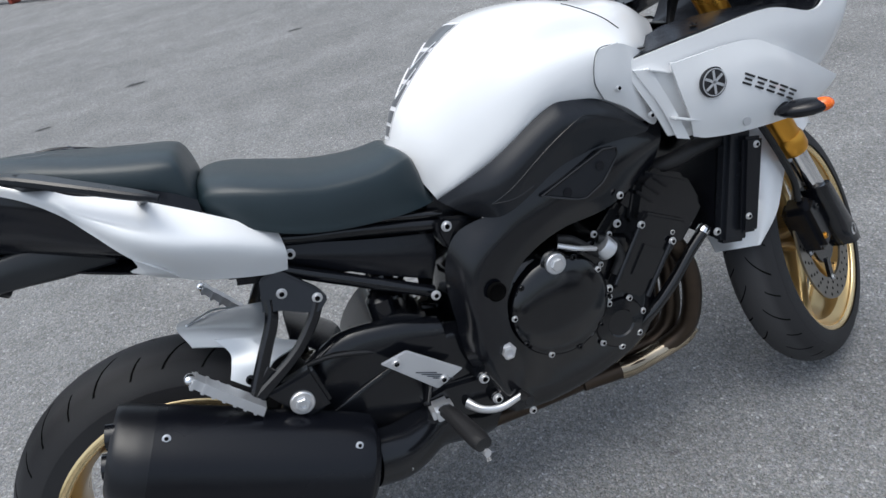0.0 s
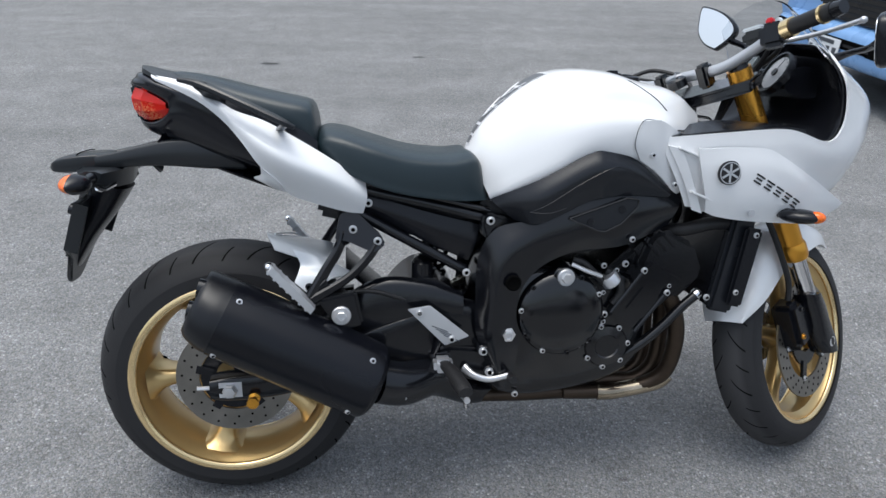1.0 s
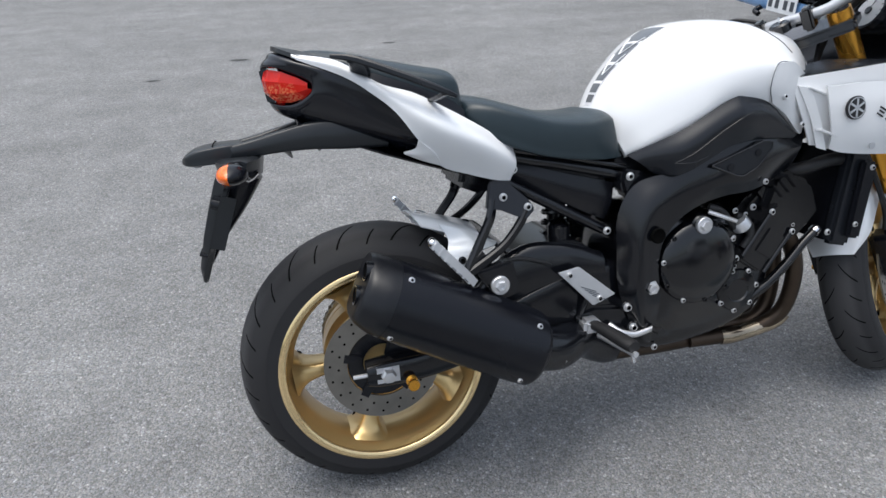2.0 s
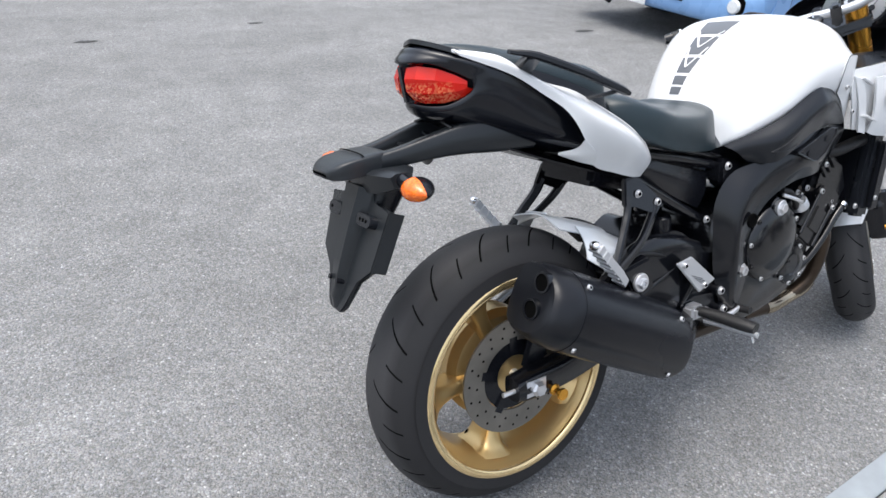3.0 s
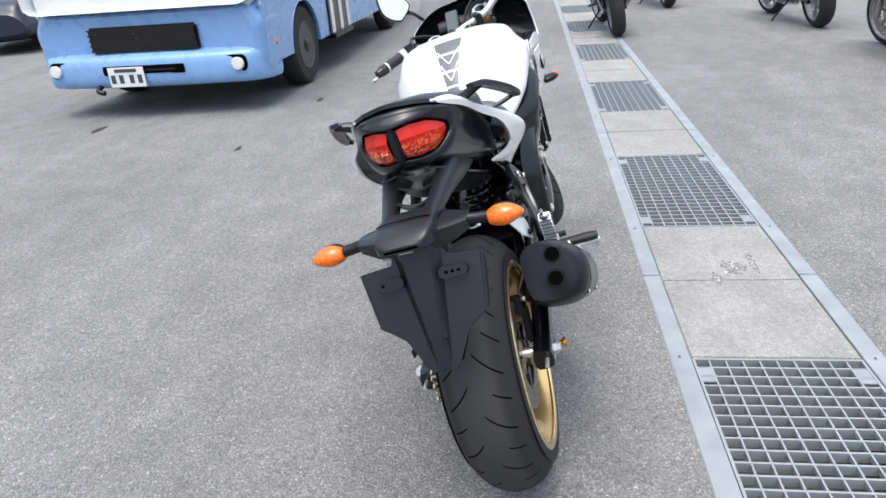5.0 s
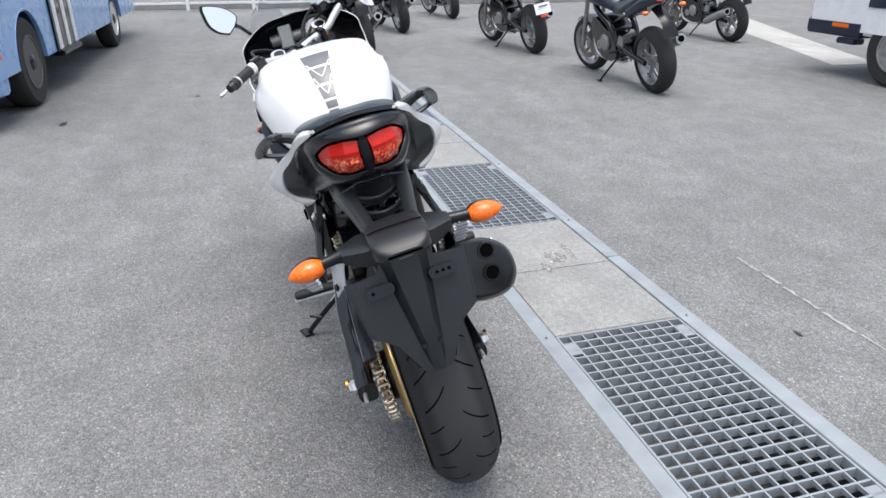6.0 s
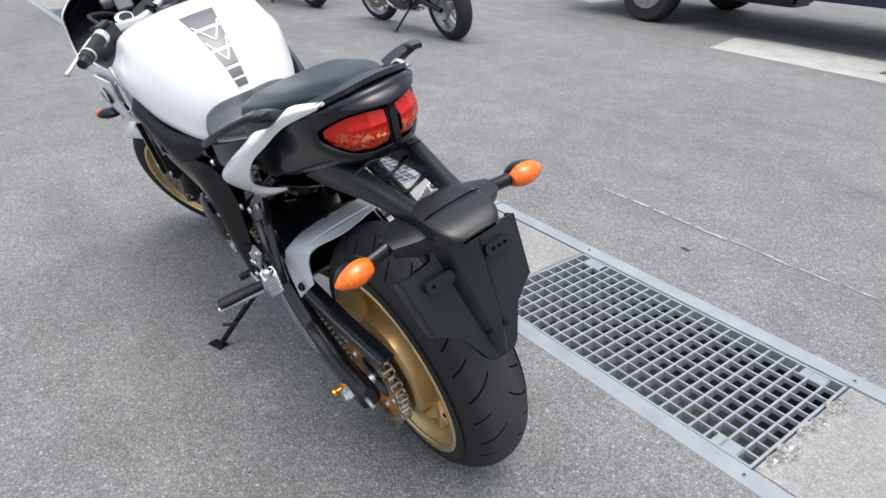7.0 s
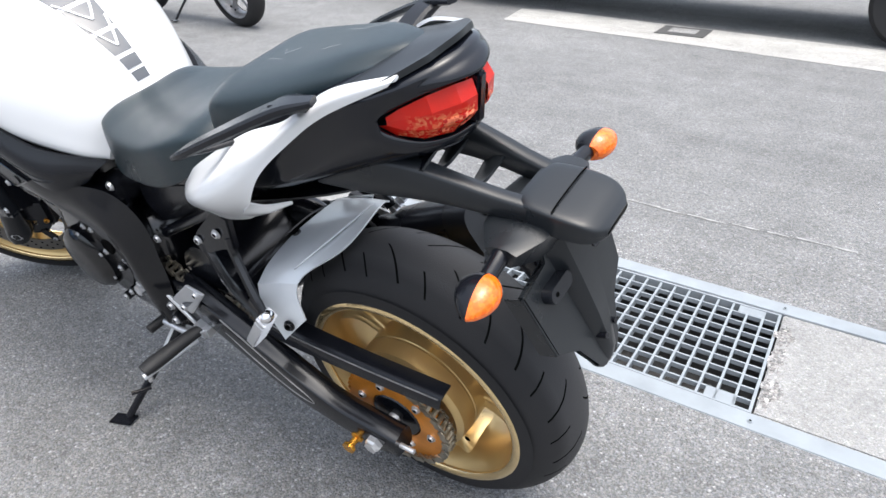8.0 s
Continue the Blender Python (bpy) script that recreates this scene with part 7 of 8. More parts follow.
# lids and gratings alternate about every metre
GRATES = [(-0.552, 0.446), (1.472, 2.494), (3.550, 4.580), (5.62, 6.64), (7.68, 8.70), (9.74, 10.76), (-2.60, -1.59), (-4.66, -3.65)]
lids = [(0.450, 1.468), (2.498, 3.546), (4.584, 5.616), (6.644, 7.676), (8.704, 9.736), (10.764, 15.0), (-1.586, -0.556), (-3.646, -2.604), (-7.0, -4.664)]
rnd = random.Random(5)
for xa, xb in lids:
    n_l = 2 if xb - xa < 1.2 else int((xb - xa) / 0.5)
    for k in range(n_l):
        a, b = xa + (xb - xa) * k / n_l, xa + (xb - xa) * (k + 1) / n_l
        ob = part("drain_lid", box(((a + b) / 2, (E0 + E1) / 2, -0.030 + rnd.uniform(-0.002, 0.0005)), (b - a - 0.003, E1 - E0 - 0.006, 0.060), 0.003), CONCRETE, None)
        tagged(ob, "weathered pale concrete drain cover", "drain cover", "concrete drain covers", "structure")


def grating(xa, xb):
    """Welded steel grating: frame, deep bearing bars across, thinner bars along, two lifting plates at the corners."""
    g = thing("grating", pose(xa, E0 + 0.003, 0), "galvanised steel drain grating in the channel", "grating", "drain gratings", "structure")
    L, W = xb - xa, E1 - E0 - 0.006
    fr = join(box((L / 2, 0.004, -0.017), (L, 0.008, 0.032), 0), box((L / 2, W - 0.004, -0.017), (L, 0.008, 0.032), 0), box((0.004, W / 2, -0.017), (0.008, W - 0.016, 0.032), 0), box((L - 0.004, W / 2, -0.017), (0.008, W - 0.016, 0.032), 0))
    part("grating_rim", fr, ZINC, g, smooth=False)
    nx, ny = 22, 10
    bar0 = None
    for i in range(1, nx):
        x = L * i / nx
        if bar0 is None:
            bar0 = part("bearing_bar", box((0, 0, 0), (0.0065, W - 0.017, 0.030), 0), ZINC, g, "", Matrix.Translation((x, W / 2, -0.018)), smooth=False)
        else:
            again("bearing_bar", bar0, g, Matrix.Translation((x, W / 2, -0.018)))
    bar1 = None
    for j in range(1, ny):
        y = W * j / ny
        if bar1 is None:
            bar1 = part("cross_bar", box((0, 0, 0), (L - 0.017, 0.0055, 0.014), 0), ZINC, g, "", Matrix.Translation((L / 2, y, -0.0105)), smooth=False)
        else:
            again("cross_bar", bar1, g, Matrix.Translation((L / 2, y, -0.0105)))
    for cx, cy in ((L * 1.5 / nx + 0.012, W - W * 0.5 / ny), (L * (nx - 1.5) / nx - 0.012, W * 0.5 / ny), (L * (nx - 1.5) / nx - 0.012, W - W * 0.5 / ny), (L * 1.5 / nx + 0.012, W * 0.5 / ny)):
        part("lifting_plate", box((cx, cy, -0.006), (0.075, W / ny - 0.006, 0.006), 0), ZINC, g, smooth=False)
    return g


grating(*GRATES[0])
for xa, xb in GRATES[1:]:
    grating(xa, xb)
# broken patch in a lid
rnd = random.Random(8)
for cx, cy, rx, ry in ((1.06, -0.80, 0.075, 0.045), (1.10, -0.885, 0.10, 0.016), (0.97, -0.72, 0.05, 0.02), (-0.575, -0.90, 0.022, 0.05), (-0.572, -0.78, 0.018, 0.07), (-0.578, -0.62, 0.024, 0.06)):
    bm = bmesh.new()
    bm.faces.new([bm.verts.new((cx + rx * math.cos(a) * rnd.uniform(0.5, 1.4), cy + ry * math.sin(a) * rnd.uniform(0.5, 1.4), 0.0012)) for a in np.linspace(0, 2 * math.pi, 26, endpoint=False)])
    tagged(part("concrete_spall", bm, SPALL, None, smooth=False), "crumbled patch in a concrete drain cover", "damage", kind="structure")

# the channel runs a little askew to the motorcycle
ASKEW = pose(0, 0, 0, 0, 0, 1.15)
for ob in scene.objects:
    if ob.parent is None and ob.name.split(".")[0] in ("ground", "drain_trough", "kerb_angle", "drain_lid", "grating", "concrete_spall"):
        ob.matrix_world = ASKEW @ ob.matrix_world

# painted line remains, tar spots and apron
def ground_patch(name, pts, mat, label, cat, h=0.003, thick=0.0):
    b = bmesh.new()
    b.faces.new([b.verts.new((x, y, h)) for x, y in pts])
    return tagged(part(name, b, mat, None, smooth=False), label, cat, kind="structure")


rnd = random.Random(21)
x = 0.86
while x > -0.62:
    n_s = rnd.uniform(0.05, 0.20)
    yl = -1.570 - 0.06 * max(0.0, -x) + rnd.uniform(-0.004, 0.004)
    steps = [x - n_s * k / 6 for k in range(7)]
    half = 0.012 if x > 0.25 else 0.008
    upper = [(q, yl + half * rnd.uniform(0.2, 1.0)) for q in steps]
    lower_ = [(q, yl - half * rnd.uniform(0.2, 1.0)) for q in reversed(steps)]
    ground_patch("line_remains", upper + lower_, LINE_PAINT, "faint broken white line worn off the asphalt", "road marking")
    x -= n_s + rnd.uniform(0.002, 0.035)
ground_patch("concrete_apron", [(2.57, -4.92), (1.9, -4.88), (0.6, -4.80), (-0.1, -4.74), (-2.5, -4.62), (-4.0, -4.55), (-4.0, -5.36), (-2.5, -5.42), (0.0, -5.55), (1.3, -5.62), (2.5, -5.69), (2.72, -5.60)], CONCRETE_PALE, "pale concrete strip beside the parked lorry", "concrete strip")
ground_patch("concrete_strip", [(5.2, -6.20), (6.46, -6.70), (8.1, -7.30), (12.0, -8.9), (12.0, -9.8), (8.1, -8.08), (6.4, -7.35), (5.2, -6.85)], CONCRETE_PALE, "pale concrete strip at the lot's edge", "concrete strip")
for cx, cy, r, a0, a1 in ((2.55, -1.75, 0.16, 20, 110), (2.35, -1.62, 0.20, 200, 280), (2.9, -1.9, 0.13, 60, 150), (2.0, -1.9, 0.22, 10, 70), (3.3, -2.2, 0.20, 100, 170), (1.2, -2.4, 0.30, 30, 75), (0.2, -2.2, 0.35, 240, 285)):
    arc = [radians(a0 + (a1 - a0) * k / 12) for k in range(13)]
    ground_patch("scuff_mark", [(cx + r * math.cos(a), cy + r * math.sin(a)) for a in arc] + [(cx + (r - 0.007 * math.sin(math.pi * k / 12) - 0.001) * math.cos(a), cy + (r - 0.007 * math.sin(math.pi * k / 12) - 0.001) * math.sin(a)) for k, a in reversed(list(enumerate(arc)))], SCUFFED, "pale curved scuff on the asphalt", "scuff mark")
lid = part("inspection_cover", box((0.97, -5.33, 0.004), (0.42, 0.40, 0.012), 0.003, (0, 0, 2.5)), IRON, None)
tagged(lid, "square cast iron inspection cover in concrete", "inspection cover", kind="structure")
part("cover_field", box((0.97, -5.33, 0.0115), (0.24, 0.22, 0.004), 0.002, (0, 0, 2.5)), CONCRETE, lid)
rnd = random.Random(3)
for x, y, r in ((4.35, 1.95, 0.07), (3.55, 3.62, 0.10), (-0.35, 4.35, 0.07), (-0.95, 3.9, 0.05), (0.9, 4.6, 0.06), (0.25, -1.36, 0.02), (2.9, 2.1, 0.05), (5.2, 1.0, 0.06)):
    pts = [(x + r * math.cos(a) * rnd.uniform(0.6, 1.3), y + r * 0.4 * math.sin(a) * rnd.uniform(0.5, 1.3)) for a in np.linspace(0, 2 * math.pi, 40, endpoint=False)]
    ground_patch("tar_spot", pts, TAR, "dark oil spot on the asphalt", "oil spot")
# ---- other parked machines ----
def small_bike(x, y, heading, lean, paint, label, seat_z=0.80, pipe_side=-1, disc=True, plate=False):
    """A parked motorcycle seen from behind: wheels, frame, engine, tank, seat, exhaust, fork, stand."""
    b = thing("parked_motorcycle", pose(x, y, 0, 0, 0, heading) @ pose(0, 0, 0, -lean), label, "motorcycle", "parked motorcycles")
    rw = cast_wheel("rear_wheel", b, BARE, "grey alloy wheel", (0, 0, 0.312), 0.226, 0.062, 5, 12, 0.055, 0.055, 0.045, 0.035, 48)
    part("tyre", tyre_mesh(0.314, 0.085, 0.224, 48), TYRE_PLAIN, rw, "black tyre")
    part("brake_disc", disc_mesh(0.07, 0.115, -0.06), DISC, rw)
    fw = cast_wheel("front_wheel", b, BARE, "grey alloy wheel", pose(1.40, 0, 0.296, 0, 0, 12), 0.226, 0.048, 5, 30, 0.045, 0.045, 0.042, 0.03, 48)
    part("tyre", tyre_mesh(0.298, 0.060, 0.224, 48), TYRE_PLAIN, fw, "black tyre")
    for s in (-1, 1):
        part("brake_disc", disc_mesh(0.09, 0.148, s * 0.058), DISC, fw)
        part("swingarm", tube([(0.52, s * 0.10, 0.42), (0.25, s * 0.115, 0.36), (-0.03, s * 0.115, 0.312)], [0.035, 0.032, 0.024], 10, 12), SATIN, b)
        part("fork_leg", tube([(1.40, s * 0.1, 0.30), (1.10, s * 0.1, 0.93)], 0.024, 12), BARE, b)
        part("frame_spar", tube([(1.06, s * 0.06, 0.86), (0.85, s * 0.14, 0.74), (0.62, s * 0.13, 0.60), (0.52, s * 0.11, 0.40)], 0.030, 10, 16), SATIN, b)
        part("seat_rail", tube([(0.62, s * 0.10, 0.62), (0.30, s * 0.11, 0.72), (-0.05, s * 0.08, 0.80)], 0.013, 8), SATIN, b)
        part("foot_peg", tube([(0.42, s * 0.13, 0.38), (0.42, s * 0.26, 0.38)], 0.013, 8), RUBBER, b)
        part("peg_plate", prism([(0.34, 0.50), (0.44, 0.52), (0.50, 0.42), (0.44, 0.34), (0.38, 0.40)], s * 0.115, s * 0.130, 0.006), BARE, b)
        part("indicator", egg((-0.22, s * 0.18, 0.80), (0.035, 0.03, 0.02), 14), AMBER_LENS, b)
    eng = part("engine", loft([[(0.52, yy, 0.30), (0.54, yy, 0.50), (0.70, yy, 0.56), (0.95, yy, 0.66), (1.02, yy, 0.52), (0.92, yy, 0.30), (0.70, yy, 0.24)] for yy in (-0.14, -0.10, 0.10, 0.14)], 10, 32), ENGINE, b, "dark engine with bare alloy covers")
    for s in (-1, 1):
        part("engine_cover", lathe([(0.085, 0), (0.085, 0.02), (0.07, 0.035), (0.004, 0.04)], 28), BARE, eng, "", pose(0.72, s * 0.135, 0.42, 0, 0, 0 if s > 0 else 180))
        part("small_cover", lathe([(0.05, 0), (0.05, 0.02), (0.004, 0.025)], 20), BARE, eng, "", pose(0.87, s * 0.13, 0.38, 0, 0, 0 if s > 0 else 180))
    for k in range(4):
        yy = -0.11 + 0.07 * k
        part("header", tube([(1.0, yy, 0.52), (1.06, yy, 0.42), (1.02, yy, 0.27), (0.85, yy * 0.6, 0.21), (0.55, yy * 0.3, 0.22)], 0.018, 10, 20), CHROME if k % 2 else BARE, b)
    sl = part("silencer", tube([(0.50, pipe_side * 0.08, 0.25), (0.38, pipe_side * 0.15, 0.30), (0.10, pipe_side * 0.19, 0.40), (-0.14, pipe_side * 0.20, 0.48)], [0.026, 0.05, 0.055, 0.05], 18, 20), BARE, b, "bare metal silencer")
    # black disc paints the dark of the silencer's bore
    part("silencer_bore", lathe([(0.030, 0), (0.030, 0.004)], 20, "x"), VOID, sl, "", pose(-0.148, pipe_side * 0.20, 0.483, 0, 18, 0))
    part("fuel_tank", body([[(0.56, 0, 0.83), (0.56, 0.09, 0.80), (0.57, 0.11, 0.74), (0.58, 0, 0.72)], [(0.72, 0, 0.98), (0.72, 0.15, 0.92), (0.72, 0.18, 0.80), (0.72, 0, 0.74)], [(0.92, 0, 0.99), (0.92, 0.16, 0.94), (0.92, 0.19, 0.82), (0.92, 0, 0.76)], [(1.06, 0, 0.90), (1.06, 0.08, 0.88), (1.05, 0.11, 0.80), (1.05, 0, 0.76)]], 20, 28), paint, b, "painted fuel tank")
    part("seat", body([seat_half(-0.12, seat_z + 0.13, 0.06, seat_z + 0.10), seat_half(0.10, seat_z + 0.10, 0.12, seat_z + 0.03), seat_half(0.22, seat_z + 0.06, 0.13, seat_z - 0.02), seat_half(0.40, seat_z, 0.14, seat_z - 0.07), seat_half(0.57, seat_z + 0.02, 0.11, seat_z - 0.08)], 20, 28), VINYL, b, "black seat")
    part("tail", body([[(x, 0, t), (x, w, t - 0.02), (x, w * 0.9, bt), (x, 0, bt)] for x, w, bt, t in ((-0.20, 0.06, seat_z + 0.06, seat_z + 0.12), (0.0, 0.11, seat_z, seat_z + 0.10), (0.25, 0.13, seat_z - 0.10, seat_z))], 14, 24), paint, b)
    part("tail_lamp", egg((-0.21, 0, seat_z + 0.085), (0.02, 0.06, 0.022), 16), RED_LENS, b)
    part("rear_guard", skin([[(-0.10, -0.06, 0.80), (-0.10, 0, 0.82), (-0.10, 0.06, 0.80)], [(-0.26, -0.06, 0.70), (-0.27, 0, 0.71), (-0.26, 0.06, 0.70)], [(-0.33, -0.07, 0.56), (-0.34, 0, 0.56), (-0.33, 0.07, 0.56)]], 14, 10, 0.006), BLACK, b)
    if plate:
        npl = part("number_plate", box((-0.345, 0, 0.60), (0.004, 0.21, 0.13), 0.001, (0, 18, 0)), BUS_WHITE, b, "white number plate")
        for dz in (0.03, -0.02):
            part("plate_bar", box((-0.349 + dz * -0.3, 0, 0.60 + dz), (0.003, 0.12 if dz > 0 else 0.16, 0.016 if dz > 0 else 0.045), 0, (0, 18, 0)), GREY_PRINT, npl)
        part("reflector", box((-0.372, 0, 0.515), (0.01, 0.09, 0.03), 0.003), RED_LENS, b)
    part("handlebar", tube([(1.02, -0.34, 1.03), (1.08, -0.2, 1.03), (1.09, 0, 1.0), (1.08, 0.2, 1.03), (1.02, 0.34, 1.03)], 0.013, 10, 24), SATIN, b)
    part("headlamp", egg((1.22, 0, 0.90), (0.09, 0.11, 0.10), 18), BLACK, b)
    part("front_guard", skin([[(1.40 + 0.31 * math.cos(radians(a)), yy, 0.296 + (0.31 + (0.012 if yy == 0 else 0)) * math.sin(radians(a))) for yy in (-0.07, 0, 0.07)] for a in (55, 90, 130, 165)], 16, 8, 0.003), paint, b)
    st = part("side_stand", tube([(0.52, 0.10, 0.30), (0.58, 0.20, 0.18), (0.62, 0.28, 0.085)], 0.011, 10), SATIN, b, "side stand")
    part("stand_pad", box((0.625, 0.29, 0.078), (0.07, 0.045, 0.006), 0.002, (lean, 0, 0)), SATIN, st)
    return b


small_bike(4.30, -3.27, -2.0, 12, NAVY, "dark sport motorcycle with grey wheels on its side stand")
small_bike(7.05, -3.15, 4.0, 11, BLUE_GREY, "blue-grey motorcycle with a white number plate", plate=True)
small_bike(9.75, -1.93, 6.0, 11, BLACK_GLOSS, "black motorcycle parked far behind the others")
small_bike(7.45, -6.47, 2.0, 10, NAVY, "dark blue motorcycle parked beside the concrete strip", pipe_side=1)
small_bike(7.15, -0.93, 3.0, 11, BLACK_GLOSS, "black motorcycle parked across the drain channel")
small_bike(11.9, -3.4, 4.0, 11, SATIN, "black motorcycle parked in the far row")


def road_wheel(parent, c, r, w, s, hub_mat, studs=6):
    """A steel lorry or bus wheel with a dished disc, hand holes and nuts. s: side that faces out (along y)."""
    q = pose(*c, 0, 0, 0 if s > 0 else 180)
    rim_r = r * 0.60
    ty = lathe([(rim_r, -w / 2), (r * 0.9, -w / 2 - 0.006), (r * 0.975, -w / 2 + 0.015), (r, -w / 2 + 0.04), (r, w / 2 - 0.04), (r * 0.975, w / 2 - 0.015), (r * 0.9, w / 2 + 0.006), (rim_r, w / 2), (rim_r * 0.96, 0)], 48, closed=True)
    tyre = part("wheel", ty, TYRE_PLAIN, parent, "black road tyre", q)
    part("rim", lathe([(rim_r * 1.01, w / 2 - 0.002), (rim_r * 1.01, w / 2 + 0.006), (rim_r * 0.95, w / 2 + 0.006), (rim_r * 0.93, w / 2 - 0.03), (rim_r * 0.80, w / 2 - 0.055), (rim_r * 0.62, w / 2 - 0.035), (rim_r * 0.40, w / 2 - 0.030), (rim_r * 0.38, w / 2 - 0.045), (0.004, w / 2 - 0.045)], 40), hub_mat, tyre, "steel wheel disc")
    part("hub", lathe([(rim_r * 0.33, w / 2 - 0.05), (rim_r * 0.31, w / 2 + 0.0), (rim_r * 0.24, w / 2 + 0.012), (0.004, w / 2 + 0.014)], 28), SATIN, tyre)
    for k in range(studs):
        a = 2 * math.pi * k / studs
        # black egg paints the shade seen through a hand hole
        part("hand_hole", egg((rim_r * 0.76 * math.cos(a), w / 2 - 0.050, rim_r * 0.76 * math.sin(a)), (rim_r * 0.10, 0.006, rim_r * 0.10), 12), VOID, tyre)
        b2 = a + math.pi / studs
        bolt(tyre, (rim_r * 0.52 * math.cos(b2), w / 2 - 0.032, rim_r * 0.52 * math.sin(b2)), (0, 1, 0), 0.014)
    return tyre


# light blue minibus, its nose towards the white motorcycle
bus = thing("minibus", pose(3.95, 2.28, 0), "light blue and white minibus with clear headlamps, parked nose out", "minibus")
BW, BL = 2.06, 6.9


def bus_ring(x, inset, z0, z1, tuck=0.0):
    a, b = inset, BW - inset
    z0, z1 = [z * 0.82 if z < 1.2 else z - 0.2 for z in (z0, z1)]
    return [(x, (a + b) / 2, z0), (x, a + 0.30, z0), (x, a + 0.12, z0), (x, a + 0.03, z0 + 0.03), (x, a, z0 + 0.12), (x, a + tuck * 0.3, (z0 + z1) / 2), (x, a + tuck, z1 - 0.12), (x, a + tuck + 0.10, z1), (x, a + tuck + 0.35, z1), (x, b - tuck - 0.35, z1), (x, b - tuck - 0.10, z1), (x, b - tuck, z1 - 0.12), (x, b - tuck * 0.3, (z0 + z1) / 2), (x, b, z0 + 0.12), (x, b - 0.03, z0 + 0.03), (x, b - 0.12, z0), (x, b - 0.30, z0)]


low_body = part("lower_body", loft([bus_ring(0.10, 0.06, 0.42, 1.02), bus_ring(0.20, 0.0, 0.40, 1.06), bus_ring(0.75, 0.0, 0.42, 1.10)], 14, 72), BUS_BLUE, bus, "light blue lower bodywork")
part("lower_side", loft([bus_ring(1.68, 0.0, 0.42, 1.10), bus_ring(3.6, 0.0, 0.45, 1.10), bus_ring(4.75, 0.0, 0.45, 1.10)], 8, 72), BUS_BLUE, bus)
part("arch_bridge", loft([bus_ring(0.74, 0.0, 0.98, 1.10), bus_ring(1.69, 0.0, 0.98, 1.10)], 4, 72), BUS_BLUE, bus)
part("rear_body", loft([bus_ring(5.68, 0.0, 0.45, 1.10), bus_ring(6.9, 0.03, 0.45, 1.10)], 6, 72), BUS_BLUE, bus)
part("arch_bridge", loft([bus_ring(4.74, 0.0, 0.98, 1.10), bus_ring(5.69, 0.0, 0.98, 1.10)], 4, 72), BUS_BLUE, bus)
part("upper_body", loft([bus_ring(0.16, 0.05, 1.00, 1.50), bus_ring(0.28, 0.02, 1.05, 2.2, 0.05), bus_ring(0.60, 0.01, 1.08, 2.58, 0.10), bus_ring(6.9, 0.02, 1.08, 2.60, 0.12)], 20, 72), BUS_WHITE, bus, "white upper bodywork")
for s, y in ((-1, -0.001), (1, BW + 0.001)):
    for x in (1.0, 2.35, 3.4, 4.45, 5.5):
        part("side_window", prism(rounded(0.92, 0.70, 0.08), y - 0.006, y + 0.006, 0.002, lambda u, v, w, xx=x: (u + xx, w, v + 1.50)), WINDOW, bus, "dark side window")
    part("side_stripe", box((3.4, y, 0.86), (6.4, 0.006, 0.03), 0), BUS_WHITE, bus)
part("windscreen", skin([[(0.225, 0.18, 1.15), (0.195, BW / 2, 1.13), (0.225, BW - 0.18, 1.15)], [(0.38, 0.22, 1.92), (0.34, BW / 2, 1.95), (0.38, BW - 0.22, 1.92)]], 8, 12, 0.008), WINDOW, bus, "dark windscreen")
bump = part("bumper", loft([[(xf - 0.02, y, 0.254), (xf - 0.09, y, 0.295), (xf - 0.10, y, 0.410), (xf - 0.06, y, 0.517), (xf + 0.12, y, 0.533), (xf + 0.14, y, 0.271)] for y, xf in ((0.00, 0.34), (0.05, 0.18), (0.25, 0.10), (BW / 2, 0.06), (BW - 0.25, 0.10), (BW - 0.05, 0.18), (BW, 0.34))], 40, 26), BUS_BLUE, bus, "light blue front bumper")
# solid black block paints the shade in the bumper opening
part("air_slot", box((-0.035, BW / 2, 0.41), (0.02, 0.75, 0.075), 0.008), VOID, bump)
part("slot_lip", box((-0.046, BW / 2, 0.41), (0.012, 0.60, 0.020), 0.004), BLACK, bump)
for y in (0.30, BW - 0.30):
    # black plate paints the shade round the fog lamp
    part("fog_recess_shade", prism(rounded(0.36, 0.14, 0.05), 0.0, 0.02, 0.004, lambda u, v, w, yy=y: (0.015 - w + abs(yy - BW / 2) * 0.02, u + yy, v + 0.42)), VOID, bump)
    part("fog_lamp", lathe([(0.052, 0.0), (0.052, 0.02), (0.044, 0.028), (0.004, 0.030)], 24, "x"), CLEAR_LENS, bump, "round clear fog lamp", pose(-0.002, y - 0.11 if y < 1 else y + 0.11, 0.42, 0, 0, 180))
    part("headlamp", prism(rounded(0.50, 0.24, 0.06), 0.0, 0.05, 0.012, lambda u, v, w, yy=y: (0.150 - w + 0.10 * abs((u + yy) - BW / 2) ** 3, u + yy, v + 0.68)), CLEAR_LENS, bus, "large clear headlamp")
part("grille", box((0.085, BW / 2, 0.645), (0.05, 1.0, 0.22), 0.02), BLACK_GLOSS, bus, "black front grille")
for k in range(5):
    part("grille_bar", box((0.055, BW / 2, 0.565 + 0.042 * k), (0.03, 0.98, 0.014), 0.004), GREY_PLASTIC, bus)
npl = part("number_plate", box((-0.065, BW / 2 + 0.15, 0.360), (0.008, 0.33, 0.165), 0.003), BUS_WHITE, bus, "white number plate")
part("plate_bar", box((-0.0705, BW / 2 + 0.15, 0.415), (0.003, 0.20, 0.028), 0), GREY_PRINT, npl)
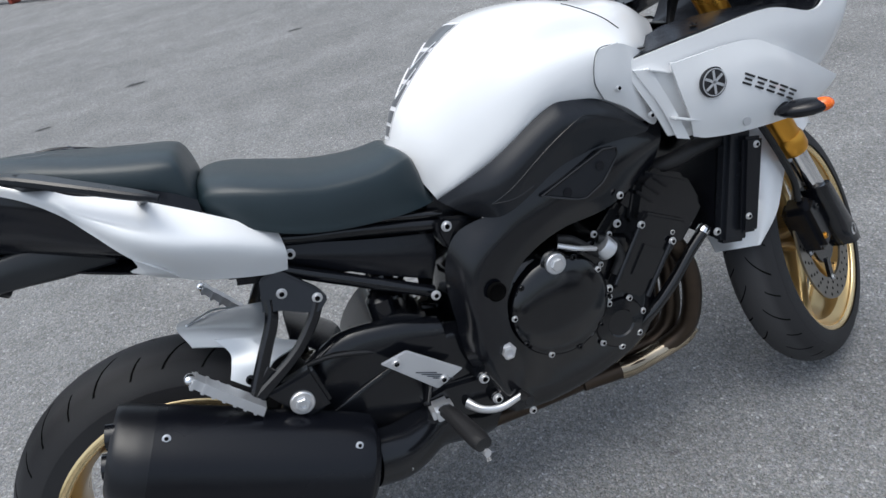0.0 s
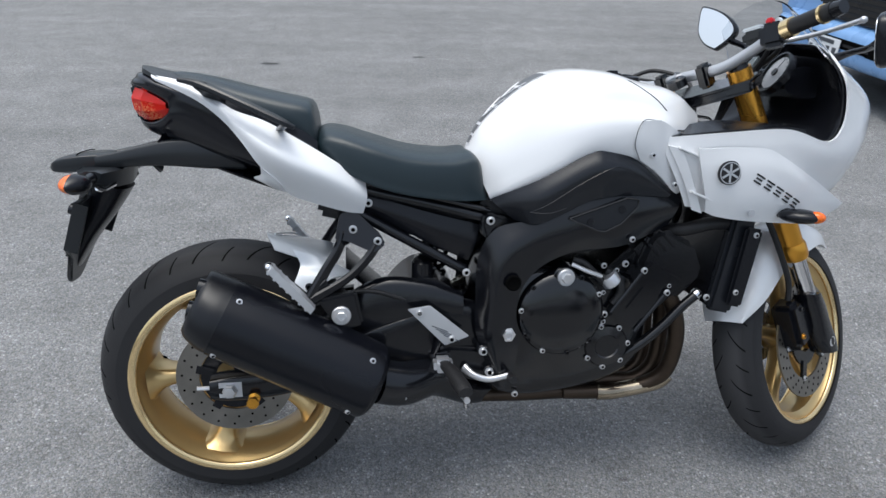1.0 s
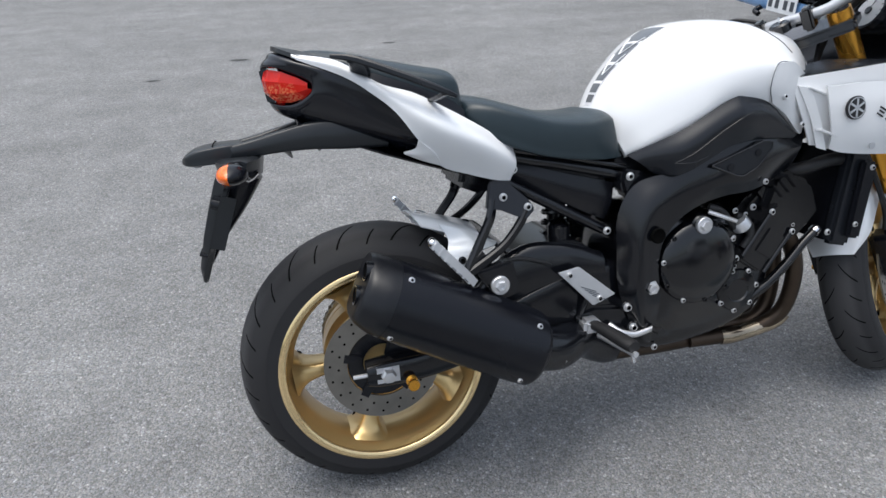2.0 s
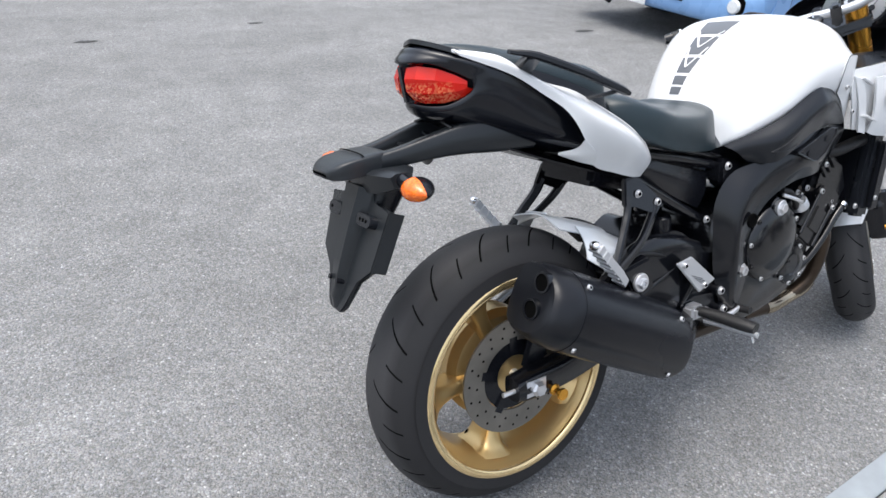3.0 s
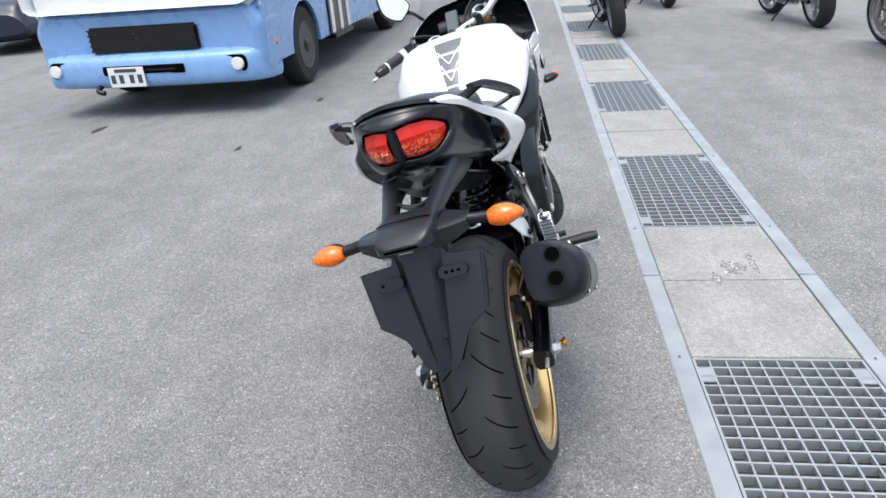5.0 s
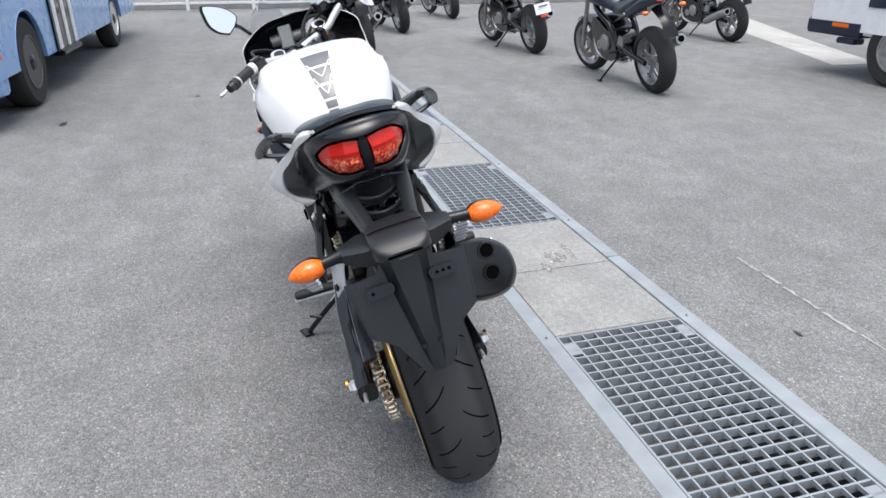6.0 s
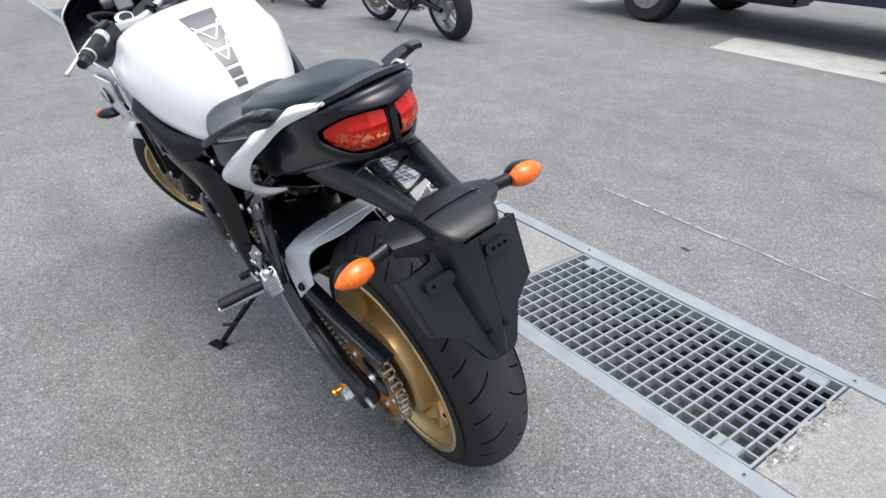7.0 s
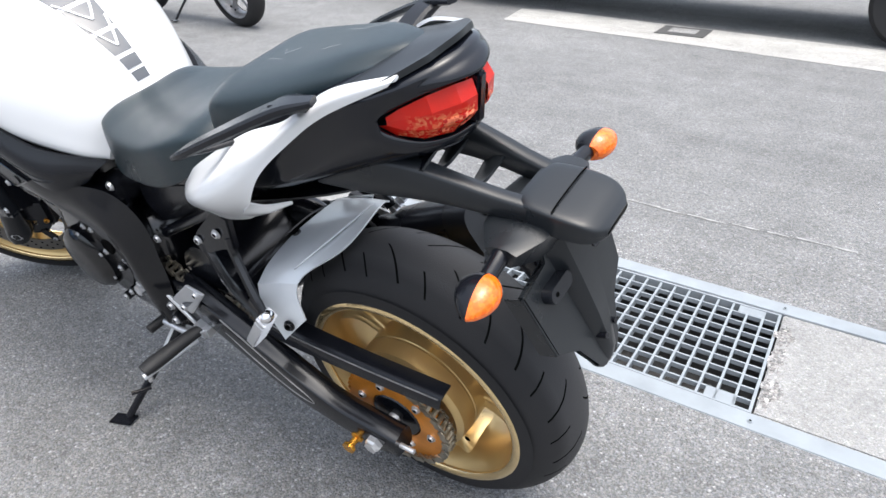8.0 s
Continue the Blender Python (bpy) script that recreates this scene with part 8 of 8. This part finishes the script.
for k in range(4):
    part("plate_bar", box((-0.0705, BW / 2 + 0.03 + 0.075 * k + (0.02 if k > 1 else 0), 0.345), (0.003, 0.040, 0.070), 0), GREY_PRINT, npl)
for s, y in ((-1, -0.004), (1, BW + 0.004)):
    part("side_marker", egg((0.42, y, 0.52), (0.035, 0.012, 0.025), 14), AMBER_LENS, bus)
    sill = [(0.22, 0.88), (0.20, 0.36)]
    for ao in (1.215, 5.20):
        sill += [(ao - 0.425 * math.cos(radians(a)), 0.36 + 0.44 * math.sin(radians(a))) for a in range(0, 181, 12)]
    sill += [(6.88, 0.36), (6.88, 0.88)]
    part("side_skin", prism(sill, y - s * 0.030, y + s * 0.004, 0), BUS_BLUE, bus, "light blue side panel with two wheel arches")
    for ao in (1.215, 5.20):
        part("arch_flange", tube([(ao - 0.425 * math.cos(radians(a)), y, 0.36 + 0.44 * math.sin(radians(a))) for a in range(0, 181, 12)], 0.009, 8), BUS_BLUE, bus)
road_wheel(bus, (1.215, 0.11, 0.37), 0.37, 0.20, -1, IRON)
road_wheel(bus, (1.215, BW - 0.11, 0.37), 0.37, 0.20, 1, STEEL)
road_wheel(bus, (5.20, 0.12, 0.37), 0.37, 0.20, -1, STEEL)
road_wheel(bus, (5.20, BW - 0.12, 0.37), 0.37, 0.20, 1, STEEL)
part("underframe", box((3.4, BW / 2, 0.36), (6.2, 1.5, 0.16), 0.02), SATIN, bus)
# solid black boxes stand in for the shade inside the wheel arches
part("wheel_well_shade", box((1.215, BW / 2, 0.62), (0.94, 1.6, 0.5), 0.02), VOID, bus)
part("wheel_well_shade", box((5.20, BW / 2, 0.62), (0.94, 1.6, 0.5), 0.02), VOID, bus)
part("entry_step", box((2.35, 0.06, 0.34), (0.75, 0.26, 0.05), 0.01), BLACK, bus)
part("entry_door", box((2.35, -0.012, 0.95), (0.80, 0.03, 1.24), 0.02), BLACK_GLOSS, bus, "dark folding entry door")
for dx in (-0.30, 0.02, 0.32):
    part("door_post", box((2.35 + dx, -0.032, 0.96), (0.09, 0.02, 1.18), 0.008), BUS_WHITE, bus)
part("tow_hook", tube([(0.05, BW / 2 + 0.45, 0.30), (-0.05, BW / 2 + 0.46, 0.25), (-0.06, BW / 2 + 0.40, 0.23)], 0.022, 10, 10), SATIN, bus)

# white lorry with a low dark blue side rail
lorry = thing("lorry", pose(3.90, -5.60, 0), "white lorry with dark blue sills and steel wheels", "lorry")
LW = 1.75
cabside = [(1.18, 0.50), (1.20, 1.25), (1.02, 1.95), (-0.40, 2.00), (-0.42, 0.52), (-0.40, 0.45), (1.12, 0.45)]
part("cab", prism(cabside, 0.0, -LW, 0.03), BUS_WHITE, lorry, "white lorry cab")
part("cab_sill", box((0.82, -LW / 2, 0.50), (0.74, LW + 0.03, 0.16), 0.02), NAVY, lorry)
part("cab_sill_rear", box((-0.42, -LW / 2, 0.52), (0.12, LW + 0.02, 0.20), 0.02), NAVY, lorry)
part("arch", box((0.0, -LW / 2, 0.80), (0.92, LW + 0.02, 0.20), 0.03), NAVY, lorry)
part("side_lamp", box((0.72, 0.014, 0.53), (0.22, 0.015, 0.04), 0.006), AMBER_LENS, lorry)
part("step", box((0.62, -0.06, 0.38), (0.24, 0.14, 0.06), 0.01), NAVY, lorry)
part("door_window", prism([(0.95, 1.30), (0.85, 1.80), (-0.2, 1.82), (-0.2, 1.30)], 0.004, -0.01, 0.004), WINDOW, lorry)
part("cargo_bed", box((-3.0, -LW / 2, 0.74), (4.9, LW, 0.50), 0.02), BUS_WHITE, lorry, "white drop-side bed")
part("bed_rail", box((-3.0, 0.012, 0.50), (4.9, 0.05, 0.16), 0.01), NAVY, lorry, "dark blue bed rail")
part("chassis", box((-2.2, -LW / 2, 0.46), (5.6, 0.75, 0.16), 0.02), SATIN, lorry)
for x in (-1.05, -1.6, -2.2, -2.9, -3.7, -4.6):
    part("rail_marker", lathe([(0.035, 0), (0.035, 0.01), (0.02, 0.016), (0.004, 0.018)], 18), AMBER_LENS if x in (-2.2, -4.6) else SILVER, lorry, "", (x, 0.036, 0.50))
for x in (0.0, -4.62):
    road_wheel(lorry, (x, -0.11, 0.36), 0.36, 0.20, 1, BARE)
    road_wheel(lorry, (x, -LW + 0.11, 0.36), 0.36, 0.20, -1, BARE)
part("fuel_box", box((-1.3, -0.25, 0.46), (0.7, 0.35, 0.28), 0.03), SATIN, lorry)

# dark car nose and low items far off
car = thing("parked_car", pose(8.4, 8.1, 0, 0, 0, 8), "dark car parked beyond the minibus", "car")
part("body", loft([[(x, 0.0, z0), (x, -0.02, z1), (x, 0.3, z2), (x, 1.3, z2), (x, 1.62, z1), (x, 1.60, z0)] for x, z0, z1, z2 in ((0.0, 0.32, 0.55, 0.62), (0.25, 0.24, 0.72, 0.80), (1.2, 0.22, 0.85, 1.00), (2.0, 0.22, 0.90, 1.45), (3.6, 0.22, 0.90, 1.42), (4.2, 0.30, 0.80, 0.95))], 30, 36), NAVY, car, "dark bodywork")
for x in (0.80, 3.30):
    road_wheel(car, (x, 0.08, 0.30), 0.30, 0.18, -1, STEEL, 5)
    road_wheel(car, (x, 1.52, 0.30), 0.30, 0.18, 1, STEEL, 5)

# far side of the lot: low white barrier, red and blue things by it
bar_t = thing("barrier", pose(14.9, 5.5, 0, 0, 0, 0), "low white metal barrier along the far kerb", "barrier")
part("rail", box((0.05, -2.5, 0.42), (0.05, 9.0, 0.07), 0.01), BUS_WHITE, bar_t)
part("rail", box((0.05, -2.5, 0.16), (0.05, 9.0, 0.05), 0.01), BUS_WHITE, bar_t)
for k in range(7):
    part("post", box((0.05, 1.9 - 1.4 * k, 0.24), (0.07, 0.07, 0.48), 0.01), BUS_WHITE, bar_t)
kerb = part("far_kerb", box((15.5, 3, 0.06), (0.25, 40, 0.14), 0.02), CONCRETE, None)
tagged(kerb, "pale concrete kerb on the far side", "kerb", kind="structure")
wall = part("far_wall", box((19.5, 3, 1.1), (0.2, 46, 2.2), 0.02), BUS_WHITE, None)
tagged(wall, "plain pale wall closing the far side", "wall", kind="structure")
# unseen walls added to darken the horizon in the black parts' reflections
for name_, c_, d_ in (("reflection_wall_south", (2.0, -17.0, 1.0), (36.0, 0.25, 2.0)), ("reflection_wall_north", (2.0, 17.0, 1.0), (36.0, 0.25, 2.0)), ("reflection_wall_west", (-15.5, 0.0, 1.0), (0.25, 33.5, 2.0))):
    tagged(part(name_, box(c_, d_, 0.02), RENDERED, None), "plain grey rendered wall, unseen, added to darken low reflections", "wall", kind="structure")
crate = thing("machine", pose(14.2, 3.3, 0, 0, 0, 10), "small faded red machine on a wheel by the barrier", "machine")
part("housing", prism([(0, 0.15), (0, 0.55), (0.3, 0.7), (0.7, 0.6), (0.75, 0.15)], 0, 0.5, 0.03), RED_PAINT, crate)
part("wheel", lathe([(0.18, 0), (0.18, 0.08), (0.08, 0.09)], 20), TYRE_PLAIN, crate, "", (0.2, -0.09, 0.18))
part("foot", box((0.55, 0.25, 0.08), (0.2, 0.45, 0.16), 0.01), SATIN, crate)
rail_t = thing("bench", pose(-3.2, 11.6, 0, 0, 0, -45), "long low red steel bench with a blue box on it", "bench")
part("beam", box((1.4, 0, 0.12), (3.0, 0.14, 0.05), 0.01), RED_PAINT, rail_t)
for x in (0.1, 1.4, 2.7):
    part("leg", box((x, 0, 0.05), (0.08, 0.14, 0.10), 0.005), RED_PAINT, rail_t)
part("blue_box", box((0.35, 0.02, 0.26), (0.4, 0.2, 0.22), 0.02), BUS_BLUE, rail_t)
